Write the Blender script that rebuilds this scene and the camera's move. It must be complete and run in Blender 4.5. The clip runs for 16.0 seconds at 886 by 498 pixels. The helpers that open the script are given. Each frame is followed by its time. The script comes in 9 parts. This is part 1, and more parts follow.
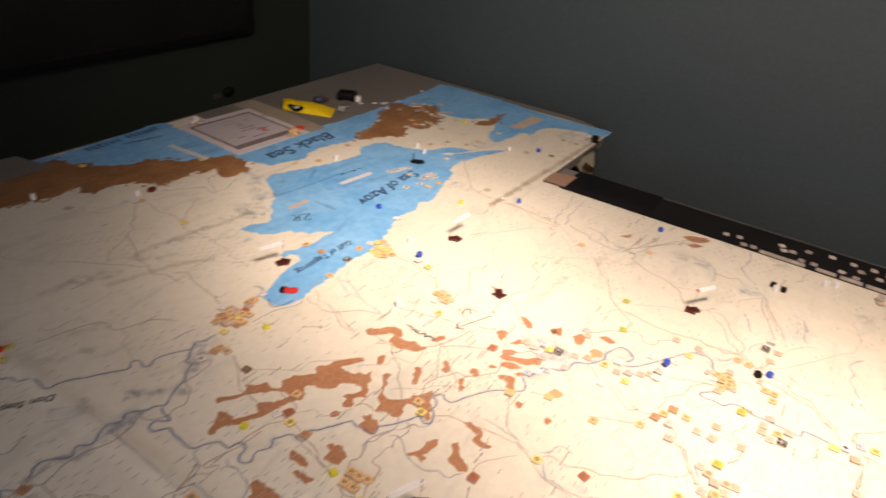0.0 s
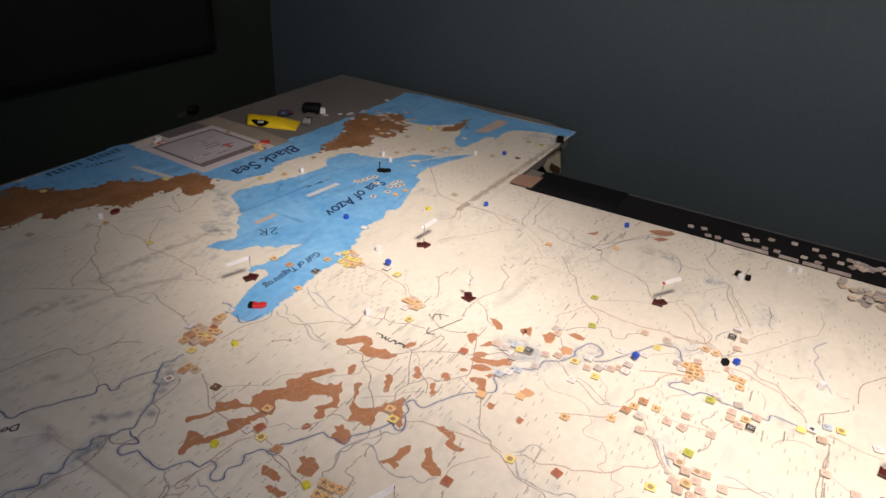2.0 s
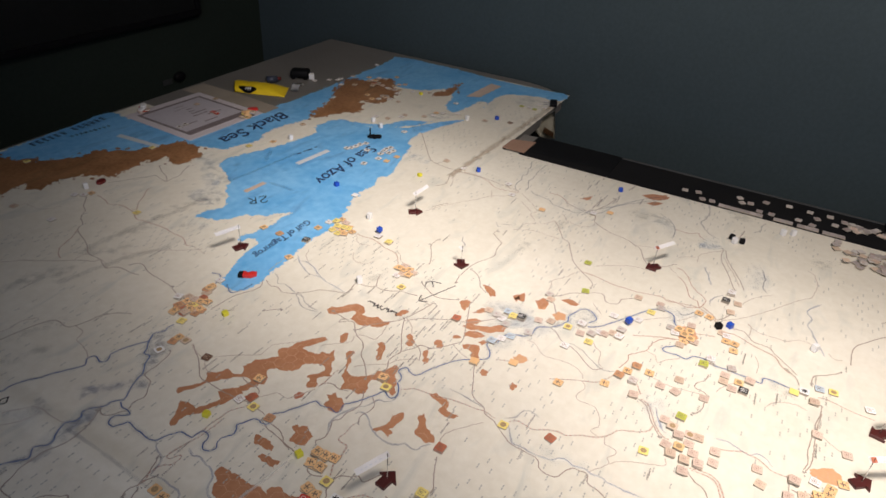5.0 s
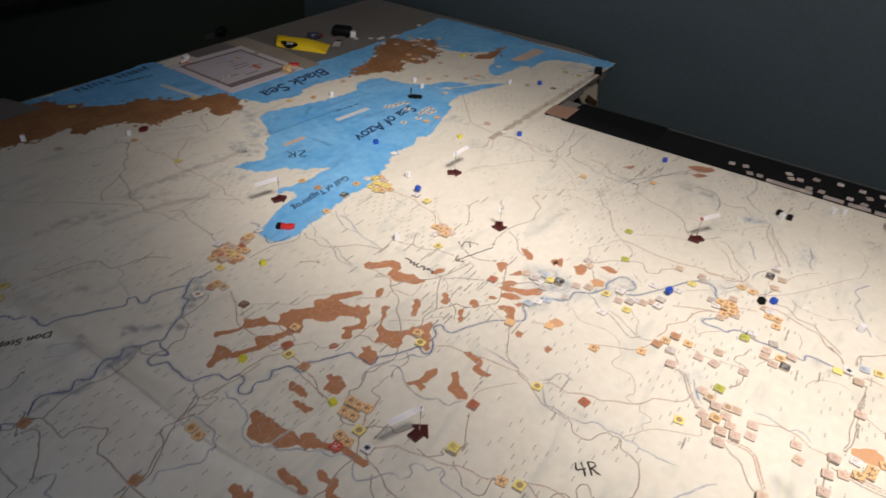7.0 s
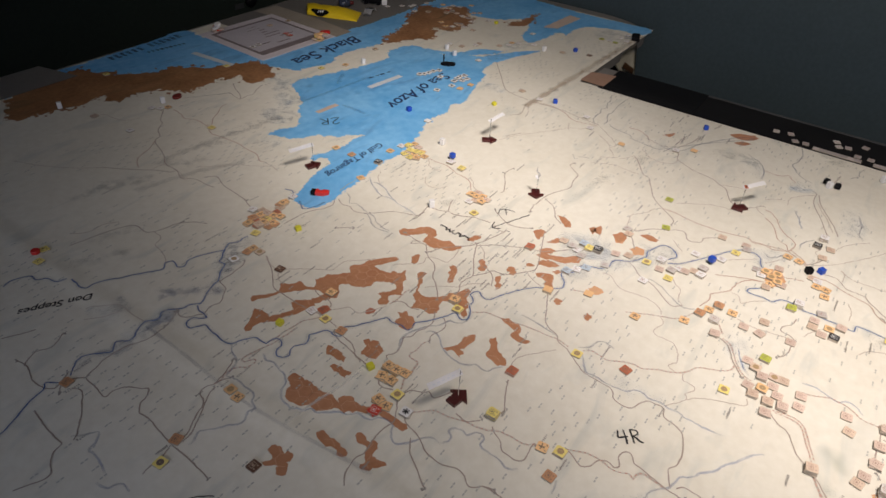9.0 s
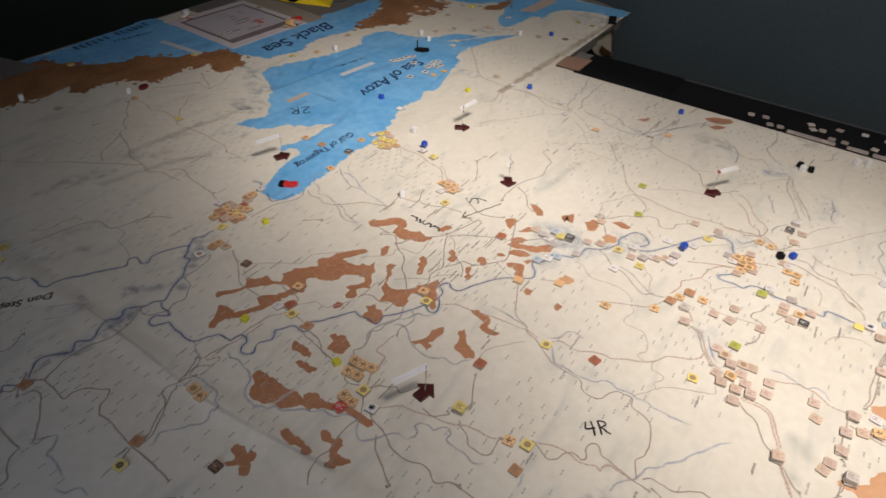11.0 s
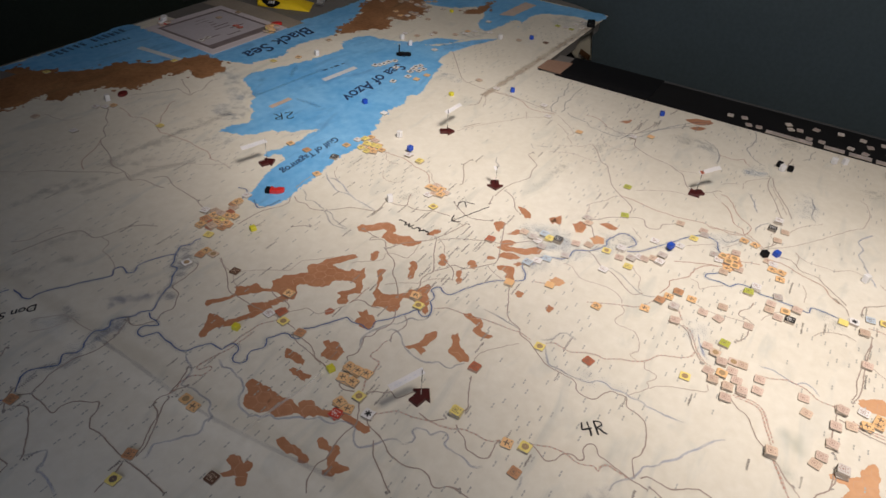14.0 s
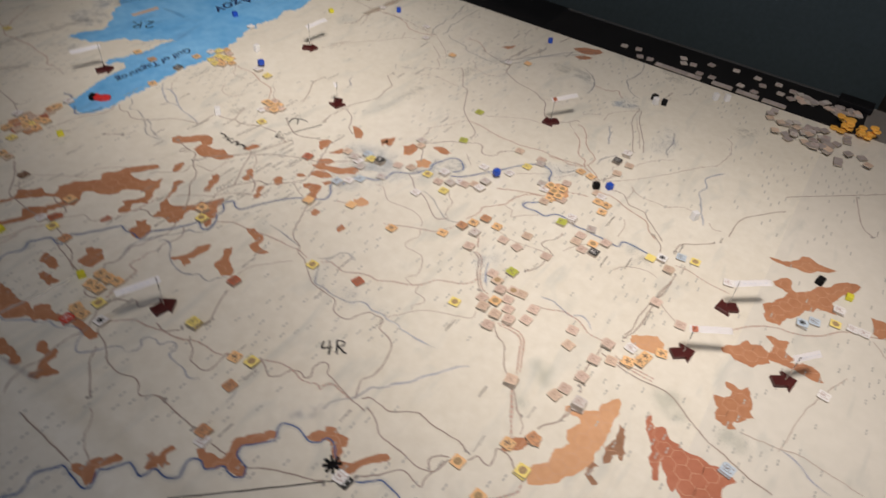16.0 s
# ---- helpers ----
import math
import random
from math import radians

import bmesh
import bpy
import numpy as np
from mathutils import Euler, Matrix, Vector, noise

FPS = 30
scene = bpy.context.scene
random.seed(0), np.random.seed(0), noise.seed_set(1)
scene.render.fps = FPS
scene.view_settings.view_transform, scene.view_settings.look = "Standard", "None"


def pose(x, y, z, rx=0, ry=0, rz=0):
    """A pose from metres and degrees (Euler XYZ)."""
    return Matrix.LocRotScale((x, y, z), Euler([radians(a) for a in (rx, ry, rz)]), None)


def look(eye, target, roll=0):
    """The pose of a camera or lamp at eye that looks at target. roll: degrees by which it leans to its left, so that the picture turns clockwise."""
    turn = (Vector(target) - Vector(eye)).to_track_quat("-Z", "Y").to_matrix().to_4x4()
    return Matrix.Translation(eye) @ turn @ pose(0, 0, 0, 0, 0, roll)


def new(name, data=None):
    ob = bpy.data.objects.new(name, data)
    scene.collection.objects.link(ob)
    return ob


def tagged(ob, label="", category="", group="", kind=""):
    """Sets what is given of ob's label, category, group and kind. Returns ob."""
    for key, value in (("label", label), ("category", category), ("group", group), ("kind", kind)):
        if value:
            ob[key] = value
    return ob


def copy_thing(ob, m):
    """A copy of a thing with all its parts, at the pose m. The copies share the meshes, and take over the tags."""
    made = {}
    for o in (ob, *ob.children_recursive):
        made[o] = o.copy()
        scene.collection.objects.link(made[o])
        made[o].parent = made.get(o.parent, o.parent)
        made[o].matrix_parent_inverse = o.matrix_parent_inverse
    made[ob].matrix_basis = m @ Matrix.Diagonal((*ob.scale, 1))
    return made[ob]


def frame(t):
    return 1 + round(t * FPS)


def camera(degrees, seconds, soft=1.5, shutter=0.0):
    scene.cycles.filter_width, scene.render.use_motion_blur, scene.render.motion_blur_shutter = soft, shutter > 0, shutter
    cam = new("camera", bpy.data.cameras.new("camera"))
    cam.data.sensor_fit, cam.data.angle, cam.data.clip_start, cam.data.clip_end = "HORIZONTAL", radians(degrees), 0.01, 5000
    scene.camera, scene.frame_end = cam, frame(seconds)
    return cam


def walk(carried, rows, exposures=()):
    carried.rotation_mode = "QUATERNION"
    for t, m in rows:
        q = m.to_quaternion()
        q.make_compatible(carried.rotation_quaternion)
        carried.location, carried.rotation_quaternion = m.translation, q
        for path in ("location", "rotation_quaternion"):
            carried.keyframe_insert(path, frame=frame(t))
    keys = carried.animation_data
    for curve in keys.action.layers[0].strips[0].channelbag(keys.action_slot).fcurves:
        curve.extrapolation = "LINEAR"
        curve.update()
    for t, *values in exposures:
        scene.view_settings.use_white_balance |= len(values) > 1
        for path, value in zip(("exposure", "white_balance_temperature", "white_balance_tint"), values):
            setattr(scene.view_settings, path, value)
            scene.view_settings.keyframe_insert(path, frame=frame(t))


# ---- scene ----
# ---- camera ----
cam = camera(67.48, 16.0, soft=1.5, shutter=0.9)
PATH = [
    (0, (-1.4643, -0.5137, 1.4080), (0.0346, 0.3474, 0.4022), 6.02),
    (0.5, (-1.4317, -0.5200, 1.4069), (0.1141, 0.2594, 0.4054), 5.12),
    (1, (-1.4286, -0.5354, 1.4101), (0.1234, 0.2463, 0.4200), 3.57),
    (1.5, (-1.4434, -0.5377, 1.4097), (0.1131, 0.2303, 0.4159), 4.29),
    (2, (-1.4566, -0.5366, 1.4095), (0.0819, 0.2810, 0.4273), 3.90),
    (2.5, (-1.4542, -0.5257, 1.4079), (0.0707, 0.2617, 0.3809), 4.37),
    (3, (-1.4566, -0.5370, 1.4079), (0.0682, 0.2649, 0.3921), 2.52),
    (3.5, (-1.4568, -0.5384, 1.4100), (0.0714, 0.2540, 0.3920), 2.84),
    (3.7, (-1.4580, -0.5453, 1.4068), (0.0774, 0.2459, 0.3985), 2.75),
    (5.8, (-1.4383, -0.5252, 1.3961), (0.0416, 0.2409, 0.2902), 4.77),
    (6, (-1.4451, -0.5227, 1.3897), (0.0344, 0.2446, 0.2841), 5.34),
    (6.5, (-1.4488, -0.5191, 1.3898), (0.0134, 0.2692, 0.2759), 5.23),
    (7, (-1.4536, -0.5239, 1.3771), (-0.0295, 0.2961, 0.2372), 4.85),
    (7.5, (-1.4625, -0.5136, 1.3687), (-0.0696, 0.3427, 0.2168), 4.74),
    (8, (-1.4656, -0.5040, 1.3620), (-0.1032, 0.3567, 0.1776), 4.12),
    (8.5, (-1.4627, -0.4995, 1.3627), (-0.0995, 0.3398, 0.1638), 4.50),
    (8.7, (-1.4620, -0.5026, 1.3548), (-0.1053, 0.3505, 0.1583), 4.00),
    (10.8, (-1.4325, -0.5309, 1.3519), (-0.0935, 0.3050, 0.1238), 3.22),
    (11, (-1.4312, -0.5238, 1.3557), (-0.0848, 0.2886, 0.1199), 3.59),
    (11.5, (-1.4256, -0.5242, 1.3574), (-0.0491, 0.2581, 0.1354), 3.89),
    (12, (-1.4241, -0.5175, 1.3548), (-0.0376, 0.2425, 0.1300), 4.35),
    (12.5, (-1.4273, -0.5179, 1.3520), (-0.0432, 0.2426, 0.1249), 4.08),
    (13, (-1.4302, -0.5138, 1.3559), (-0.0370, 0.2396, 0.1347), 3.95),
    (13.5, (-1.4355, -0.5106, 1.3565), (-0.0422, 0.2469, 0.1380), 3.99),
    (14, (-1.4406, -0.5080, 1.3542), (-0.0520, 0.2513, 0.1314), 4.10),
    (14.5, (-1.4220, -0.5319, 1.3489), (-0.0137, 0.1854, 0.1232), 4.23),
    (15, (-1.3649, -0.5935, 1.3375), (0.0498, 0.0041, 0.0563), 5.90),
    (15.5, (-1.3073, -0.7053, 1.3307), (0.0293, 0.0095, 0.0258), 4.85),
    (16, (-1.2744, -0.7575, 1.3187), (0.0069, -0.0179, -0.0272), 5.98),
]
EXPOSURES = [(0.0, 0.55, 8000, 19), (0.5, 0.32, 7950, 22), (1.0, 0.19, 7250, 20), (2.0, 0.12, 6800, 15), (3.5, 0.12, 6550, 11), (7.0, -0.04, 6430, 10), (12.5, -0.23, 6500, 10), (14.5, -0.23, 6500, 10), (16.0, -0.46, 6450, 10)]
walk(cam, [(t, look(eye, target, roll)) for t, eye, target, roll in PATH], EXPOSURES)

# ---- light: one ceiling spotlight over the table, and an added cool fill from an assumed window behind the viewer ----
world = bpy.data.worlds.new("world")
scene.world = world
world.use_nodes = True
world.node_tree.nodes["Background"].inputs["Color"].default_value = (0.55, 0.7, 1.0, 1)
world.node_tree.nodes["Background"].inputs["Strength"].default_value = 0.02

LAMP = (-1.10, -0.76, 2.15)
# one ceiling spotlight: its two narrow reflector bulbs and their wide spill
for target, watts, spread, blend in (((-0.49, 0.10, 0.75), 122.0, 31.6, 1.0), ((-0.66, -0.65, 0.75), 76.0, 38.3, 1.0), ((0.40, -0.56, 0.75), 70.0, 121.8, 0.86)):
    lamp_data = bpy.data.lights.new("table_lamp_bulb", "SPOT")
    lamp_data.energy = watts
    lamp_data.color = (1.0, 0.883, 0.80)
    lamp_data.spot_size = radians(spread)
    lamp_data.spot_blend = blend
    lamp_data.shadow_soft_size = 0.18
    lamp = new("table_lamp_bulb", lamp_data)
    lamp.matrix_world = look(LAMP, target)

# area lamp added to lift the bluish left side; its window is assumed
day_data = bpy.data.lights.new("assumed_window_fill", "AREA")
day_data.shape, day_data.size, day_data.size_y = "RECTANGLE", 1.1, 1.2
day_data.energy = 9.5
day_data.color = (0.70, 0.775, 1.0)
cool_fill = new("assumed_window_fill", day_data)
cool_fill.matrix_world = look((-2.66, -0.65, 1.55), (0.0, -0.75, 1.2))

# ---- materials ----
def node_material(name, rough=0.6, metal=0.0):
    m = bpy.data.materials.new(name)
    m.use_nodes = True
    b = m.node_tree.nodes["Principled BSDF"]
    b.inputs["Roughness"].default_value = rough
    b.inputs["Metallic"].default_value = metal
    if name in ("black_plastic", "charcoal_board", "charcoal_lip", "dark_panel", "wall_paint", "wall_paint_dimmed"):
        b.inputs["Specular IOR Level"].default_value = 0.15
    return m, m.node_tree.nodes, m.node_tree.links, b


def mottled(name, low, high, scale=8.0, fine=120.0, rough=0.6, bump=0.15, metal=0.0, distance=0.001, vary=0.0):
    """Two scales of noise between two colours, with a fine bump."""
    m, n, l, b = node_material(name, rough, metal)
    co = n.new("ShaderNodeTexCoord")
    big, small = n.new("ShaderNodeTexNoise"), n.new("ShaderNodeTexNoise")
    big.inputs["Scale"].default_value, big.inputs["Detail"].default_value = scale, 4
    small.inputs["Scale"].default_value, small.inputs["Detail"].default_value = fine, 3
    for tex in (big, small):
        l.new(co.outputs["Object"], tex.inputs["Vector"])
    mix = n.new("ShaderNodeMath")
    mix.operation = "MULTIPLY_ADD"
    mix.inputs[1].default_value = 0.55
    l.new(big.outputs["Fac"], mix.inputs[0])
    half = n.new("ShaderNodeMath")
    half.operation = "MULTIPLY"
    half.inputs[1].default_value = 0.45
    l.new(small.outputs["Fac"], half.inputs[0])
    l.new(half.outputs[0], mix.inputs[2])
    ramp = n.new("ShaderNodeValToRGB")
    ramp.color_ramp.elements[0].position, ramp.color_ramp.elements[1].position = 0.3, 0.7
    ramp.color_ramp.elements[0].color, ramp.color_ramp.elements[1].color = (*low, 1), (*high, 1)
    l.new(mix.outputs[0], ramp.inputs["Fac"])
    colour = ramp.outputs["Color"]
    if vary:
        info, hsv = n.new("ShaderNodeObjectInfo"), n.new("ShaderNodeHueSaturation")
        span = n.new("ShaderNodeMapRange")
        span.inputs["To Min"].default_value, span.inputs["To Max"].default_value = 1 - vary, 1 + vary
        l.new(info.outputs["Random"], span.inputs["Value"])
        l.new(span.outputs["Result"], hsv.inputs["Value"])
        l.new(colour, hsv.inputs["Color"])
        colour = hsv.outputs["Color"]
    l.new(colour, b.inputs["Base Color"])
    if bump:
        bp = n.new("ShaderNodeBump")
        bp.inputs["Strength"].default_value, bp.inputs["Distance"].default_value = bump, distance
        l.new(small.outputs["Fac"], bp.inputs["Height"])
        l.new(bp.outputs["Normal"], b.inputs["Normal"])
    return m


PAPER = mottled("map_paper", (0.69, 0.65, 0.55), (0.81, 0.78, 0.69), 3.0, 90, 0.42, 0.03)


def add_wisps(m, tone, strength):
    """Pale drawn-out tints, like printed relief shading, over a paper material."""
    n, l = m.node_tree.nodes, m.node_tree.links
    b = n["Principled BSDF"]
    source = b.inputs["Base Color"].links[0].from_socket
    co, turn, tex = n.new("ShaderNodeTexCoord"), n.new("ShaderNodeMapping"), n.new("ShaderNodeTexNoise")
    turn.inputs["Rotation"].default_value = (0, 0, radians(35))
    turn.inputs["Scale"].default_value = (1.0, 3.2, 1.0)
    tex.inputs["Scale"].default_value, tex.inputs["Detail"].default_value, tex.inputs["Distortion"].default_value = 9.0, 5.0, 0.8
    l.new(co.outputs["Object"], turn.inputs["Vector"])
    l.new(turn.outputs["Vector"], tex.inputs["Vector"])
    ramp = n.new("ShaderNodeMapRange")
    ramp.inputs["From Min"].default_value, ramp.inputs["From Max"].default_value = 0.56, 0.74
    ramp.inputs["To Max"].default_value = strength
    l.new(tex.outputs["Fac"], ramp.inputs["Value"])
    mix = n.new("ShaderNodeMix")
    mix.data_type = "RGBA"
    mix.inputs["B"].default_value = (*tone, 1)
    l.new(ramp.outputs["Result"], mix.inputs["Factor"])
    l.new(source, mix.inputs["A"])
    l.new(mix.outputs["Result"], b.inputs["Base Color"])
    return m


add_wisps(PAPER, (0.50, 0.52, 0.48), 0.55)
PAPER_GREY = mottled("map_paper_grey", (0.65, 0.625, 0.55), (0.745, 0.715, 0.64), 3.0, 60, 0.42, 0.03)
add_wisps(PAPER_GREY, (0.48, 0.50, 0.46), 0.5)
PAPER_BACK = mottled("paper_back", (0.66, 0.62, 0.50), (0.75, 0.71, 0.58), 4, 80, 0.6, 0.05)
MARGIN_PAPER = mottled("margin_paper", (0.30, 0.26, 0.21), (0.38, 0.33, 0.27), 14, 120, 0.6, 0.05)
SEA_INK = mottled("sea_ink", (0.09, 0.36, 0.72), (0.26, 0.57, 0.89), 9.0, 70, 0.42, 0.03)
add_wisps(SEA_INK, (0.11, 0.30, 0.58), 0.85)
MOUNT_INK = mottled("mountain_ink", (0.19, 0.085, 0.035), (0.44, 0.23, 0.11), 18, 120, 0.45, 0.03)
add_wisps(MOUNT_INK, (0.14, 0.10, 0.05), 0.7)
WOOD_INK = mottled("wood_ink", (0.40, 0.178, 0.09), (0.51, 0.253, 0.138), 26, 140, 0.45, 0.03)
WOOD_DARK_INK = mottled("wood_dark_ink", (0.40, 0.14, 0.08), (0.50, 0.20, 0.12), 20, 140, 0.45, 0.03)
WOOD_BROWN_INK = mottled("wood_brown_ink", (0.26, 0.14, 0.08), (0.38, 0.21, 0.13), 40, 160, 0.45, 0.03)
WOOD_LIGHT_INK = mottled("wood_light_ink", (0.57, 0.31, 0.16), (0.67, 0.39, 0.22), 20, 140, 0.45, 0.03)
HEX_INK = mottled("hex_line_ink", (0.56, 0.33, 0.21), (0.63, 0.39, 0.27), 20, 140, 0.45, 0)
RIVER_INK = mottled("river_ink", (0.03, 0.07, 0.22), (0.10, 0.17, 0.36), 40, 200, 0.45, 0)
ROAD_INK = mottled("road_ink", (0.30, 0.24, 0.205), (0.44, 0.36, 0.305), 40, 200, 0.45, 0)
RED_ROAD_INK = mottled("red_road_ink", (0.40, 0.26, 0.20), (0.52, 0.36, 0.28), 40, 200, 0.45, 0)
FAINT_INK = mottled("faint_road_ink", (0.43, 0.36, 0.31), (0.55, 0.475, 0.41), 40, 200, 0.45, 0)
RAIL_INK = mottled("rail_ink", (0.42, 0.26, 0.21), (0.55, 0.38, 0.31), 40, 200, 0.45, 0)
FLAG_INK = mottled("flag_ink", (0.72, 0.75, 0.83), (0.80, 0.82, 0.88), 60, 200, 0.5, 0)
TICK_INK = mottled("tick_ink", (0.38, 0.38, 0.35), (0.50, 0.49, 0.45), 60, 200, 0.5, 0)
NAME_INK = mottled("name_ink", (0.25, 0.23, 0.21), (0.38, 0.35, 0.31), 60, 200, 0.5, 0)
NAVY_INK = mottled("navy_ink", (0.015, 0.035, 0.11), (0.03, 0.06, 0.16), 60, 200, 0.5, 0)
PEN_INK = mottled("pen_ink", (0.012, 0.012, 0.015), (0.03, 0.03, 0.03), 80, 300, 0.4, 0)


def add_folds(m):
    """The paper's slow waves and the raised seam between two sheets, as relief."""
    n, l = m.node_tree.nodes, m.node_tree.links
    b = n["Principled BSDF"]
    where, split, wave = n.new("ShaderNodeNewGeometry"), n.new("ShaderNodeSeparateXYZ"), n.new("ShaderNodeTexNoise")
    l.new(where.outputs["Position"], split.inputs["Vector"])
    l.new(where.outputs["Position"], wave.inputs["Vector"])
    wave.inputs["Scale"].default_value, wave.inputs["Detail"].default_value = 6.0, 2.0
    height = wave.outputs["Fac"]
    for axis, place, reach, amount in (("X", 1.155, 0.026, 0.55), ("Y", 0.135, 0.010, 0.14)):
        off, size, total = (n.new("ShaderNodeMath") for _ in range(3))
        fade = n.new("ShaderNodeMapRange")
        off.operation, off.inputs[1].default_value = "ADD", place
        l.new(split.outputs[axis], off.inputs[0])
        size.operation = "ABSOLUTE"
        l.new(off.outputs[0], size.inputs[0])
        fade.interpolation_type = "SMOOTHSTEP"
        fade.inputs["From Min"].default_value, fade.inputs["From Max"].default_value = 0.0, reach
        fade.inputs["To Min"].default_value, fade.inputs["To Max"].default_value = 1.0, 0.0
        l.new(size.outputs[0], fade.inputs["Value"])
        total.operation, total.inputs[1].default_value = "MULTIPLY_ADD", amount
        l.new(fade.outputs["Result"], total.inputs[0])
        l.new(height, total.inputs[2])
        height = total.outputs[0]
    bp = n.new("ShaderNodeBump")
    bp.inputs["Strength"].default_value, bp.inputs["Distance"].default_value = 1.0, 0.004
    l.new(height, bp.inputs["Height"])
    if b.inputs["Normal"].links:
        l.new(b.inputs["Normal"].links[0].from_socket, bp.inputs["Normal"])
    l.new(bp.outputs["Normal"], b.inputs["Normal"])


def soft_ink(name, colour, strength, grain=60.0):
    """A thin watery ink: its cover follows the printed density carried by the mesh, broken up by a grain."""
    m, n, l, b = node_material(name, 0.45)
    b.inputs["Base Color"].default_value = (*colour, 1)
    dense, tex, span, cover = n.new("ShaderNodeAttribute"), n.new("ShaderNodeTexNoise"), n.new("ShaderNodeMapRange"), n.new("ShaderNodeMath")
    dense.attribute_name = "ink"
    co = n.new("ShaderNodeTexCoord")
    l.new(co.outputs["Object"], tex.inputs["Vector"])
    tex.inputs["Scale"].default_value, tex.inputs["Detail"].default_value = grain, 3
    span.inputs["From Min"].default_value, span.inputs["From Max"].default_value = 0.3, 0.65
    span.inputs["To Min"].default_value, span.inputs["To Max"].default_value = 0.45 * strength, strength
    l.new(tex.outputs["Fac"], span.inputs["Value"])
    cover.operation = "MULTIPLY"
    l.new(dense.outputs["Fac"], cover.inputs[0])
    l.new(span.outputs["Result"], cover.inputs[1])
    clear, blend = n.new("ShaderNodeBsdfTransparent"), n.new("ShaderNodeMixShader")
    l.new(cover.outputs[0], blend.inputs["Fac"])
    l.new(clear.outputs["BSDF"], blend.inputs[1])
    l.new(b.outputs["BSDF"], blend.inputs[2])
    l.new(blend.outputs["Shader"], n["Material Output"].inputs["Surface"])
    return m


SOFT_BLUE = soft_ink("river_wash_ink", (0.20, 0.36, 0.58), 0.20)
SOFT_STREAM = soft_ink("stream_wash_ink", (0.24, 0.33, 0.58), 0.55)
SOFT_MARSH = soft_ink("marsh_wash_ink", (0.23, 0.28, 0.46), 0.33, 90.0)
SOFT_PURPLE = soft_ink("winding_stream_ink", (0.20, 0.23, 0.38), 0.55, 90.0)
SOFT_GREEN = soft_ink("lowland_wash_ink", (0.40, 0.46, 0.40), 0.27)
SOFT_RELIEF = soft_ink("relief_wash_ink", (0.44, 0.45, 0.43), 0.27, 40.0)
SOFT_SEA = soft_ink("lagoon_wash_ink", (0.24, 0.40, 0.62), 0.24, 50.0)
SOFT_CREASE = soft_ink("crease_shade_ink", (0.38, 0.36, 0.34), 0.22, 40.0)
# the paper folds' dark shade and pale gloss, put into colour
SOFT_FOLD_SHADE = soft_ink("fold_shade_ink", (0.36, 0.37, 0.44), 0.3, 25.0)
SOFT_FOLD_GLOSS = soft_ink("fold_gloss_ink", (0.86, 0.84, 0.80), 0.45, 25.0)
# shade of the creases in the sea map, put into colour
SOFT_SEA_CREASE = soft_ink("sea_crease_shade_ink", (0.05, 0.17, 0.42), 0.28, 30.0)
SOFT_EDGE_BAND = soft_ink("edge_band_ink", (0.50, 0.41, 0.32), 0.62, 9.0)
SOFT_TRACK = soft_ink("road_bleed_ink", (0.58, 0.30, 0.24), 0.38)

for _ink in (PAPER, PAPER_GREY, SEA_INK, MOUNT_INK, WOOD_INK, WOOD_DARK_INK, WOOD_LIGHT_INK):
    add_folds(_ink)
BOX_INK = mottled("box_ink", (0.52, 0.40, 0.33), (0.62, 0.50, 0.42), 30, 160, 0.5, 0)
WHITE_STRIP = mottled("strip_ink", (0.55, 0.60, 0.66), (0.68, 0.70, 0.72), 30, 160, 0.5, 0)

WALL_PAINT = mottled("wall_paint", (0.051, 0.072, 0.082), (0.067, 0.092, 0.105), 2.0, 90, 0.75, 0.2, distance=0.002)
# north wall: the weaker light on it is put into a darker colour
WALL_OLIVE_DIM = mottled("wall_paint_dimmed", (0.021, 0.029, 0.024), (0.028, 0.038, 0.031), 2.0, 90, 0.75, 0.2, distance=0.002)
CEILING_PAINT = mottled("ceiling_paint", (0.55, 0.55, 0.53), (0.62, 0.62, 0.60), 2.0, 90, 0.85, 0.2)
FLOOR_CARPET = mottled("floor_carpet", (0.06, 0.055, 0.05), (0.11, 0.10, 0.09), 6, 400, 0.95, 0.6, distance=0.004)
UNDERSIDE_BROWN = mottled("underside_brown", (0.14, 0.10, 0.065), (0.20, 0.15, 0.10), 12, 160, 0.7, 0.1)
TABLE_GREY = mottled("table_grey", (0.155, 0.145, 0.135), (0.205, 0.195, 0.18), 4, 140, 0.5, 0.05)
TABLE_STEEL = mottled("table_steel", (0.20, 0.20, 0.21), (0.28, 0.28, 0.28), 10, 200, 0.4, 0.05, 0.8)
CHARCOAL = mottled("charcoal_board", (0.006, 0.006, 0.007), (0.011, 0.011, 0.012), 10, 220, 0.7, 0.1)
CHARCOAL_LIP = mottled("charcoal_lip", (0.045, 0.047, 0.048), (0.065, 0.068, 0.070), 10, 220, 0.6, 0.1)
BLACK = mottled("black_plastic", (0.004, 0.004, 0.005), (0.008, 0.008, 0.009), 30, 300, 0.6, 0.05)
SCREEN = mottled("dark_panel", (0.010, 0.011, 0.011), (0.016, 0.017, 0.017), 3, 60, 0.5, 0.03)
TAN = mottled("tan_card", (0.27, 0.165, 0.115), (0.34, 0.21, 0.15), 12, 160, 0.7, 0.1)
BROWN_WOOD = mottled("brown_wood", (0.10, 0.045, 0.015), (0.17, 0.08, 0.03), 6, 90, 0.5, 0.15)
WHITE_CARD = mottled("white_card", (0.60, 0.55, 0.58), (0.69, 0.64, 0.67), 10, 160, 0.5, 0.03)
CARD_GREY = mottled("card_grey", (0.17, 0.14, 0.145), (0.26, 0.22, 0.225), 20, 160, 0.5, 0)
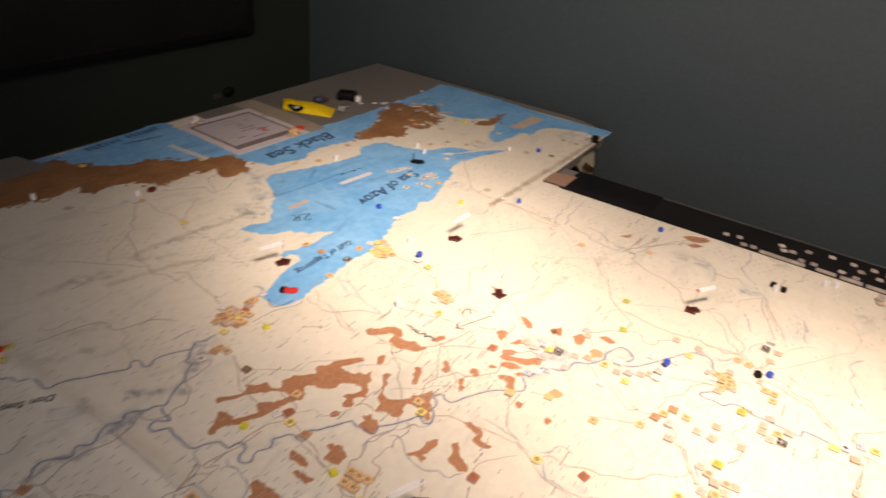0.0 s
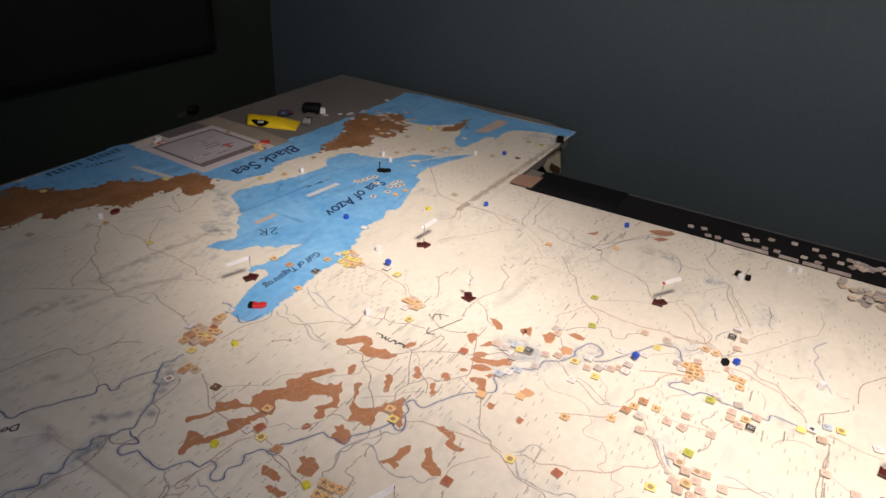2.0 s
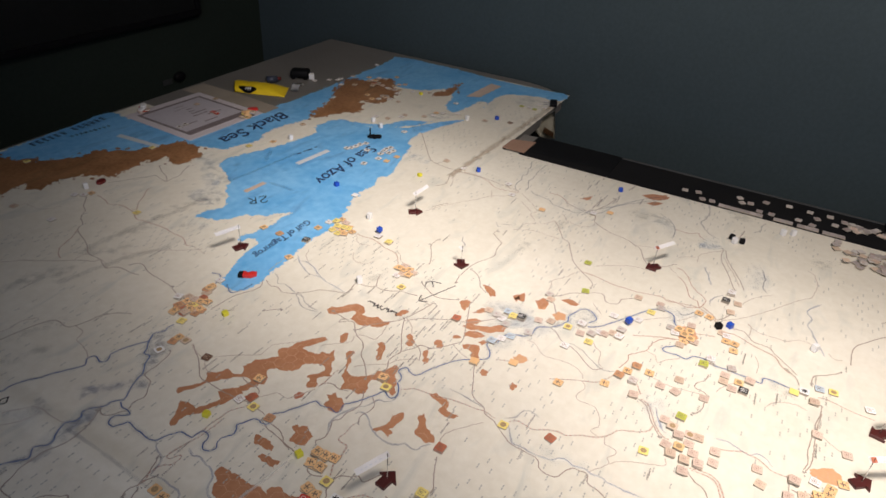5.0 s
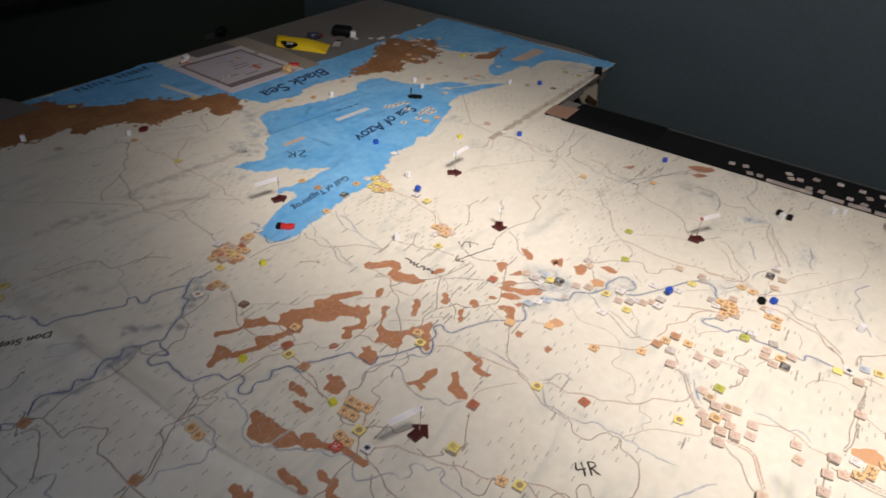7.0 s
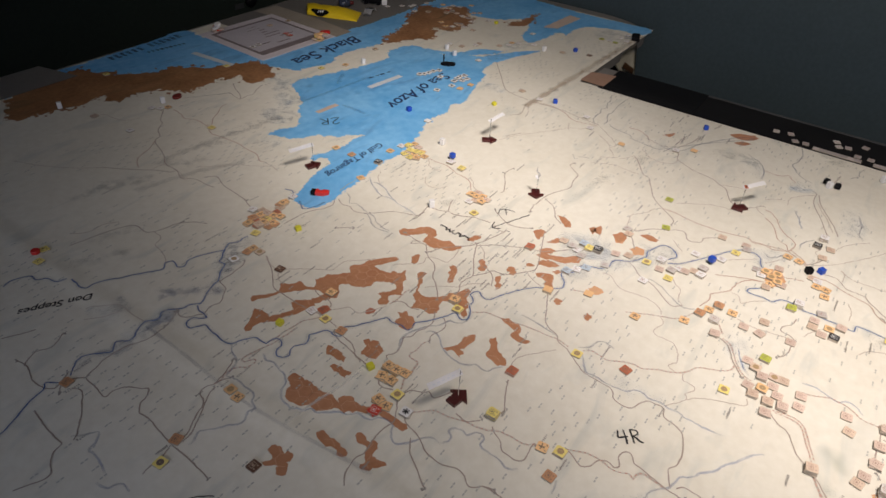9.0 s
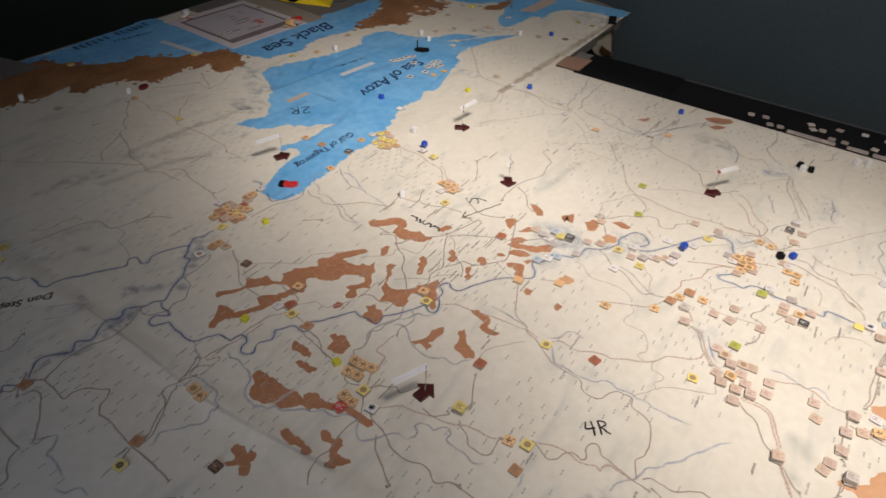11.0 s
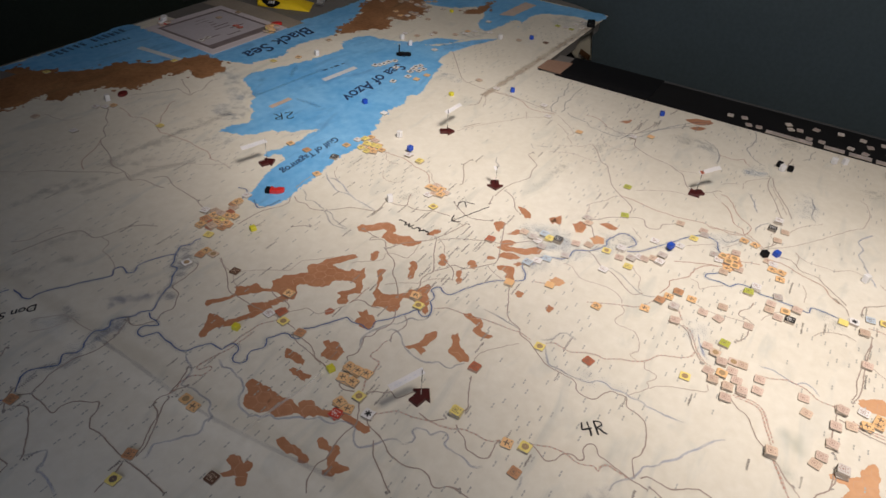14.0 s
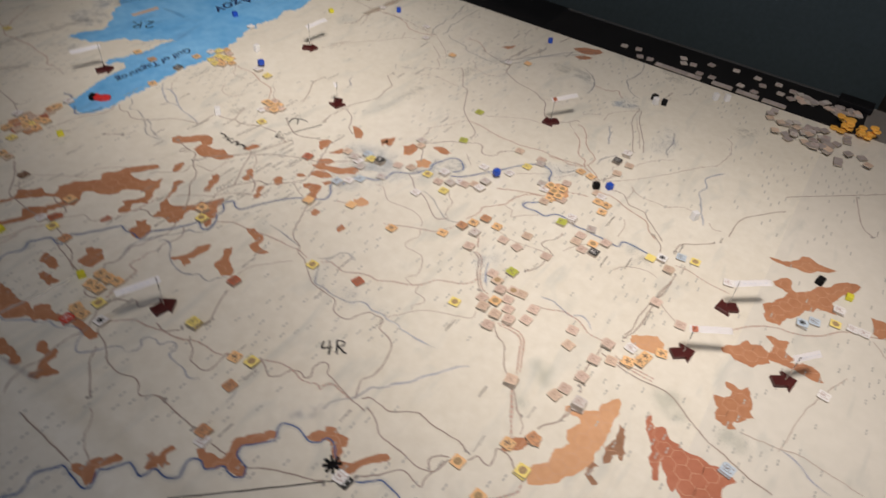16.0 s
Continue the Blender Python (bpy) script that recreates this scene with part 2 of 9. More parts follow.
CARD_PALE = mottled("card_pale", (0.48, 0.45, 0.49), (0.56, 0.53, 0.57), 16, 160, 0.5, 0)
FLAG_PAPER = mottled("flag_paper", (0.91, 0.91, 0.93), (0.95, 0.95, 0.97), 10, 160, 0.27, 0.02)
_tree = FLAG_PAPER.node_tree
_thin, _blend = _tree.nodes.new("ShaderNodeBsdfTranslucent"), _tree.nodes.new("ShaderNodeMixShader")
_thin.inputs["Color"].default_value = (0.86, 0.85, 0.86, 1)
_blend.inputs["Fac"].default_value = 0.12
_tree.links.new(_tree.nodes["Principled BSDF"].outputs["BSDF"], _blend.inputs[1])
_tree.links.new(_thin.outputs["BSDF"], _blend.inputs[2])
_tree.links.new(_blend.outputs["Shader"], _tree.nodes["Material Output"].inputs["Surface"])
YELLOW = mottled("yellow_pack", (0.80, 0.56, 0.01), (0.90, 0.66, 0.03), 12, 160, 0.35, 0.03)
WHITE = mottled("white_plastic", (0.72, 0.72, 0.72), (0.82, 0.82, 0.82), 40, 300, 0.4, 0.03)
RED = mottled("red_plastic", (0.55, 0.02, 0.02), (0.68, 0.04, 0.03), 40, 300, 0.35, 0.03)
DARK_RED = mottled("dark_red_wood", (0.12, 0.012, 0.010), (0.17, 0.02, 0.016), 60, 400, 0.45, 0.08)
MAROON = mottled("maroon_wood", (0.050, 0.008, 0.008), (0.085, 0.014, 0.012), 60, 400, 0.45, 0.1)
BLUE_WOOD = mottled("blue_wood", (0.01, 0.06, 0.42), (0.02, 0.09, 0.55), 80, 400, 0.45, 0.1)
YELLOW_WOOD = mottled("yellow_wood", (0.62, 0.58, 0.03), (0.74, 0.68, 0.06), 80, 400, 0.45, 0.1)
DISC_INK = mottled("disc_ink", (0.34, 0.23, 0.12), (0.44, 0.31, 0.17), 90, 500, 0.6, 0)
SYMBOL_SOFT = mottled("symbol_soft_ink", (0.34, 0.22, 0.18), (0.46, 0.31, 0.26), 90, 500, 0.6, 0)
SYMBOL_INK = mottled("symbol_ink", (0.14, 0.10, 0.08), (0.24, 0.18, 0.14), 90, 500, 0.6, 0)
CREAM_EDGE = mottled("chit_core", (0.36, 0.31, 0.25), (0.46, 0.40, 0.33), 90, 500, 0.8, 0.1)

FACE = {
    "tan": mottled("chit_tan", (0.57, 0.44, 0.33), (0.66, 0.52, 0.405), 60, 300, 0.5, 0, vary=0.10),
    "pink": mottled("chit_pink", (0.60, 0.47, 0.385), (0.68, 0.54, 0.455), 60, 300, 0.5, 0, vary=0.10),
    "orange": mottled("chit_orange", (0.75, 0.46, 0.22), (0.82, 0.54, 0.28), 60, 300, 0.5, 0, vary=0.10),
    "brown": mottled("chit_brown", (0.52, 0.26, 0.13), (0.60, 0.33, 0.18), 60, 300, 0.5, 0, vary=0.10),
    "yellow": mottled("chit_yellow", (0.80, 0.66, 0.18), (0.86, 0.73, 0.26), 60, 300, 0.5, 0, vary=0.06),
    "green": mottled("chit_green", (0.42, 0.46, 0.06), (0.52, 0.55, 0.10), 60, 300, 0.5, 0, vary=0.08),
    "white": mottled("chit_white", (0.74, 0.73, 0.72), (0.83, 0.82, 0.81), 60, 300, 0.5, 0, vary=0.06),
    # darkened face: the weak light at the edge board is put into it
    "dim": mottled("chit_dim", (0.34, 0.30, 0.29), (0.46, 0.41, 0.39), 60, 300, 0.5, 0, vary=0.2),
    "grey": mottled("chit_grey", (0.50, 0.47, 0.44), (0.60, 0.56, 0.52), 60, 300, 0.5, 0, vary=0.12),
    "blue": mottled("chit_blue", (0.46, 0.56, 0.66), (0.56, 0.65, 0.73), 60, 300, 0.5, 0, vary=0.06),
    "black": mottled("chit_black", (0.015, 0.015, 0.017), (0.03, 0.03, 0.03), 60, 300, 0.5, 0),
    "red": mottled("chit_red", (0.50, 0.04, 0.02), (0.62, 0.07, 0.04), 60, 300, 0.5, 0),
    "rust": mottled("chit_rust", (0.42, 0.12, 0.06), (0.52, 0.18, 0.10), 60, 300, 0.5, 0, vary=0.08),
    "dark": mottled("chit_dark", (0.10, 0.05, 0.03), (0.16, 0.08, 0.05), 60, 300, 0.5, 0),
}

TOKEN_ORANGE = mottled("token_orange", (0.80, 0.40, 0.06), (0.90, 0.50, 0.10), 60, 300, 0.5, 0, vary=0.08)
clear_mat, _n, _l, _b = node_material("clear_plastic", 0.15)
_b.inputs["Base Color"].default_value = (0.85, 0.85, 0.86, 1)
_b.inputs["Transmission Weight"].default_value = 0.95
CLEAR = clear_mat


# ---- mesh helpers ----
def part(name, bm, material, parent=None, label="", smooth=False):
    me = bpy.data.meshes.new(name)
    bm.to_mesh(me)
    bm.free()
    for m in material if isinstance(material, (list, tuple)) else [material]:
        me.materials.append(m)
    if smooth:
        for p in me.polygons:
            p.use_smooth = True
    ob = new(name, me)
    ob.parent = parent
    return tagged(ob, label) if label else ob


def thing(name, label, category, group="", at=(0, 0, 0), turn=0.0):
    ob = new(name)
    ob.empty_display_size = 0.02
    ob.matrix_basis = pose(*at, 0, 0, turn)
    return tagged(ob, label, category, group)


def box(bm, lo, hi, bevel=0.0, segments=2):
    vs = bmesh.ops.create_cube(bm, size=1.0)["verts"]
    size = Vector(hi) - Vector(lo)
    for v in vs:
        v.co = Vector(lo) + Vector(((v.co.x + 0.5) * size.x, (v.co.y + 0.5) * size.y, (v.co.z + 0.5) * size.z))
    if bevel:
        es = list({e for v in vs for e in v.link_edges})
        bmesh.ops.bevel(bm, geom=es, offset=bevel, segments=segments, profile=0.5, affect="EDGES")
    return bm


def cuboid(lo, hi, bevel=0.0, segments=2):
    return box(bmesh.new(), lo, hi, bevel, segments)


def prism(points, z0, z1, bevel=0.0):
    """An upright solid on a flat outline (metres)."""
    bm = bmesh.new()
    bottom = [bm.verts.new((x, y, z0)) for x, y in points]
    top = [bm.verts.new((x, y, z1)) for x, y in points]
    bm.faces.new(top)
    bm.faces.new(bottom[::-1])
    n = len(points)
    for a in range(n):
        bm.faces.new((bottom[a], bottom[(a + 1) % n], top[(a + 1) % n], top[a]))
    bmesh.ops.recalc_face_normals(bm, faces=bm.faces)
    if bevel:
        rim = [e for e in bm.edges if all(v.co.z > z1 - 1e-6 for v in e.verts)]
        bmesh.ops.bevel(bm, geom=rim, offset=bevel, segments=2, profile=0.5, affect="EDGES")
    return bm


def smoothed(points, step, closed=False):
    """Catmull-Rom through the points, one vertex about every step."""
    p = [Vector(q) for q in points]
    n = len(p)
    out = []
    for a in range(n if closed else n - 1):
        p0 = p[(a - 1) % n] if closed or a else p[a]
        p1, p2 = p[a], p[(a + 1) % n]
        p3 = p[(a + 2) % n] if closed or a + 2 < n else p2
        k = max(1, int((p2 - p1).length / step))
        for i in range(k):
            u = i / k
            out.append(0.5 * (2 * p1 + (p2 - p0) * u + (2 * p0 - 5 * p1 + 4 * p2 - p3) * u * u + (3 * p1 - p0 - 3 * p2 + p3) * u**3))
    if not closed:
        out.append(p[-1])
    return out


def wobble(v, size, amount, seed):
    q = Vector((v.x / size, v.y / size, seed))
    return v + amount * Vector((noise.noise(q), noise.noise(q + Vector((17.3, 5.1, 0)))))


# ---- the printed map: flat inks laid on the paper, coordinates in centimetres on the table ----
TOP = 0.75


def field(x, y, size, seed):
    """Smooth random values between -1 and 1, one bump every size."""
    table = np.random.RandomState(int(seed) % 99991).rand(64, 64) * 2 - 1
    u, v = x / size, y / size
    i, k = np.floor(u).astype(int), np.floor(v).astype(int)
    fu, fv = u - i, v - k
    fu, fv = fu * fu * (3 - 2 * fu), fv * fv * (3 - 2 * fv)
    a, b = table[i % 64, k % 64], table[(i + 1) % 64, k % 64]
    c, d = table[i % 64, (k + 1) % 64], table[(i + 1) % 64, (k + 1) % 64]
    return (a * (1 - fu) + b * fu) * (1 - fv) + (c * (1 - fu) + d * fu) * fv


def printed_area(name, outline, ink, parent, layer, cell, lobes=0.0, fine=0.0, seed=0, holes=None):
    """A flat printed area inside the outline, its border frayed into lobes and small teeth, laid as one sheet."""
    poly = [(v.x, v.y) for v in smoothed(outline, 1.0, True)] if lobes else outline
    p = np.array(poly)
    x = np.arange(p[:, 0].min() - 1.5, p[:, 0].max() + 1.5, cell)
    y = np.arange(p[:, 1].min() - 1.5, p[:, 1].max() + 1.5, cell)
    gx, gy = np.meshgrid(x, y)
    wx = gx + lobes * field(gx, gy, 1.3, seed) + fine * field(gx, gy, 0.42, seed + 1)
    wy = gy + lobes * field(gx, gy, 1.3, seed + 2) + fine * field(gx, gy, 0.42, seed + 3)
    hit = np.zeros(gx.shape, bool)
    for (ax, ay), (bx, by) in zip(p, np.roll(p, -1, 0)):
        if ay != by:
            hit ^= ((ay > wy) != (by > wy)) & (wx < (bx - ax) * (wy - ay) / (by - ay) + ax)
    if holes is not None:
        hit &= field(gx, gy, 0.5, seed + 4) + 0.6 * field(gx, gy, 0.2, seed + 5) > holes
    rows, cols = np.nonzero(hit)
    width = len(x) + 1
    corner = np.stack([rows * width + cols, rows * width + cols + 1, (rows + 1) * width + cols + 1, (rows + 1) * width + cols], 1)
    used, faces = np.unique(corner, return_inverse=True)
    verts = np.stack([(x[0] + (used % width - 0.5) * cell) / 100, (y[0] + (used // width - 0.5) * cell) / 100, np.full(len(used), TOP + layer)], 1)
    verts, faces = verts.tolist(), faces.reshape(-1, 4).tolist()
    me = bpy.data.meshes.new(name)
    me.from_pydata(verts, [], faces)
    me.materials.append(ink)
    ob = new(name, me)
    ob.parent = parent
    return tagged(ob, kind="stuff") if holes is not None else ob


def printed_line(name, points, width, ink, parent, layer, dash=0.0, rough=0.10, seed=0.0):
    pts = [wobble(wobble(wobble(v, 1.4, rough * 1.5, seed), 0.5, rough * 1.2, seed + 5), 0.2, rough * 0.5, seed + 8) for v in smoothed(points, 0.14)]
    bm = bmesh.new()
    rows, run = [], 0.0
    for i, v in enumerate(pts):
        d = pts[min(i + 1, len(pts) - 1)] - pts[max(i - 1, 0)]
        if d.length < 1e-6:
            continue
        d.normalize()
        w = width * (0.85 + 0.3 * noise.noise(Vector((v.x, v.y, seed + 3))))
        side = Vector((-d.y, d.x)) * w / 2
        rows.append([bm.verts.new(((v + s).x / 100, (v + s).y / 100, TOP + layer)) for s in (side, -side)])
    for i, (a, b) in enumerate(zip(rows, rows[1:])):
        if not dash or i % 4 < 2:
            bm.faces.new((a[0], a[1], b[1], b[0]))
    bmesh.ops.delete(bm, geom=[v for v in bm.verts if not v.link_faces], context="VERTS")
    return part(name, bm, ink, parent)


def soft_mesh(name, verts, faces, dense, ink, parent):
    me = bpy.data.meshes.new(name)
    me.from_pydata(verts, [], faces)
    me.attributes.new("ink", "FLOAT", "POINT").data.foreach_set("value", dense)
    me.materials.append(ink)
    ob = new(name, me)
    ob.parent = parent
    return ob


def soft_line(name, points, width, ink, parent, layer, rough=0.05, seed=0.0):
    """A line of watery ink, densest along its middle and fading out to both sides."""
    pts = [wobble(wobble(v, 1.4, rough * 1.5, seed), 0.5, rough * 1.2, seed + 5) for v in smoothed(points, 0.25)]
    verts, faces, dense = [], [], []
    for i, v in enumerate(pts):
        d = pts[min(i + 1, len(pts) - 1)] - pts[max(i - 1, 0)]
        d = d.normalized() if d.length > 1e-6 else Vector((1, 0))
        w = width * (0.9 + 0.5 * noise.noise(Vector((v.x / 2, v.y / 2, seed + 3))))
        fade = min(1.0, 0.3 + i / 6, 0.3 + (len(pts) - 1 - i) / 6)
        for k, cover in ((-1, 0.0), (-0.35, 0.8), (0.35, 0.8), (1, 0.0)):
            q = v + Vector((-d.y, d.x)) * k * w / 2
            verts.append((q.x / 100, q.y / 100, TOP + layer))
            dense.append(cover * fade)
        if i:
            faces += [(4 * i - 4 + k, 4 * i + k, 4 * i + 1 + k, 4 * i - 3 + k) for k in range(3)]
    return soft_mesh(name, verts, faces, dense, ink, parent)


def soft_area(name, outline, ink, parent, layer, reach=0.7, lobes=0.6, fine=0.3, seed=0, patch=0.0, cell=0.2):
    """A patch of watery ink with a soft border, broken into blotches where patch is set."""
    p = np.array([(v.x, v.y) for v in smoothed(outline, 1.0, True)])
    x = np.arange(p[:, 0].min() - 2 * reach - 0.5, p[:, 0].max() + 2 * reach + 0.5, cell)
    y = np.arange(p[:, 1].min() - 2 * reach - 0.5, p[:, 1].max() + 2 * reach + 0.5, cell)
    gx, gy = np.meshgrid(x, y)
    wx = gx + lobes * field(gx, gy, 1.3, seed) + fine * field(gx, gy, 0.42, seed + 1)
    wy = gy + lobes * field(gx, gy, 1.3, seed + 2) + fine * field(gx, gy, 0.42, seed + 3)
    hit = np.zeros(gx.shape, bool)
    for (ax, ay), (bx, by) in zip(p, np.roll(p, -1, 0)):
        if ay != by:
            hit ^= ((ay > wy) != (by > wy)) & (wx < (bx - ax) * (wy - ay) / (by - ay) + ax)
    d = hit.astype(float)
    for _ in range(max(1, int(0.5 * (reach / cell) ** 2))):
        d = (np.roll(d, 1, 0) + 2 * d + np.roll(d, -1, 0)) / 4
        d = (np.roll(d, 1, 1) + 2 * d + np.roll(d, -1, 1)) / 4
    if patch:
        d *= np.clip(0.5 + patch * (field(gx, gy, 1.1, seed + 6) + 0.6 * field(gx, gy, 0.45, seed + 7)), 0, 1)
    big = np.maximum(np.maximum(d[:-1, :-1], d[1:, :-1]), np.maximum(d[:-1, 1:], d[1:, 1:]))
    rows, cols = np.nonzero(big > 0.03)
    width = len(x)
    corner = np.stack([rows * width + cols, rows * width + cols + 1, (rows + 1) * width + cols + 1, (rows + 1) * width + cols], 1)
    used, faces = np.unique(corner, return_inverse=True)
    verts = np.stack([gx.ravel()[used] / 100, gy.ravel()[used] / 100, np.full(len(used), TOP + layer)], 1)
    return tagged(soft_mesh(name, verts.tolist(), faces.reshape(-1, 4).tolist(), d.ravel()[used].tolist(), ink, parent), kind="stuff")


def printed_bars(name, bars, ink, parent, layer):
    """Small printed bars for writing too small to read: x, y, length, width, degrees."""
    bm = bmesh.new()
    for k, (x, y, length, width, turn) in enumerate(bars):
        z = TOP + layer + 0.0000015 * (k % 17)
        c, s = math.cos(radians(turn)), math.sin(radians(turn))
        corner = [(-1, -1), (1, -1), (1, 1), (-1, 1)]
        bm.faces.new([bm.verts.new(((x + a * length / 2 * c - b * width / 2 * s) / 100, (y + a * length / 2 * s + b * width / 2 * c) / 100, z)) for a, b in corner])
    return part(name, bm, ink, parent)


def pen_strokes(name, strokes, x, y, size, turn, width, parent, layer):
    """Hand-drawn characters: strokes in a unit box, turned and laid on the map."""
    c, s = math.cos(radians(turn)), math.sin(radians(turn))
    for k, stroke in enumerate(strokes):
        pts = [(x + size * (u * c - v * s), y + size * (u * s + v * c)) for u, v in stroke]
        printed_line(name, pts, width, PEN_INK, parent, layer + 0.000003 * k, rough=0.05, seed=k)


PEN_4 = [[(-1.0, 0.9), (-1.2, 0.0), (-0.15, 0.08)], [(-0.38, 0.85), (-0.48, -0.9)]]
PEN_2 = [[(-1.15, 0.5), (-0.85, 0.9), (-0.38, 0.75), (-0.4, 0.25), (-1.2, -0.85), (-0.2, -0.75)]]
PEN_R = [[(0.25, -0.9), (0.32, 0.9)], [(0.32, 0.9), (1.0, 0.75), (1.02, 0.35), (0.36, 0.08)], [(0.4, 0.1), (1.25, -0.9)]]


def lettering(name, words, x, y, size, turn, ink, parent, layer, shear=0.0, width=1.0, weight=0.014):
    cu = bpy.data.curves.new(name, "FONT")
    cu.body, cu.size, cu.align_x, cu.align_y, cu.shear = words, size / 100, "CENTER", "CENTER", shear
    cu.offset = size / 100 * weight
    cu.materials.append(ink)
    ob = new(name, cu)
    ob.parent = parent
    ob.matrix_basis = pose(x / 100, y / 100, TOP + layer, 0, 0, turn) @ Matrix.Diagonal((width, 1, 1, 1))
    return ob

# ---- the room ----
EAST, NORTH, WEST, SOUTH, HIGH = 0.62, 1.42, -2.7, -2.6, 2.55


def structure(name, bm, material, label):
    return tagged(part(name, bm, material), label, name.split("_")[0], kind="structure")


structure("floor", cuboid((WEST, SOUTH, -0.05), (EAST, NORTH, 0)), FLOOR_CARPET, "dark brown short-pile carpet floor")
structure("ceiling", cuboid((WEST, SOUTH, HIGH), (EAST, NORTH, HIGH + 0.05)), CEILING_PAINT, "plain off-white painted ceiling")
structure("wall_east", cuboid((EAST, SOUTH, 0), (EAST + 0.12, NORTH + 0.12, HIGH)), WALL_PAINT, "matt blue-grey painted wall in shadow")
structure("wall_north", cuboid((WEST, NORTH, 0), (EAST, NORTH + 0.12, HIGH)), WALL_OLIVE_DIM, "olive-grey painted wall, its shadow put into a darker colour")
structure("wall_south", cuboid((WEST, SOUTH - 0.12, 0), (EAST + 0.12, SOUTH, HIGH)), WALL_PAINT, "plain blue-grey painted wall")
# unseen west wall, its opening cut for the assumed window
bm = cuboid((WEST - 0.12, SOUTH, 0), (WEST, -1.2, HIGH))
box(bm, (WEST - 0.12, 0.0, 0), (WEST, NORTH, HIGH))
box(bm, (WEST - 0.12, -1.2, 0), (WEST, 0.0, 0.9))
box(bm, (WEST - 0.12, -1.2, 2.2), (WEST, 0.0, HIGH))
structure("wall_west", bm, WALL_PAINT, "plain blue-grey painted wall, unseen, with an assumed window opening")

# large dark panel hung on the north wall
panel = thing("wall_screen", "large black screen hung on the dark wall", "screen", at=(-0.55, NORTH, 1.25))
part("screen", cuboid((-0.80, -0.035, -0.425), (0.815, -0.025, 0.46)), SCREEN, panel)
bm = bmesh.new()
for lo, hi in (((-0.84, -0.045, -0.445), (0.835, -0.0, -0.425)), ((-0.84, -0.045, 0.46), (0.835, -0.0, 0.48)), ((-0.84, -0.045, -0.425), (-0.80, -0.0, 0.46)), ((0.815, -0.045, -0.425), (0.835, -0.0, 0.46))):
    box(bm, lo, hi, 0.003)
part("bezel", bm, BLACK, panel)

fitting = thing("wall_fitting", "small black oval fitting on the dark wall", "fitting", at=(0.175, NORTH, 0.60))
bm = bmesh.new()
bmesh.ops.create_uvsphere(bm, u_segments=20, v_segments=12, radius=0.022)
for v in bm.verts:
    v.co = Vector((v.co.x * 1.15, v.co.y * 0.6 - 0.008, v.co.z * 0.8))
part("knob", bm, BLACK, fitting, smooth=True)
part("plate", cuboid((-0.07, -0.004, -0.018), (-0.03, 0, 0.0), 0.001), CHARCOAL_LIP, fitting)

# brown wooden cabinet end beyond the table
cabinet = thing("cabinet", "dark brown wooden cabinet standing in shadow beyond the table", "cabinet", at=(0.36, -1.28, 0))
part("body", cuboid((-0.26, -0.40, 0.06), (0.25, 0.385, 1.9), 0.004), BROWN_WOOD, cabinet)
part("plinth", cuboid((-0.24, -0.38, 0.0), (0.25, 0.37, 0.06), 0.002), BROWN_WOOD, cabinet)

# ---- tables ----
def table(name, lo, hi, label, corner=0.0):
    t = thing(name, label, "table", at=((lo[0] + hi[0]) / 2, (lo[1] + hi[1]) / 2, 0))
    w, d = (hi[0] - lo[0]) / 2, (hi[1] - lo[1]) / 2
    rim = [(-w, d), (-w, -d)] + [(w - corner + corner * math.sin(a * math.pi / 16), -d + 1.6 * corner - 1.6 * corner * math.cos(a * math.pi / 16)) for a in range(9 if corner else 1)] + [(w, d)]
    part("tabletop", prism(rim, 0.722, TOP - 0.0006, 0.002), TABLE_GREY, t)
    for sx in (-1, 1):
        for sy in (-1, 1):
            x, y = sx * (w - 0.06), sy * (d - 0.06)
            part("leg", cuboid((x - 0.02, y - 0.02, 0), (x + 0.02, y + 0.02, 0.722), 0.003), TABLE_STEEL, t)
    for sx in (-1, 1):
        part("rail", cuboid((sx * (w - 0.06) - 0.01, -d + 0.08, 0.67), (sx * (w - 0.06) + 0.01, d - 0.08, 0.72), 0.002), TABLE_STEEL, t)
    return t


table("map_table", (-2.05, -1.75), (0.085, 0.035), "large grey table covered with printed paper maps")
table("map_table", (-2.05, 0.045), (0.488, 0.965), "grey table against the wall under the sea maps", 0.11)

# charcoal boards along the near table's long edge
board = thing("edge_board", "charcoal foam board along the table edge with loose counters", "board")
part("board", cuboid((-0.045, -0.845, TOP - 0.0004), (0.078, -0.225, TOP + 0.0012), 0.0005), CHARCOAL, board)
part("lip", cuboid((0.078, -0.845, TOP - 0.0004), (0.084, -0.226, TOP + 0.003), 0.001), CHARCOAL_LIP, board)
board = thing("black_box_lid", "shallow black box lid beside the map edge", "box lid")
part("base", cuboid((-0.045, -0.2245, TOP - 0.0004), (0.088, -0.004, TOP + 0.001)), BLACK, board)
part("front_strip", cuboid((-0.045, -0.222, TOP + 0.001), (-0.012, -0.004, TOP + 0.002), 0.0004), CHARCOAL, board)
block = thing("black_block", "black rectangular block at the end of the edge board", "block", at=(0.062, -0.82, TOP + 0.0006))
part("body", cuboid((-0.016, -0.03, 0), (0.016, 0.03, 0.012), 0.0015), BLACK, block)
card = thing("tan_card", "tan cardboard offcut lying between the map and the black lid", "card")
part("sheet", prism([(-0.036, -0.014), (0.042, -0.014), (0.026, 0.0435), (-0.036, 0.0435)], TOP + 0.002, TOP + 0.0035, 0.0003), TAN, card)

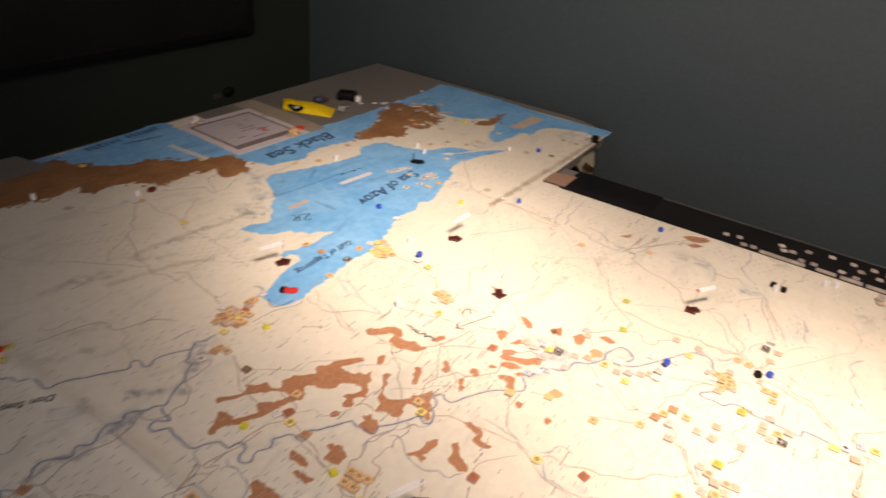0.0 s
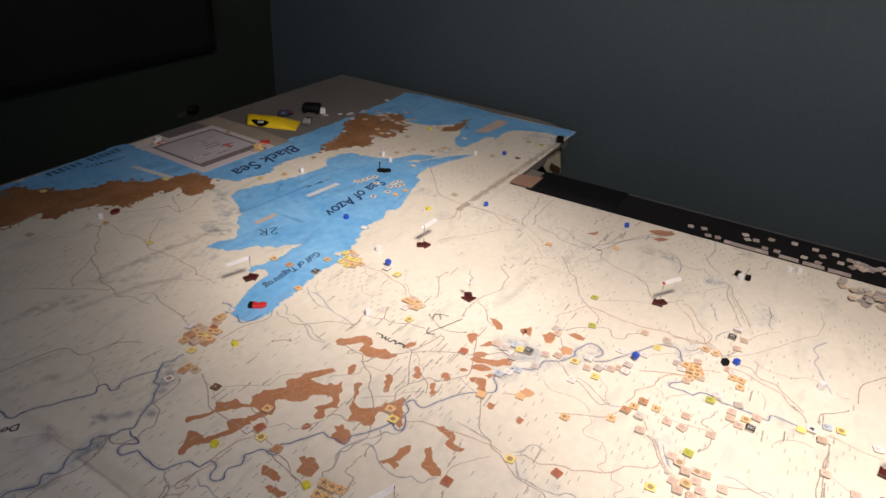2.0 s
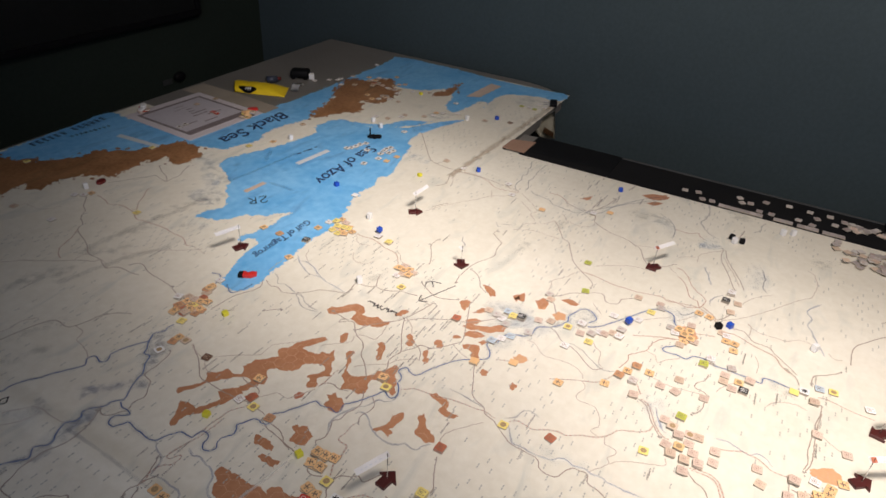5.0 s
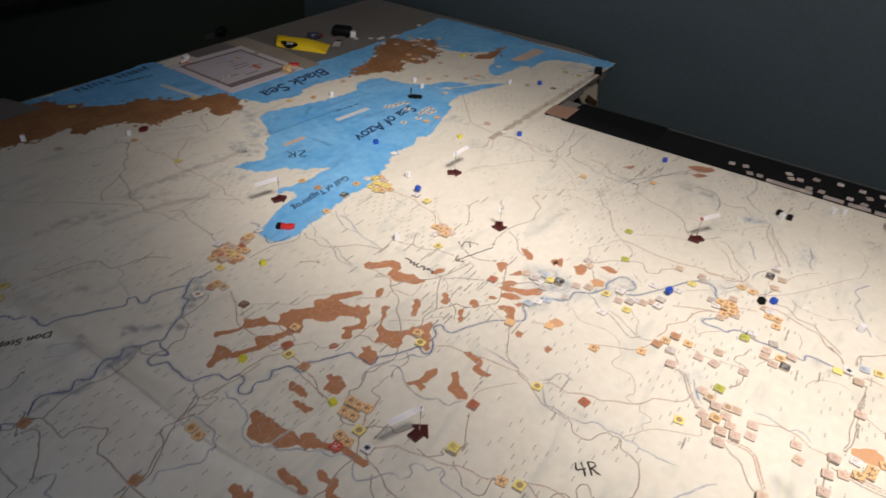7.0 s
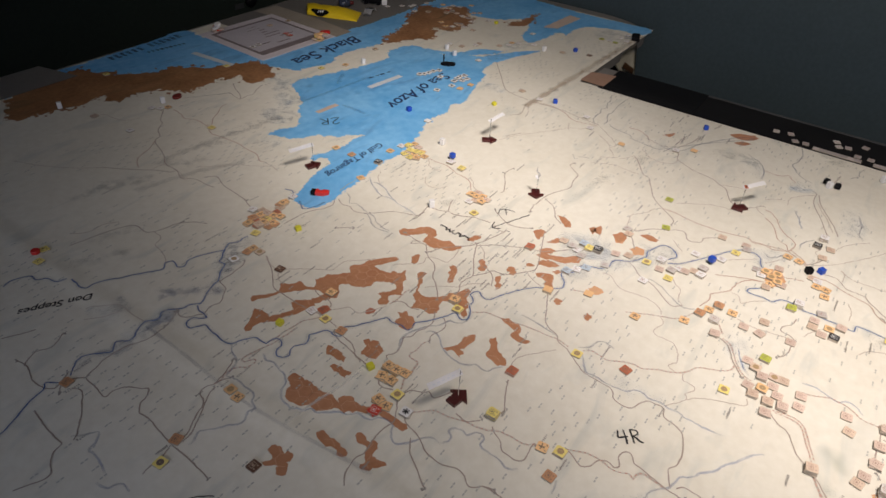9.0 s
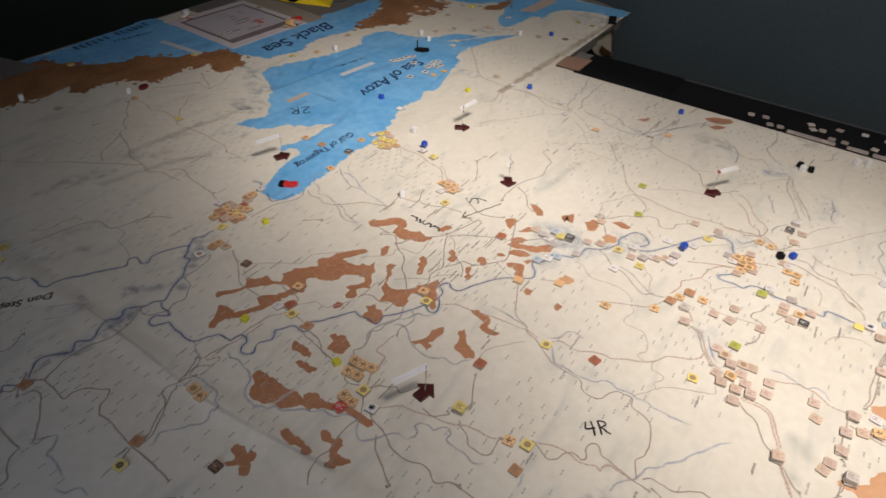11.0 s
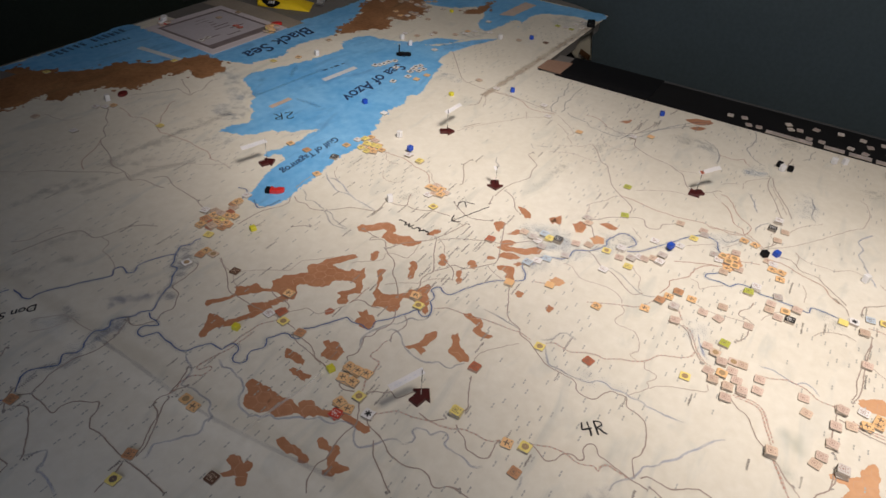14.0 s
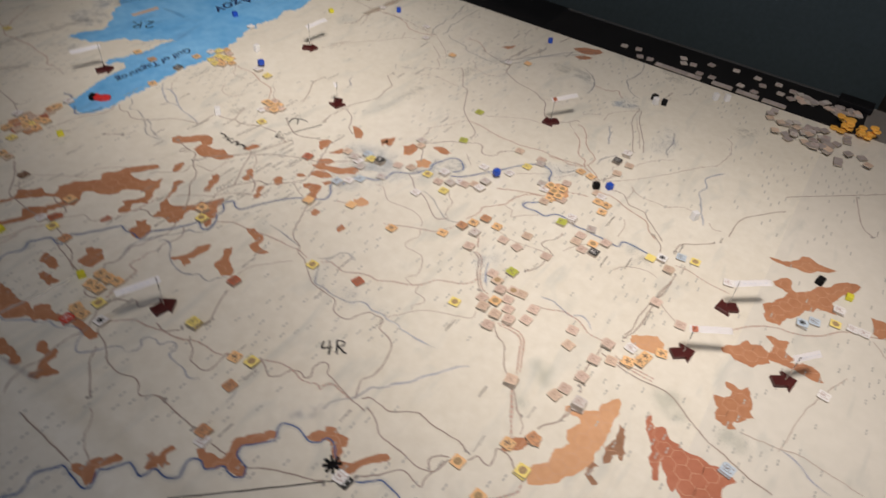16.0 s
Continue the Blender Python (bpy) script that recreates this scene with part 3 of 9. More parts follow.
# ---- paper maps ----
def sheet(lo, hi, label, paper=None):
    s = thing("map_sheet", label, "map", "paper maps on the tables")
    x0, y0, x1, y1 = lo[0], lo[1], hi[0], hi[1]
    part("paper", cuboid((x0, y0, TOP - 0.0005), (x1, y1, TOP)), paper or PAPER, s)
    return s


near = sheet((-1.155, -0.800), (-0.040, 0.0425), "cream printed map with brown hills, roads and rivers under lamp light")
west = sheet((-2.0, -0.900), (-1.15502, 0.0425), "cream printed map with blue river bends in dim light")
east = sheet((-1.155, -1.66), (-0.040, -0.80002), "cream printed map with reddish brown woods", PAPER_GREY)
far_left = sheet((-1.155, 0.04252), (-0.335, 0.955), "cream and blue printed map with a brown mountain range")
far_right = sheet((-0.33498, 0.04252), (0.446, 0.648), "blue and cream printed sea map overhanging the table")
west_far = sheet((-2.0, 0.04252), (-1.15502, 0.955), "cream printed map in deep shadow")

# dark brown strip in place of the sheet's shadow under the overhanging corner, and the loose flap below it
part("backing", cuboid((0.09, 0.050, TOP - 0.011), (0.345, 0.10, TOP - 0.0007), 0.001), UNDERSIDE_BROWN, far_right, "dark brown strip standing for the shadow under the sheet")
flap = thing("folded_map_flap", "cream folded map flap hanging down from the table edge", "map")
bm = bmesh.new()
for i in range(9):
    u = i / 8
    for k in range(5):
        v = k / 4
        left = 0.165 + 0.075 * v
        bm.verts.new((left + (0.318 - left) * u - 0.004 * v, 0.050 - 0.011 * u - 0.010 * v + 0.003 * math.sin(5 * u) * v, TOP - 0.008 - 0.082 * v * (0.72 + 0.28 * u)))
bm.verts.ensure_lookup_table()
for i in range(8):
    for k in range(4):
        bm.faces.new((bm.verts[5 * i + k], bm.verts[5 * i + k + 1], bm.verts[5 * i + k + 6], bm.verts[5 * i + k + 5]))
bmesh.ops.solidify(bm, geom=bm.faces[:], thickness=0.0006)
part("paper", bm, PAPER_BACK, flap, smooth=True)
bm = bmesh.new()
near_edge = [(0.235, 0.0370, TOP - 0.038), (0.298, 0.0270, TOP - 0.074)]
rows = [[bm.verts.new((x + dx, y, z + dz)) for dx, dz in ((-0.004, -0.006), (0.004, 0.006))] for x, y, z in near_edge]
bm.faces.new((rows[0][0], rows[0][1], rows[1][1], rows[1][0]))
bmesh.ops.solidify(bm, geom=bm.faces[:], thickness=0.0006)
part("printed_bar", bm, BROWN_WOOD, flap, "printed brown band")

L_SEA, L_LAND, L_MARSH, L_WOOD, L_HEX, L_STREAM, L_ROAD, L_RAIL, L_RIVER, L_TEXT = [0.0001 + 0.00004 * k for k in range(10)]
count, land_count, sea_count, wood_count, line_count, marsh_count = (iter(range(10000)) for _ in range(6))
wood_outlines, sea_shapes, land_shapes = [], [], []
rng = random.Random(4)


def home(points):
    """The sheet that a printed feature lies on."""
    x = sum(p[0] for p in points) / len(points)
    y = sum(p[1] for p in points) / len(points)
    if y > 4.3:
        return west_far if x < -115.5 else far_left if x < -33.4 else far_right
    if y < -80:
        return east
    return west if x < -115.5 else near


def sea(p):
    sea_shapes.append(p)
    printed_area("printed_sea", p, SEA_INK, home(p), L_SEA + 0.000007 * (next(sea_count) % 5), 0.16, 0.3, 0.3, next(count))


def land(p):
    land_shapes.append(p)
    printed_area("printed_land", p, PAPER, home(p), L_LAND + 0.000006 * (next(land_count) % 5), 0.16, 0.35, 0.35, next(count))


def mountains(p):
    sea_shapes.append(p)
    printed_area("printed_mountain", p, MOUNT_INK, home(p), L_WOOD, 0.15, 0.9, 0.5, next(count))
    bm = bmesh.new()
    for a, b in zip(p, p[1:] + p[:1]):
        a, b = Vector(a), Vector(b)
        for k in range(int((b - a).length / 0.9)):
            c = a.lerp(b, rng.random()) + Vector((rng.gauss(0, 0.8), rng.gauss(0, 0.8)))
            r, m = abs(rng.gauss(0.25, 0.2)) + 0.08, rng.randint(5, 9)
            z = TOP + L_HEX + 0.000002 * (len(bm.faces) % 15)
            bm.faces.new([bm.verts.new(((c.x + rng.uniform(0.5, 1.3) * r * math.cos(6.283 * i / m)) / 100, (c.y + rng.uniform(0.5, 1.3) * r * math.sin(6.283 * i / m)) / 100, z)) for i in range(m)])
    tagged(part("printed_hill_field", bm, MOUNT_INK, home(p)), kind="stuff")


def label_box(p):
    printed_area("printed_box", p, BOX_INK, home(p), L_WOOD, 0.2)


def marsh(p):
    soft_area("printed_marsh", p, SOFT_MARSH, home(p), L_MARSH + 0.000004 * (next(marsh_count) % 5), 0.5, 0.7, 0.4, next(count), 0.9, 0.14)


def lowland(p):
    soft_area("printed_lowland", p, SOFT_GREEN, home(p), L_MARSH, 0.7, 0.6, 0.3, next(count))


def woods(p, ink=None, grow=0.12):
    turn = 1 if sum(a[0] * b[1] - b[0] * a[1] for a, b in zip(p, p[1:] + p[:1])) > 0 else -1
    sides = [(Vector(b) - Vector(a)).normalized() * turn for a, b in zip(p[-1:] + p[:-1], p[1:] + p[:1])]
    p = [(x + grow * d.y, y - grow * d.x) for (x, y), d in zip(p, sides)]
    wood_outlines.append(p)
    printed_area("printed_wood_patch", p, ink or WOOD_INK, home(p), L_WOOD + 0.000006 * (next(wood_count) % 6), 0.06, 0.13, 0.13, next(count))


def dark_woods(p):
    woods(p, WOOD_DARK_INK)


def brown_woods(p):
    woods(p, WOOD_BROWN_INK, 0.05)


def light_woods(p):
    woods(p, WOOD_LIGHT_INK)


def river(p):
    bank = next(count)
    printed_line("printed_river", p, 0.18, RIVER_INK, home(p), L_RIVER + 0.000004 * (next(line_count) % 9), rough=0.05, seed=bank)
    soft_line("printed_river_bank", p, 1.0, SOFT_BLUE, home(p), L_MARSH + 0.000019, seed=bank)


def stream(p):
    soft_line("printed_stream", p, 0.38, SOFT_STREAM, home(p), L_STREAM + 0.000004 * (next(line_count) % 9), rough=0.08, seed=next(count))


def faint_road(p):
    printed_line("printed_road", p, 0.14, FAINT_INK, home(p), L_ROAD + 0.000004 * (next(line_count) % 9), rough=0.08, seed=next(count))


def red_road(p):
    printed_line("printed_road", p, 0.18, RED_ROAD_INK, home(p), L_ROAD + 0.000004 * (next(line_count) % 9), rough=0.08, seed=next(count))


# a crease in the paper: its grey shade is laid on as soft colour
def crease(p):
    soft_line("relief_and_crease_tone", p, 2.0, SOFT_CREASE, home(p), L_LAND + 0.00003, rough=0.25, seed=next(count))


def purple_stream(p):
    soft_line("printed_stream", p, 0.34, SOFT_PURPLE, home(p), L_STREAM + 0.000004 * (next(line_count) % 9), rough=0.12, seed=next(count))


def relief(p):
    soft_area("relief_and_crease_tone", p, SOFT_RELIEF, home(p), L_LAND + 0.00003 + 0.000002 * (next(marsh_count) % 5), 0.8, 0.6, 0.3, next(count), 0.7)


def lagoon(p):
    soft_area("printed_lagoon", p, SOFT_SEA, home(p), L_MARSH + 0.000024 + 0.000004 * (next(marsh_count) % 4), 0.5, 0.5, 0.5, next(count), 0.9, 0.12)


def wash(p):
    soft_area("printed_wash", p, SOFT_BLUE, home(p), L_SEA + 0.000004 * (next(marsh_count) % 8), 1.0, 0.7, 0.4, next(count), 0.5)


road_ends = []


def road(p):
    road_ends.extend((p[0], p[-1]))
    seed = next(count)
    printed_line("printed_road", p, 0.18, ROAD_INK, home(p), L_ROAD + 0.000004 * (next(line_count) % 9), rough=0.05, seed=seed)


def railway(p):
    seed = next(count)
    soft_line("printed_railway_bed", p, 0.36, SOFT_TRACK, home(p), L_STREAM + 0.00003, seed=seed)
    printed_line("printed_railway", p, 0.17, RAIL_INK, home(p), L_RAIL + 0.000004 * (next(line_count) % 9), dash=1.0, rough=0.05, seed=seed)


def town_names(bars):
    for x, y, length in bars:
        n = max(5, int(length / 0.21))
        strokes = [(x + (k - n / 2) * 0.21, y + rng.uniform(-0.03, 0.03), rng.uniform(0.11, 0.19), rng.uniform(0.14, 0.30), rng.uniform(-12, 4)) for k in range(n)]
        printed_bars("printed_name", strokes, NAME_INK, home([(x, y)]), L_TEXT)


sea([(-86.8, 97.2), (-80.8, 95.7), (-73.8, 95.1), (-65.8, 95.4), (-55.3, 95.8), (-43.5, 96.7), (-43, 90.5), (-42, 77.9), (-30.6, 70.1), (-21, 68.4), (-11, 66.2), (0.1, 65.6), (9.5, 65.4), (21.4, 65.4), (38.9, 65.4), (45.3, 65.0), (45.9, 45.1), (44.1, 27.8), (44.4, 14.4), (44.4, 4.6), (37.7, 5.4), (37.5, 11.6), (33.8, 19.3), (29.3, 21.3), (22.4, 21), (17.1, 20.6), (16.8, 24), (9.6, 23.5), (4.7, 26.1), (-3.2, 28.9), (-9.6, 35.4), (-16.3, 45), (-26.2, 44.5), (-38.8, 47.9), (-49, 52.1), (-53.1, 58.2), (-65.4, 68.8), (-83.5, 79.4), (-94.3, 83.1)])
sea([(-69, 39.9), (-68.3, 37.3), (-66.5, 33.7), (-62.2, 31.4), (-59.2, 30.5), (-57.5, 25.1), (-60.2, 25.8), (-63.4, 25.1), (-66.5, 25.8), (-69.8, 27.2), (-71.1, 25.5), (-68.9, 25.2), (-69.1, 23.1), (-72.3, 22.3), (-75.6, 21.8), (-78.3, 20.7), (-81.1, 20), (-82.4, 19), (-82.7, 16.1), (-81.4, 14.2), (-79, 14), (-75.9, 14.4), (-71.1, 14.8), (-65.5, 15.6), (-60, 15.4), (-53.5, 16.1), (-45.7, 18.8), (-43.4, 19.6), (-37.9, 25.2), (-44, 34.3), (-55.8, 39.5), (-58.8, 40.3), (-63, 38.3), (-67.6, 40.3)])
sea([(-48.6, 52.8), (-51.7, 50.4), (-52.7, 46.8), (-55.5, 45.3), (-58.8, 40.3), (-62.4, 30.2), (-45.7, 18.8), (-43.4, 19.6), (-38.2, 18.8), (-35.2, 20.3), (-31.4, 18.6), (-26, 20.4), (-21.1, 22), (-15.8, 23), (-14.4, 25), (-8.7, 25.6), (-4, 24.3), (2.3, 22.4), (7.2, 20.7), (4, 24.1), (-1.1, 27.2), (-6.4, 30.1), (-8.4, 35.2), (-10.9, 37.8), (-12.4, 40.6), (-11.6, 43.7), (-15.5, 46.2), (-20.3, 46.9), (-25.7, 45.2), (-30.9, 47.2), (-36.2, 47.6), (-37.7, 48.2), (-42.5, 50.7), (-45.9, 53.1)])
land([(-51.7, 61.5), (-45.2, 63), (-43.4, 57.6), (-39.3, 56.2), (-34.1, 54.7), (-31.9, 55.8), (-27, 56.4), (-20, 54.9), (-13.7, 54.4), (3.5, 59.6), (13.4, 58.6), (18.4, 51.8), (20.4, 43), (26.3, 36.5), (20.7, 31.6), (14.7, 30.2), (10.6, 25.8), (16.6, 24.3), (23.4, 23.7), (21.5, 20.6), (12.2, 19.9), (5.6, 23.5), (0.6, 27.7), (-2.2, 33.1), (-8.3, 36.3), (-10.7, 41.8), (-12.5, 47.8), (-19.2, 49.1), (-23.4, 46.7), (-30.7, 47.9), (-36.8, 49.6), (-43.6, 52.2), (-47.7, 53.4), (-53.5, 51), (-56.5, 53)])
land([(-94.2, 87.1), (-84.3, 89.7), (-76.7, 90.5), (-70.7, 80.1), (-60.3, 75.2), (-52, 68.5), (-46.3, 64.6), (-46.6, 59.4), (-50.3, 51.4), (-54.7, 44.4), (-59.1, 41.7), (-62.3, 37.7), (-66, 39), (-70.1, 40.1), (-80.3, 49.8), (-94.7, 61.2), (-104.8, 66.8)])
mountains([(-91.2, 88.9), (-83.5, 91), (-75, 93.2), (-71.9, 88.1), (-69, 82.6), (-64.1, 79.7), (-58.3, 77.8), (-55.9, 73.1), (-50.2, 70.4), (-45.5, 68.2), (-45.2, 65.4), (-46.4, 61.9), (-48.5, 59.5), (-52.2, 58.4), (-54.5, 60.2), (-54, 64.3), (-56.2, 65.4), (-60.3, 66.1), (-65, 65.7), (-68.5, 68.4), (-69.9, 72), (-73.4, 72.5), (-77.2, 72.6), (-79.4, 72.9), (-79.3, 76.7), (-83.2, 76.3), (-85.6, 76.1), (-90.9, 78), (-96.1, 79.9)])
mountains([(-15.5, 53.5), (-10.8, 56.2), (-1.3, 58.1), (8.7, 63.4), (17.1, 64.4), (18.4, 60), (24.1, 55), (13.6, 46.3), (3.7, 45.6), (3.2, 51.1), (-3.6, 46.7), (-9.2, 50.2)])
mountains([(20.2, 38.1), (25.4, 36), (33.3, 35.9), (26.1, 33.3), (19.2, 35.3)])
label_box([(24.3, 29), (39.7, 28.1), (39.1, 24.3), (26.3, 25.4)])
land([(-44.2, 55.4), (-40.9, 55.6), (-37.6, 53.8), (-38.4, 52), (-41.4, 52.4), (-44.3, 53.2)])
marsh([(-110.1, 17.7), (-108.6, 16.3), (-107.3, 14.7), (-105.9, 13.7), (-106.5, 12.7), (-108.2, 13.6), (-109.7, 14.8), (-110.5, 16.5)])
marsh([(-105.6, 13), (-104.4, 11.7), (-105, 10.2), (-105.9, 10.5), (-106, 12)])
marsh([(-97.8, 17.9), (-96.2, 16.8), (-98.6, 13.5), (-101.9, 12), (-102.5, 12.9), (-100.6, 15.3)])
marsh([(-114.2, 12.6), (-113.2, 11.8), (-111.8, 12.1), (-111, 11.5), (-112.4, 10.3), (-114.4, 10.7), (-115.7, 11), (-116.8, 11)])
marsh([(-119.9, 12.3), (-118.3, 12), (-117.3, 11.6), (-115.5, 11.8), (-117.1, 10.6), (-119.3, 10.6), (-121, 11.2), (-122.5, 12), (-124.5, 12.4), (-124.1, 13.1), (-122.2, 13)])
marsh([(-115.1, 19.5), (-114.1, 19.4), (-113.7, 17.7), (-114.8, 17.2), (-115.6, 18.3)])
wash([(-118.1, 21.1), (-115.8, 20.1), (-113.9, 18.5), (-113.8, 17.2), (-115.6, 16.6), (-117.5, 17.6), (-118.9, 19.3)])
marsh([(-99, 17.1), (-97.4, 17.5), (-95.9, 17.2), (-96.1, 15.6), (-99.1, 13.3), (-101.6, 12.7), (-103.4, 12.2), (-102.5, 13.9), (-100.8, 14.7)])
marsh([(-110.3, 17.3), (-108.4, 16.5), (-106.8, 14.1), (-105.6, 14), (-106.4, 12.5), (-108.7, 13.9), (-110.5, 16)])
marsh([(-105.4, 13.1), (-104.1, 12.6), (-104.9, 10.5), (-106.1, 11.2)])
wash([(-63.6, -20.2), (-61, -22.4), (-61, -26.3), (-62.7, -28.9), (-65.4, -28.7), (-66.3, -26.3), (-65.6, -23.6)])
wash([(-59.3, -31.2), (-56.6, -33), (-55.4, -35.4), (-58.7, -37), (-60.6, -35.4), (-61.5, -33)])
wash([(-20.5, -46.4), (-18.8, -49.6), (-21.7, -49.1), (-22.5, -47)])
wash([(-27.3, -56.4), (-23.7, -58.2), (-29.3, -59.4), (-34.2, -58.3)])
marsh([(-115.2, 12.7), (-112.5, 12.7), (-111, 12.6), (-111.9, 11.9), (-113.8, 11.5), (-115.3, 11.6), (-116.5, 12.1)])
marsh([(-121.9, 13), (-119.2, 12.8), (-117.3, 13), (-119.9, 12.3), (-121.2, 12.4)])
marsh([(-125, 12.3), (-123.4, 13.2), (-122.9, 12.9), (-124.6, 11.8)])
marsh([(-114.5, 20.4), (-113.4, 19.8), (-113.7, 18.1), (-115, 18.5)])
wash([(-27, -58.2), (-27.3, -59.3), (-30.7, -60.3), (-33.2, -59.7), (-30.1, -59)])
wash([(-18, -37.3), (-16, -38.8), (-19.2, -41.1), (-25, -42), (-21.2, -40.2)])
lowland([(-82.2, -62.7), (-82, -64.4), (-83.7, -65.9), (-84.8, -64.9), (-84.1, -63.9)])
lowland([(-87.5, -62.7), (-86.6, -64), (-87.6, -65), (-88.8, -63.8)])
lowland([(-77.4, -74.7), (-76.6, -76.9), (-78.8, -78.6), (-79.8, -76.8), (-79.2, -75.3)])
lowland([(-79.2, -81.4), (-77.1, -83.1), (-78, -85.1), (-79.8, -83.9), (-80.2, -82.3)])
marsh([(-103, -46.1), (-102.1, -46.5), (-101, -47.1), (-100.1, -47.8), (-100.8, -48), (-101.8, -47.4), (-102.9, -47)])
woods([(-110.6, -8), (-109.9, -7.7), (-109.5, -7.9), (-109.6, -8.5), (-109.5, -9), (-109.7, -9.7), (-109.4, -10.1), (-109.4, -10.5), (-109.7, -10.9), (-109.6, -11.5), (-109.6, -12), (-109.7, -12.5), (-109.6, -13), (-109.4, -13.5), (-109.6, -14.1), (-109.7, -14.6), (-109.7, -15.1), (-110.3, -15.7), (-110.6, -15.1), (-111.1, -14.8), (-111.6, -14.4), (-112, -13.9), (-111.9, -13.2), (-111.8, -12.7), (-112.1, -12.4), (-112.5, -11.9), (-112.7, -11.3), (-112.8, -10.7), (-112.8, -10.1), (-112.6, -9.6), (-112.1, -9.4), (-111.7, -9.1), (-111.2, -9), (-110.8, -8.5)])
woods([(-109.8, -14.9), (-109.7, -15.1), (-109.1, -14.8), (-108.6, -14.9), (-108.3, -15.4), (-108.1, -15.9), (-108.5, -16.3), (-108.5, -16.8), (-108.5, -17.4), (-108.4, -17.9), (-108.1, -18.6), (-107.7, -19.5), (-107.6, -20.2), (-107.6, -21), (-107.6, -21.8), (-107.6, -22.6), (-107.7, -23.3), (-107.9, -23.6), (-108.4, -23.2), (-108.4, -22.5), (-108.3, -21.9), (-108.1, -21.1), (-108.1, -20.4), (-108.1, -19.8), (-108.6, -19.1), (-109, -18.2), (-109.1, -17.7), (-109.3, -17.3), (-109.7, -17.2), (-109.9, -16.7), (-110.4, -16.5), (-110.4, -16), (-110.4, -15.5)])
woods([(-104.4, -8.2), (-103.8, -8), (-103.6, -8.4), (-103.6, -9.1), (-103.6, -9.6), (-103.6, -10.3), (-103.9, -11), (-104.4, -11.1), (-104.6, -10.7), (-104.5, -10.1), (-104.5, -9.6), (-104.6, -9.1), (-104.7, -8.6)])
woods([(-106.1, -10.5), (-105.6, -10.5), (-105.5, -11.1), (-105.4, -11.5), (-105.6, -12.1), (-105.5, -12.4), (-105.3, -13.1), (-105.7, -13.2), (-106, -12.9), (-106.4, -13), (-106.3, -12.5), (-106.2, -11.8), (-106.2, -11.2)])
woods([(-100.2, -11), (-99.8, -11.2), (-100, -11.8), (-99.5, -12), (-99.4, -12.5), (-100, -13), (-100.1, -13.6), (-100.2, -14.1), (-100.8, -14), (-101.6, -14.2), (-102, -13.7), (-102.1, -13.2), (-102.1, -12.6), (-102.3, -12.1), (-101.9, -11.8), (-101.3, -11.8), (-100.8, -11.8), (-100.5, -11.4)])
woods([(-114.1, -16), (-113.8, -16.2), (-113.8, -16.8), (-114, -17.4), (-113.9, -18), (-113.9, -18.7), (-114.1, -19.4), (-114.1, -20), (-114.2, -20.4), (-114.6, -20.4), (-114.9, -20.1), (-114.9, -19.6), (-114.6, -19.1), (-114.7, -18.5), (-114.9, -18), (-114.7, -17.4), (-114.5, -16.6)])
woods([(-112.1, -19.6), (-111.7, -19.6), (-111.4, -19.8), (-111.4, -20.3), (-111.6, -20.8), (-111.7, -21.3), (-111.3, -21.5), (-111.5, -22.1), (-111.9, -22.4), (-112.4, -22.5), (-112.9, -22.7), (-113.1, -23.2), (-113, -23.7), (-112.9, -24.1), (-113, -24.6), (-113.4, -24.3), (-113.7, -24.1), (-113.9, -23.6), (-114.5, -23.7), (-114.5, -23.2), (-114.7, -22.8), (-114.7, -22.5), (-114.2, -22.8), (-113.8, -22.6), (-113.6, -22.2), (-113, -22.1), (-112.4, -21.7), (-112.2, -21.1), (-112.3, -20.6), (-112.4, -20.2)])
woods([(-120.4, -14.1), (-120, -14.5), (-119.4, -14.6), (-119.1, -14.2), (-119, -13.6), (-118.4, -13.4), (-118.1, -13.7), (-117.9, -14.2), (-118.2, -14.7), (-118.2, -15.2), (-117.8, -15.2), (-117.8, -15.5), (-118.1, -16), (-118.6, -16.1), (-118.9, -15.9), (-119.2, -16.4), (-119.4, -16.7), (-119.9, -16.9), (-120.3, -16.6), (-120.4, -16.1), (-120.1, -15.7), (-119.6, -15.6), (-119.6, -15.2), (-120, -14.8), (-120.4, -14.4)])
woods([(-103.4, 6.3), (-102.9, 6.4), (-102.3, 5.9), (-101.7, 5.3), (-100.8, 4.6), (-99.9, 4.3), (-99.3, 4.8), (-99, 5.4), (-98.5, 5.1), (-98.1, 4.3), (-97.5, 3.9), (-96.7, 3.7), (-97, 2.7), (-97, 1.9), (-96.5, 1.3), (-95.6, 1.5), (-96.5, 0.6), (-97.2, 1.4), (-97.5, 2), (-98.2, 2.4), (-98.7, 2.9), (-99.5, 3.5), (-100, 3.9), (-100.9, 4.3), (-101.8, 4.6), (-102.5, 5.1), (-103.3, 5.6), (-103.6, 5.9)])
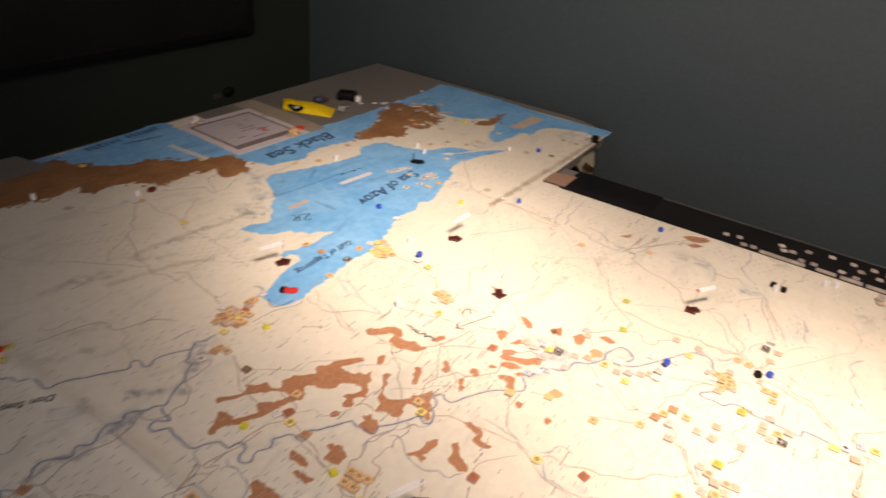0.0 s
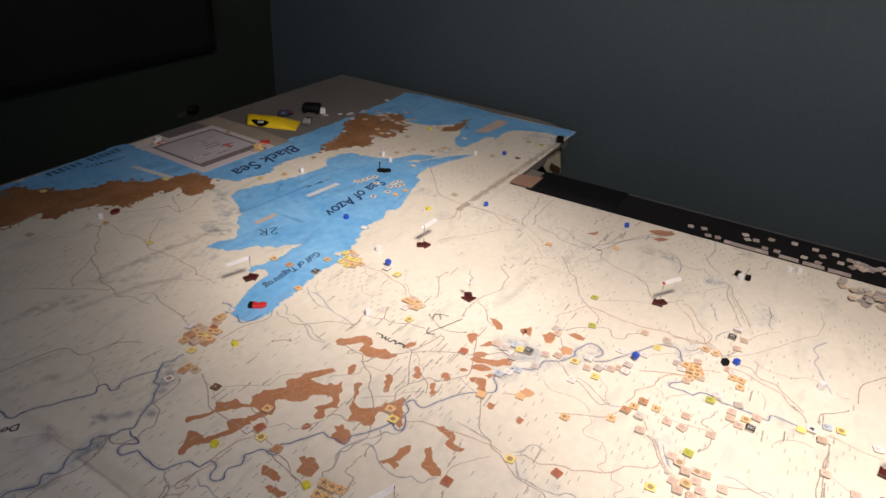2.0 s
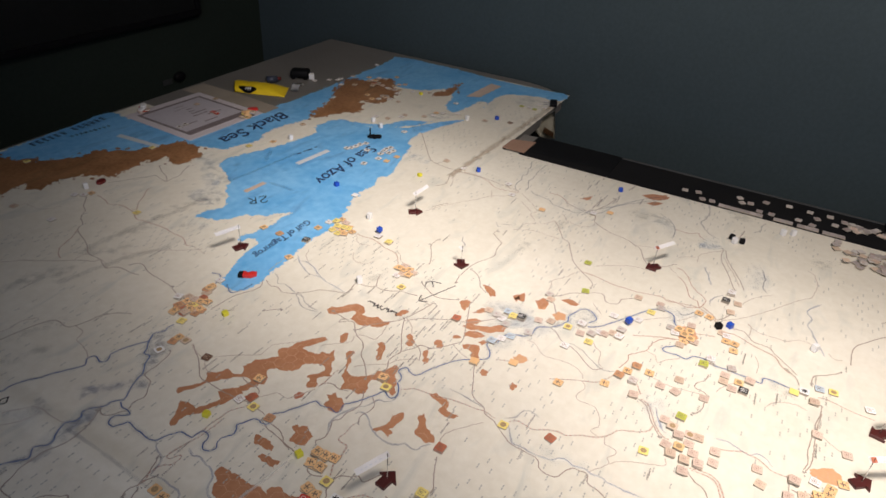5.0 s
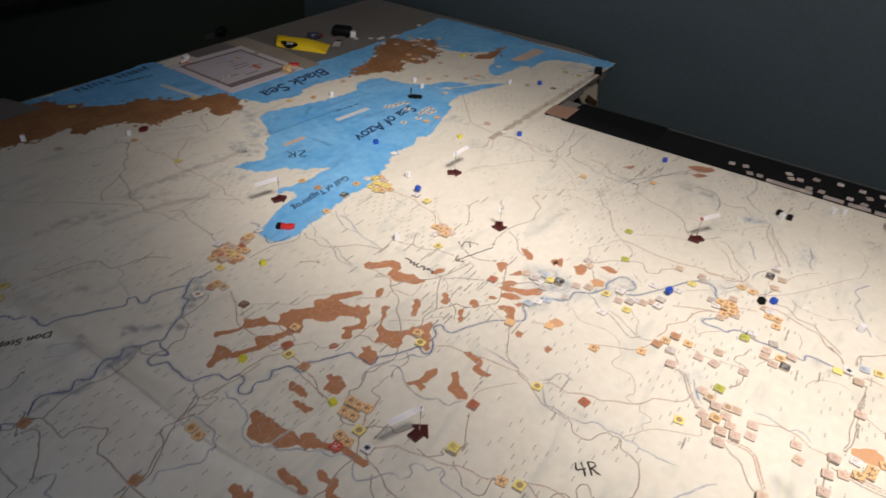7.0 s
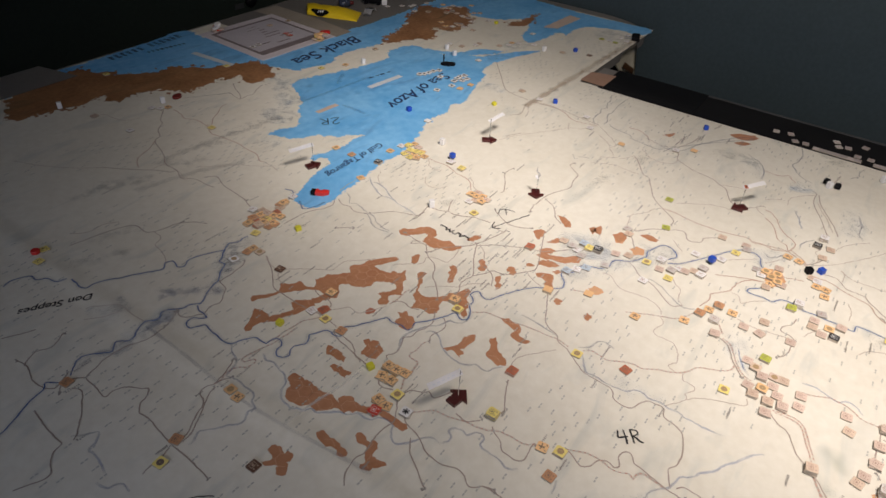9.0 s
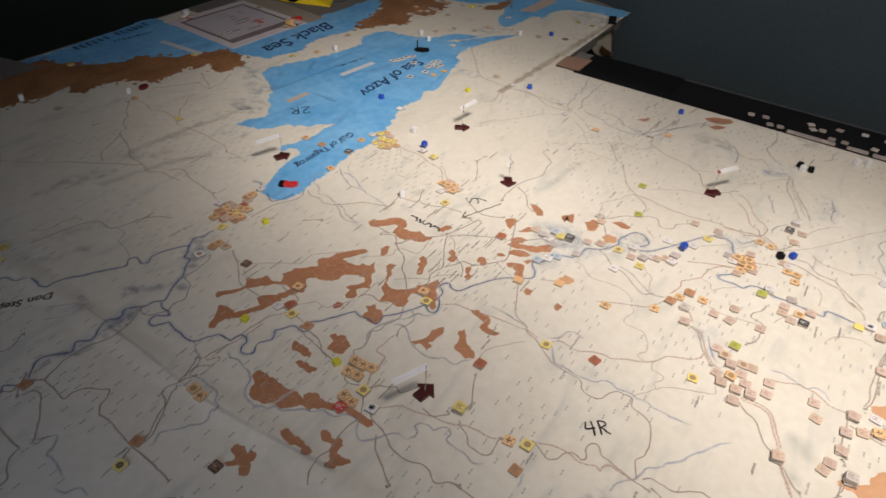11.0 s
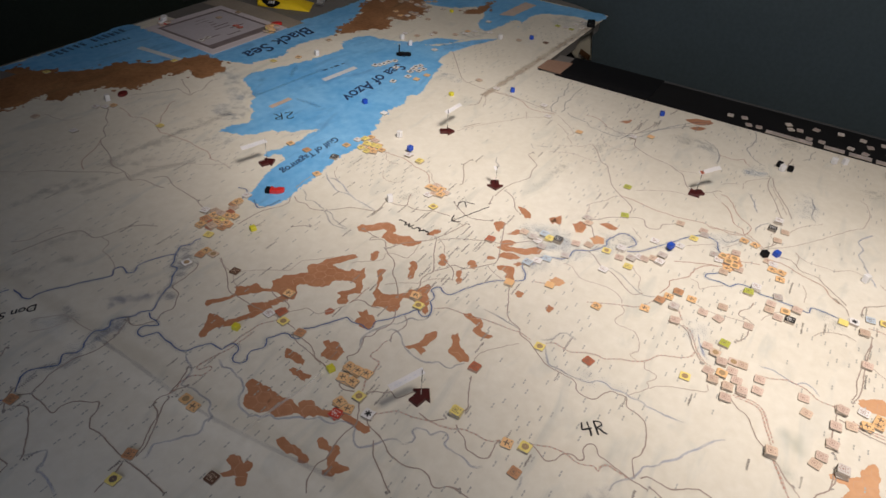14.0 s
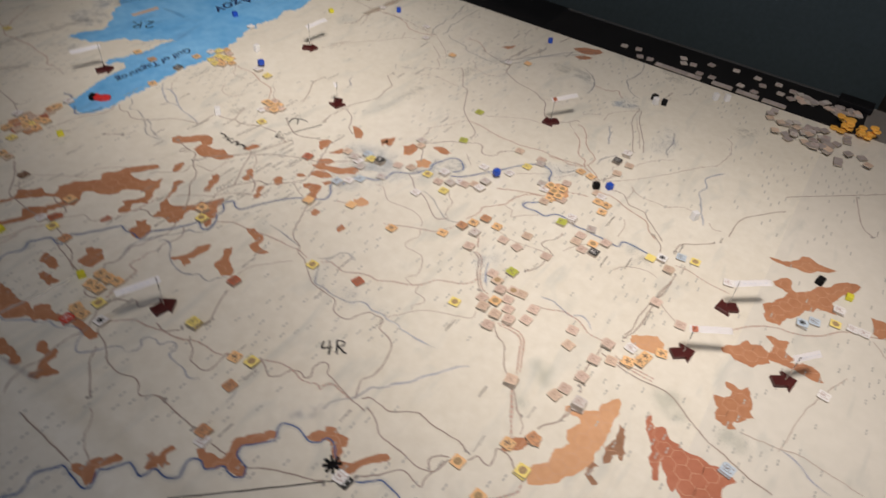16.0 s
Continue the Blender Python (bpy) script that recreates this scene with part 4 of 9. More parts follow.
woods([(-95.2, 2.3), (-94.7, 1.9), (-94.2, 1.6), (-93.4, 1.7), (-93, 1), (-92.4, 0.5), (-91.6, -0.3), (-91.1, -0.8), (-90.3, 0), (-89.4, 0.1), (-88.9, -0.5), (-88.2, -0.9), (-87.3, -0.9), (-86.5, -1.6), (-85.7, -2.2), (-84.8, -2.8), (-83.9, -3.6), (-84.2, -4.1), (-85, -3.9), (-85.8, -3.3), (-86.7, -2.8), (-87.7, -2.3), (-88.1, -3.3), (-89.7, -5.2), (-89.9, -4.9), (-90.6, -4.5), (-91.3, -4.6), (-92, -4.2), (-92.5, -3.6), (-92.9, -2.9), (-92.9, -1.9), (-93.3, -1.3), (-94, -0.9), (-94.7, -1.4), (-95.4, -2.2), (-96.4, -2.6), (-96.6, -1.8), (-96.6, -0.8), (-96.4, 0.2), (-96.5, 1), (-95.6, 1.5)])
woods([(-88.1, -2.9), (-88.1, -3.3), (-87.9, -4.3), (-87.6, -5.2), (-87, -5.4), (-87.1, -6.1), (-86.6, -6.6), (-85.5, -6.4), (-86.6, -7), (-87.2, -7.6), (-88.2, -7.7), (-89, -8.4), (-90, -8.8), (-90.4, -9.2), (-90.6, -8.6), (-91, -8.2), (-91.6, -7.9), (-92.2, -8.3), (-92.5, -8.7), (-93.1, -8.8), (-93.5, -8.3), (-93.4, -7.8), (-92.8, -7.5), (-92.3, -7.5), (-92.1, -6.8), (-91.6, -6.9), (-91.1, -7.5), (-90.3, -7.9), (-89.8, -8.1), (-89.2, -7.5), (-89, -6.9), (-89.1, -6.2), (-89.5, -5.5), (-90, -5)])
woods([(-107.8, 2.5), (-107.1, 2.8), (-106.4, 3), (-105.6, 3.4), (-105, 3.7), (-104.6, 4.2), (-104.2, 3.6), (-104.2, 2.9), (-104.2, 2.1), (-104.5, 1.6), (-104, 1.5), (-103.4, 0.9), (-102.8, 0.6), (-102, 0.2), (-101.4, -0), (-101.1, 0.6), (-100.6, 1.3), (-100, 1), (-99.5, 0.4), (-98.9, -0.3), (-98.5, -0.2), (-98, -0.7), (-97.2, -0.9), (-96.6, -1.3), (-96.6, -2), (-97.3, -1.9), (-97.9, -1.6), (-98.6, -1.3), (-98.9, -1), (-99.2, -1.4), (-99.8, -1), (-100.4, -1), (-101.1, -0.9), (-101.8, -0.7), (-102.4, -0.3), (-103.2, 0.2), (-103.8, 0.5), (-104.7, 0.7), (-105.2, 1.2), (-105.7, 1.7), (-106.3, 1.8), (-106.9, 2), (-107.7, 1.8), (-108, 2)])
woods([(-93.2, -11.1), (-93.2, -11.7), (-92.6, -11.9), (-93.1, -12.4), (-93.1, -13.2), (-93.5, -13.9), (-94.1, -14.2), (-94.8, -14.5), (-95.3, -14.2), (-95.4, -13.5), (-95.3, -12.7), (-95.1, -11.9), (-94.6, -11.8), (-94, -12.1)])
woods([(-85.2, -8.4), (-84.7, -8.4), (-84.4, -9), (-85.3, -9.2), (-86.4, -9.9), (-87.4, -10.1), (-88.3, -10.6), (-88.8, -11.5), (-88.8, -12.2), (-88.3, -13), (-87.6, -13.7), (-86.8, -14.3), (-86, -14.4), (-85.6, -15.1), (-84.6, -15.4), (-83.7, -15.9), (-83.9, -16.4), (-84.8, -16.5), (-85.6, -17), (-85.9, -17.6), (-87.1, -17.8), (-88.1, -18.5), (-88.9, -18.6), (-88.6, -18), (-87.9, -17.1), (-87.4, -15.5), (-87.7, -14.7), (-88, -14.2), (-88.8, -14.4), (-89.7, -15.1), (-90.5, -15.1), (-91, -14.5), (-90.9, -13.6), (-91, -12.9), (-91.5, -12), (-90.7, -11.9), (-90, -11.6), (-89.5, -11), (-89.3, -10.5), (-88.6, -10.6), (-87.6, -10.1), (-86.4, -9.5)])
woods([(-82.3, -5.4), (-81.5, -5.7), (-81.7, -6.1), (-82.4, -6.4), (-83.1, -6.8), (-83.7, -6.6), (-83.6, -6), (-83, -6)])
woods([(-77.2, -13.8), (-76.4, -13.8), (-76.5, -14.4), (-77.2, -14.8), (-77.7, -15.4), (-78.6, -15.5), (-78.9, -15), (-78.7, -14.5), (-77.9, -14.4)])
woods([(-81, -11.1), (-80.5, -11.3), (-80.4, -11.9), (-81.3, -12.4), (-82.1, -12.7), (-82.8, -12.8), (-83.6, -13.3), (-84, -13), (-83.5, -12.5), (-82.6, -12.3), (-82.3, -11.7), (-81.5, -11.6)])
woods([(-76, -18), (-75.3, -18.2), (-75.3, -18.9), (-76.1, -19.2), (-76.9, -19.3), (-77, -19), (-76.4, -18.8), (-76.5, -18.4)])
woods([(-79, -17.7), (-78.4, -18), (-79, -18.5), (-79.8, -18.6), (-79.8, -19.2), (-80.5, -19.3), (-81, -19.1), (-80.5, -18.5), (-79.8, -18.5), (-79.5, -18)])
woods([(-78.3, 0.4), (-77.5, 0.3), (-77.4, -0.5), (-76.6, -1.2), (-75.5, -2), (-74.8, -2.9), (-74.9, -4), (-75.8, -4.8), (-76.7, -5), (-76.7, -5.9), (-76.5, -6.9), (-75.7, -7.4), (-76.1, -8.7), (-75.6, -9.6), (-76.1, -9.8), (-76.9, -9.2), (-77.7, -8.8), (-78, -8.2), (-77.9, -7.4), (-78.6, -6.9), (-78.9, -6), (-78.4, -5), (-78.3, -4.2), (-77.5, -4.3), (-76.6, -4.1), (-76.4, -3.2), (-77.3, -2.5), (-78, -1.8), (-78.9, -1.3), (-79, -0.4)])
woods([(-73.8, -9.3), (-73, -9.6), (-72.2, -9.7), (-71.6, -10.3), (-71.9, -10.8), (-72.8, -10.6), (-73.5, -10.1)])
woods([(-65.3, -16.6), (-64.6, -16.6), (-64, -17.1), (-64.1, -17.8), (-65, -18.2), (-65.9, -18.1), (-66.7, -18.2), (-66.3, -17.6), (-65.7, -17.1)])
woods([(-66.4, -19.4), (-65.5, -19.9), (-64.6, -20.4), (-64.1, -21.2), (-64.2, -22), (-65.2, -21.3), (-66, -20.4)])
woods([(-68.9, -19.6), (-68, -20.1), (-67.6, -21), (-67.8, -21.6), (-68.7, -21.1), (-69.3, -20.7), (-69.2, -21.6), (-68.8, -22.6), (-68.4, -23.5), (-67.5, -24.3), (-66.9, -25), (-67.3, -25.6), (-68.3, -25.6), (-68.7, -24.9), (-69.4, -24.3), (-69.5, -23.4), (-69.8, -22.6), (-70, -21.8), (-70.4, -21.1), (-70.4, -20.3), (-70.3, -19.7), (-69.7, -20.2)])
woods([(-71.7, -20.8), (-70.9, -21.3), (-70.6, -22.1), (-70.5, -23), (-70.6, -23.7), (-71.3, -23.2), (-71.8, -22.6), (-71.8, -21.8), (-72.2, -21.2)])
woods([(-73.3, -19.8), (-72.8, -20.2), (-72.9, -20.8), (-73.6, -20.4), (-73.8, -19.9)])
woods([(-74.4, -22), (-73.7, -22.5), (-73.4, -23.4), (-73.3, -24), (-74.2, -24.4), (-75.2, -24.6), (-75.8, -25.2), (-76.4, -24.7), (-76, -24), (-75.2, -23.7), (-74.7, -22.9), (-74.9, -22.4)])
woods([(-72.5, -23.5), (-71.8, -24.1), (-71.6, -24.6), (-72.6, -24.3)])
woods([(-78.3, -26.7), (-77.5, -26.8), (-77.6, -27.6), (-78.2, -27.7), (-78.6, -27.3)])
woods([(-78.5, -31.5), (-77.8, -31.7), (-77.8, -32.2), (-78.3, -32.4), (-79, -32.2), (-78.9, -31.8)])
woods([(-85.9, -22.9), (-85.4, -23.5), (-85.6, -24.3), (-85.6, -25), (-85.8, -25.6), (-86.6, -25.9), (-87.3, -26), (-87.6, -26.7), (-87.6, -27.4), (-87.6, -28), (-88, -27.8), (-88.3, -27.2), (-88.3, -26.5), (-88.2, -25.8), (-87.8, -25.3), (-87.1, -25.5), (-86.6, -25), (-86.3, -24.3), (-86.3, -23.6)])
woods([(-90.1, -23.5), (-89.7, -23.9), (-90.2, -24.6), (-91, -24.8), (-91.4, -25.3), (-91.7, -26), (-92.3, -27), (-93, -27.4), (-93.4, -26.8), (-93.2, -26.1), (-93.2, -25.5), (-92.9, -24.9), (-92.6, -24.6), (-91.9, -24.6), (-91.1, -24.2)])
woods([(-95.1, -19.7), (-94.7, -20.2), (-94.3, -20.5), (-93.7, -21), (-93, -21), (-92.1, -20.8), (-91.4, -21), (-90.8, -21.6), (-91.5, -21.9), (-92.2, -21.9), (-92.8, -21.7), (-93.6, -21.6), (-94.2, -21.5), (-94.3, -22.1), (-95, -22.1), (-94.7, -21.4), (-94.8, -20.7), (-95.2, -20.2)])
woods([(-8.6, -32.1), (-6.5, -33.9), (-6.2, -35.6), (-6.1, -37.3), (-8.3, -36.1), (-9.1, -34.2)])
woods([(-11.9, -33.8), (-9.9, -35.2), (-9.8, -36.5), (-11.9, -35.3)])
woods([(-57.7, -27), (-56.5, -27.7), (-56.5, -28.7), (-58.2, -29), (-59.3, -28.5)])
woods([(-55.2, -30.5), (-54.2, -31.4), (-54.5, -32.3), (-54.7, -33.3), (-55.4, -33.3), (-55.5, -32.1)])
woods([(-58.6, -17.9), (-58.9, -19.1), (-60.3, -20.5), (-60.9, -20.2), (-59.9, -18.9)])
woods([(-58.7, -23.1), (-57.9, -23.7), (-58.5, -24.4), (-59.9, -24.1)])
woods([(-47.2, -79.5), (-47.1, -80.4), (-46.8, -81.5), (-46, -82.4), (-44.6, -83.2), (-43.7, -83.9), (-44.3, -84.6), (-44.5, -85.7), (-44.2, -87.5), (-45.2, -86.6), (-45.6, -85.4), (-46.8, -84.7), (-47.2, -83.7), (-47.1, -82.8), (-47.4, -81.7), (-47.6, -80.5)])
woods([(-51.9, -81.2), (-50.6, -81.7), (-50.1, -82.4), (-50.1, -82.9), (-51.1, -83), (-51.9, -83.4), (-51.9, -84), (-51, -84.9), (-50.1, -85.7), (-48.9, -86.5), (-48.1, -87.3), (-46.7, -88.2), (-45.8, -89.1), (-45.4, -90.1), (-45.4, -90.7), (-46.7, -90.3), (-47.6, -89.8), (-48.5, -89), (-49.9, -88.4), (-51.4, -88.1), (-51.8, -88.8), (-51.8, -89.4), (-52.8, -88.8), (-52.9, -88), (-53.2, -87.3), (-53.2, -86.7), (-54.1, -86.2), (-54.4, -85.5), (-55.4, -85.3), (-56.7, -84.7), (-57.3, -84), (-58.3, -83.5), (-59.2, -83.4), (-59.1, -82.7), (-59.3, -82.1), (-58.6, -81.6), (-57.5, -81.5), (-56.9, -81.1), (-55.8, -81.8), (-54.7, -82.4), (-53.8, -82.9), (-52.6, -83.1), (-52.2, -82.3), (-52.3, -81.6)])
woods([(-67.2, -78.9), (-66.2, -79.4), (-65.7, -80.3), (-64.7, -80.6), (-64.2, -81), (-64.4, -81.5), (-63.9, -82.4), (-64.3, -83), (-64.6, -83.7), (-65.7, -83.8), (-66.5, -83.4), (-67, -82.8), (-67.6, -82.7), (-67.8, -82.1), (-67.8, -81.3), (-67.8, -80.5), (-67.3, -79.9), (-67.4, -79.2)])
woods([(-61.8, -82.7), (-61.7, -83.4), (-61.7, -84), (-61.2, -84.6), (-61.3, -85), (-62.3, -84.9), (-63, -85), (-63.3, -85.7), (-63.4, -86.1), (-64.3, -85.9), (-64.2, -86.5), (-63.7, -87.1), (-63.5, -88), (-63.7, -88.7), (-64.4, -89.1), (-64.8, -89.5), (-65.2, -88.9), (-65.1, -88.2), (-65, -87.4), (-65, -86.7), (-65.1, -85.9), (-65.1, -85), (-65.2, -84.5), (-65.3, -83.7), (-63.9, -83.8), (-63, -83.9), (-62.4, -83.3)])
woods([(-71.6, -80.7), (-71.5, -81.3), (-72, -81.9), (-71.8, -82.4), (-70.8, -82.9), (-71.5, -83.3), (-72.5, -83.4), (-73.2, -83.8), (-74.1, -83.8), (-74.6, -84.5), (-74.9, -83.8), (-75.5, -83.6), (-76.1, -83.1), (-76.3, -82.6), (-76.9, -82.5), (-77.1, -83.1), (-77.5, -82.6), (-77.2, -81.9), (-77.1, -81.2), (-76.3, -80.9), (-75.4, -81.1), (-74.8, -80.5), (-74.3, -80), (-74.1, -80.6), (-73.9, -81.1), (-73.3, -81.6), (-72.5, -81.5), (-72.1, -80.9)])
woods([(-50.6, -92.9), (-50.5, -93.8), (-50.6, -94.8), (-51.6, -95.3), (-52.9, -95), (-53.6, -94.1), (-53.2, -93.5), (-52.1, -93.2)])
woods([(-117.9, -34.6), (-117.7, -34.9), (-117.5, -35.4), (-117.2, -35.6), (-116.7, -35.6), (-116.4, -35.9), (-116.2, -36.3), (-115.8, -36.6), (-115.3, -36.8), (-115.1, -37.2), (-115.3, -37.5), (-115.7, -37.3), (-116.2, -37), (-116.6, -36.8), (-117.1, -36.5), (-117.5, -36.7), (-117.7, -37.1), (-118.2, -37.2), (-118.5, -37.1), (-118.4, -36.3), (-118.3, -35.6), (-118.2, -35)])
woods([(-113.5, -38.8), (-113.2, -39), (-113.2, -39.6), (-112.9, -39.9), (-112.2, -39.7), (-111.8, -40), (-111.8, -40.3), (-112.3, -40.2), (-112.7, -40.5), (-113, -41), (-113.4, -41), (-113.4, -40.4), (-113.8, -40.4), (-114.1, -40.2), (-114.5, -40), (-114.6, -39.7), (-114.2, -39.5), (-113.8, -39.5), (-113.5, -39.4)])
woods([(-110.5, -42.1), (-110.2, -42.4), (-110.3, -43.1), (-110.1, -43.6), (-110, -44.4), (-109.6, -44.6), (-109.3, -44.5), (-108.9, -44.7), (-108.2, -44.1), (-107.7, -44.1), (-107.3, -44.4), (-106.8, -44.8), (-106.2, -45.3), (-105.6, -45.7), (-105.1, -46), (-104.9, -46.6), (-105.3, -46.8), (-105.8, -46.6), (-106.4, -46.3), (-107, -45.8), (-107.5, -45.2), (-108, -44.9), (-108.6, -45.1), (-109.2, -45.5), (-109.3, -46.3), (-109.3, -46.8), (-109.7, -47.5), (-110.1, -47.4), (-110.3, -46.8), (-110.3, -46.2), (-110.2, -45.6), (-110.2, -45.1), (-110.6, -44.8), (-111, -44.5), (-111.4, -44.2), (-111.2, -43.7), (-111, -43), (-110.8, -42.4)])
woods([(-103.5, -49.1), (-102.9, -49.3), (-102.4, -49.7), (-102.2, -50.2), (-101.6, -50.1), (-101.2, -50.5), (-101.3, -51), (-101.6, -51.5), (-101.5, -52.1), (-101.4, -52.5), (-101.9, -52.6), (-102.4, -52.6), (-102.8, -52.8), (-103.3, -52.8), (-103.7, -53.4), (-103.5, -53.9), (-103.2, -54.6), (-102.4, -55), (-101.7, -55.4), (-101, -55.9), (-100.4, -56.4), (-100.7, -56.9), (-101.2, -56.7), (-101.7, -56.1), (-102.3, -55.7), (-102.8, -55.3), (-103.4, -55), (-104, -54.9), (-104.4, -54.4), (-104.4, -53.9), (-103.9, -53.3), (-103.7, -52.7), (-103.2, -52.3), (-102.8, -51.9), (-102.5, -51.3), (-102.7, -50.7), (-103.3, -50.3), (-103.6, -49.8)])
woods([(-93, -64.5), (-92.4, -64.8), (-91.7, -65.4), (-91.3, -66.1), (-91.6, -66.6), (-92.3, -66.4), (-92.9, -65.7), (-93.4, -65.1)])
woods([(-59.2, -23.8), (-56.8, -24.3), (-59.2, -25.2)])
woods([(-18, -20.9), (-15.7, -22.8), (-17.9, -22.3)])
woods([(-7.9, -34.1), (-5.5, -36.4), (-8.1, -35.9)])
woods([(-58.6, -17.4), (-58.5, -18.7), (-59.7, -20.5), (-59.9, -20), (-59.6, -18.7)])
dark_woods([(-99.3, -2.2), (-98.7, -2.3), (-98.3, -2.9), (-98.5, -3.6), (-99.1, -3.6), (-99.7, -3)])
dark_woods([(-95.9, -7.5), (-95.2, -7.7), (-95.1, -8.3), (-95.7, -8.5), (-96.1, -8.1)])
brown_woods([(-83.8, -73.3), (-84.1, -73.8), (-85.1, -74.1), (-86, -74.5), (-86.8, -74.9), (-87.6, -74.9), (-87.3, -74.4), (-87.6, -74), (-88.3, -74.2), (-88.9, -73.8), (-88.4, -73.5), (-87.7, -73.5), (-87.3, -73.1), (-86.6, -73.4), (-85.7, -73.6), (-84.8, -73.5)])
brown_woods([(-89.1, -72.8), (-89.3, -73.3), (-90.3, -73.1), (-90.9, -73.6), (-91.3, -74.2), (-91.6, -73.7), (-91.2, -73.2), (-90.8, -72.8), (-90.2, -72.8)])
dark_woods([(-81.3, -75.1), (-80.9, -75.4), (-81.8, -75.8), (-82.4, -76.3), (-81.8, -76.6), (-81.5, -77), (-81.9, -77.4), (-82.4, -77.9), (-82.6, -78.5), (-82.6, -79.2), (-82.9, -79.7), (-82.7, -80.5), (-82.6, -81.3), (-82.7, -82.2), (-82.5, -82.9), (-82, -83.4), (-82.3, -84), (-82.9, -84.7), (-83.6, -84.4), (-84.5, -84), (-85.3, -84), (-86, -84.3), (-86.9, -84), (-87.6, -82.9), (-87.9, -81.7), (-87.4, -80.9), (-87, -80.3), (-87.7, -80.2), (-87.4, -79.7), (-86.6, -79.4), (-85.8, -78.8), (-85.1, -78.2), (-84.7, -78), (-85.9, -78.1), (-87.3, -78.5), (-87.7, -78.3), (-86.8, -77.9), (-86.1, -77.4), (-85.6, -77), (-84.8, -77.1), (-84, -76.7), (-83.1, -76.2), (-82.4, -75.6)])
light_woods([(-72.7, -29.5), (-71.8, -30), (-71.9, -30.6), (-72.3, -31.5), (-73.2, -31.3), (-73.5, -30.5)])
light_woods([(-72.3, -69.7), (-71.6, -70.2), (-70.9, -71.1), (-70.3, -72.3), (-70.7, -73.1), (-71.8, -73.3), (-72.6, -72.7), (-73, -71.8), (-73, -71.1), (-73, -70.4), (-72.8, -70.1)])
light_woods([(-52.4, -49.1), (-51, -50.1), (-51.1, -51.3), (-52.6, -52.1), (-54.5, -51.7), (-55.4, -50.8), (-54.6, -49.8)])
light_woods([(-58.7, -27.5), (-57.5, -27.9), (-57.5, -28.9), (-59.2, -29), (-59.8, -28.2)])
light_woods([(-59.9, -30.6), (-58.7, -31.2), (-58.5, -32.6), (-60.1, -32.7), (-60.9, -31.6)])
light_woods([(-85.3, -67.8), (-84.9, -68.3), (-85, -68.9), (-84.6, -69.7), (-84, -70.3), (-83.7, -70.9), (-82.7, -70.8), (-82, -71.3), (-81.5, -71.5), (-81, -72), (-81.5, -72.4), (-82.4, -72.5), (-82.8, -72.8), (-83.5, -72.6), (-84.6, -72.6), (-85.8, -72.7), (-87, -72.6), (-88.3, -72.4), (-88.9, -72.7), (-90, -72.6), (-90.8, -72.2), (-91.8, -71.7), (-92.3, -71.2), (-93.3, -70.8), (-94, -70.3), (-94.5, -69.7), (-95, -69), (-94.7, -68.6), (-94, -68.2), (-93.2, -68.4), (-92.5, -68.9), (-91.8, -69.5), (-90.9, -69.3), (-90.2, -69.3), (-89.4, -69.8), (-88.8, -70.1), (-88.4, -69.6), (-87.6, -69.4), (-86.9, -69.8), (-86.2, -70), (-85.7, -69.5), (-85.7, -68.6), (-85.6, -68.1)])
river([(-125.4, 12.3), (-124.4, 13.2), (-123.7, 13.8), (-122.9, 13.9), (-122.2, 13.6), (-121.3, 12.8), (-120.4, 12), (-119.7, 12.5), (-119.1, 13), (-118.6, 12.7), (-118, 12), (-117.2, 12), (-116.5, 12.6), (-115.5, 13.1), (-114.6, 13.3), (-113.8, 12.6), (-113, 12.6), (-112.3, 13.2), (-111.6, 12.9), (-110.9, 12.3), (-110.1, 11.6), (-109.2, 11.5), (-108.5, 10.9), (-108.2, 10.6), (-107.1, 11.1), (-106.1, 11.7), (-104.6, 12.3), (-103.5, 12.6), (-102.1, 13.8), (-101, 14.3), (-100.6, 14.8), (-100.7, 15.7), (-99.7, 16.2), (-98.9, 17), (-97.7, 17.7), (-96.9, 18), (-95.7, 17.3), (-94.8, 17.4), (-93.9, 17.2)])
river([(-108.7, 10.6), (-109.2, 9.6), (-109.2, 8.6), (-109.5, 7.9), (-110, 8.3), (-110.6, 9.1), (-111.4, 9.2), (-111.9, 8.8), (-112, 8), (-111.3, 7.5), (-110.5, 6.9), (-110.6, 6.1), (-110.8, 5.2), (-110.8, 4.4), (-111, 3.3), (-111, 2.4), (-110.7, 1.7), (-109.8, 1.3), (-108.9, 0.8), (-108.2, 0.2), (-108.2, -0.7), (-108.1, -1.6), (-107.3, -1.7), (-106.7, -2), (-106.7, -2.8), (-107.2, -3.4), (-108, -3.5), (-108.7, -4), (-108.7, -4.6), (-108.4, -5.1), (-107.8, -5.3), (-107, -4.8), (-106.3, -4.7)])
river([(-106.3, -4.7), (-105.7, -5.2), (-105, -5.5), (-104.2, -5.2), (-103.7, -4.8), (-102.9, -5.3), (-102, -5.8), (-101.7, -6.5), (-101.9, -7.3), (-101.6, -8), (-101.1, -8.1), (-100.2, -7.5), (-99.7, -7.5), (-99, -8.3), (-98, -8.8), (-97.1, -9.4), (-96.1, -10), (-95.2, -10.6), (-95.4, -11.7), (-95.2, -12.9), (-95.4, -14.1), (-94.7, -14.4), (-93.7, -14.1), (-92.6, -15), (-91.3, -15.9), (-89.9, -16.7), (-88.8, -17.3), (-89.2, -18), (-89.4, -18.8), (-88.6, -19.2), (-87.4, -18.7), (-86.3, -17.9)])
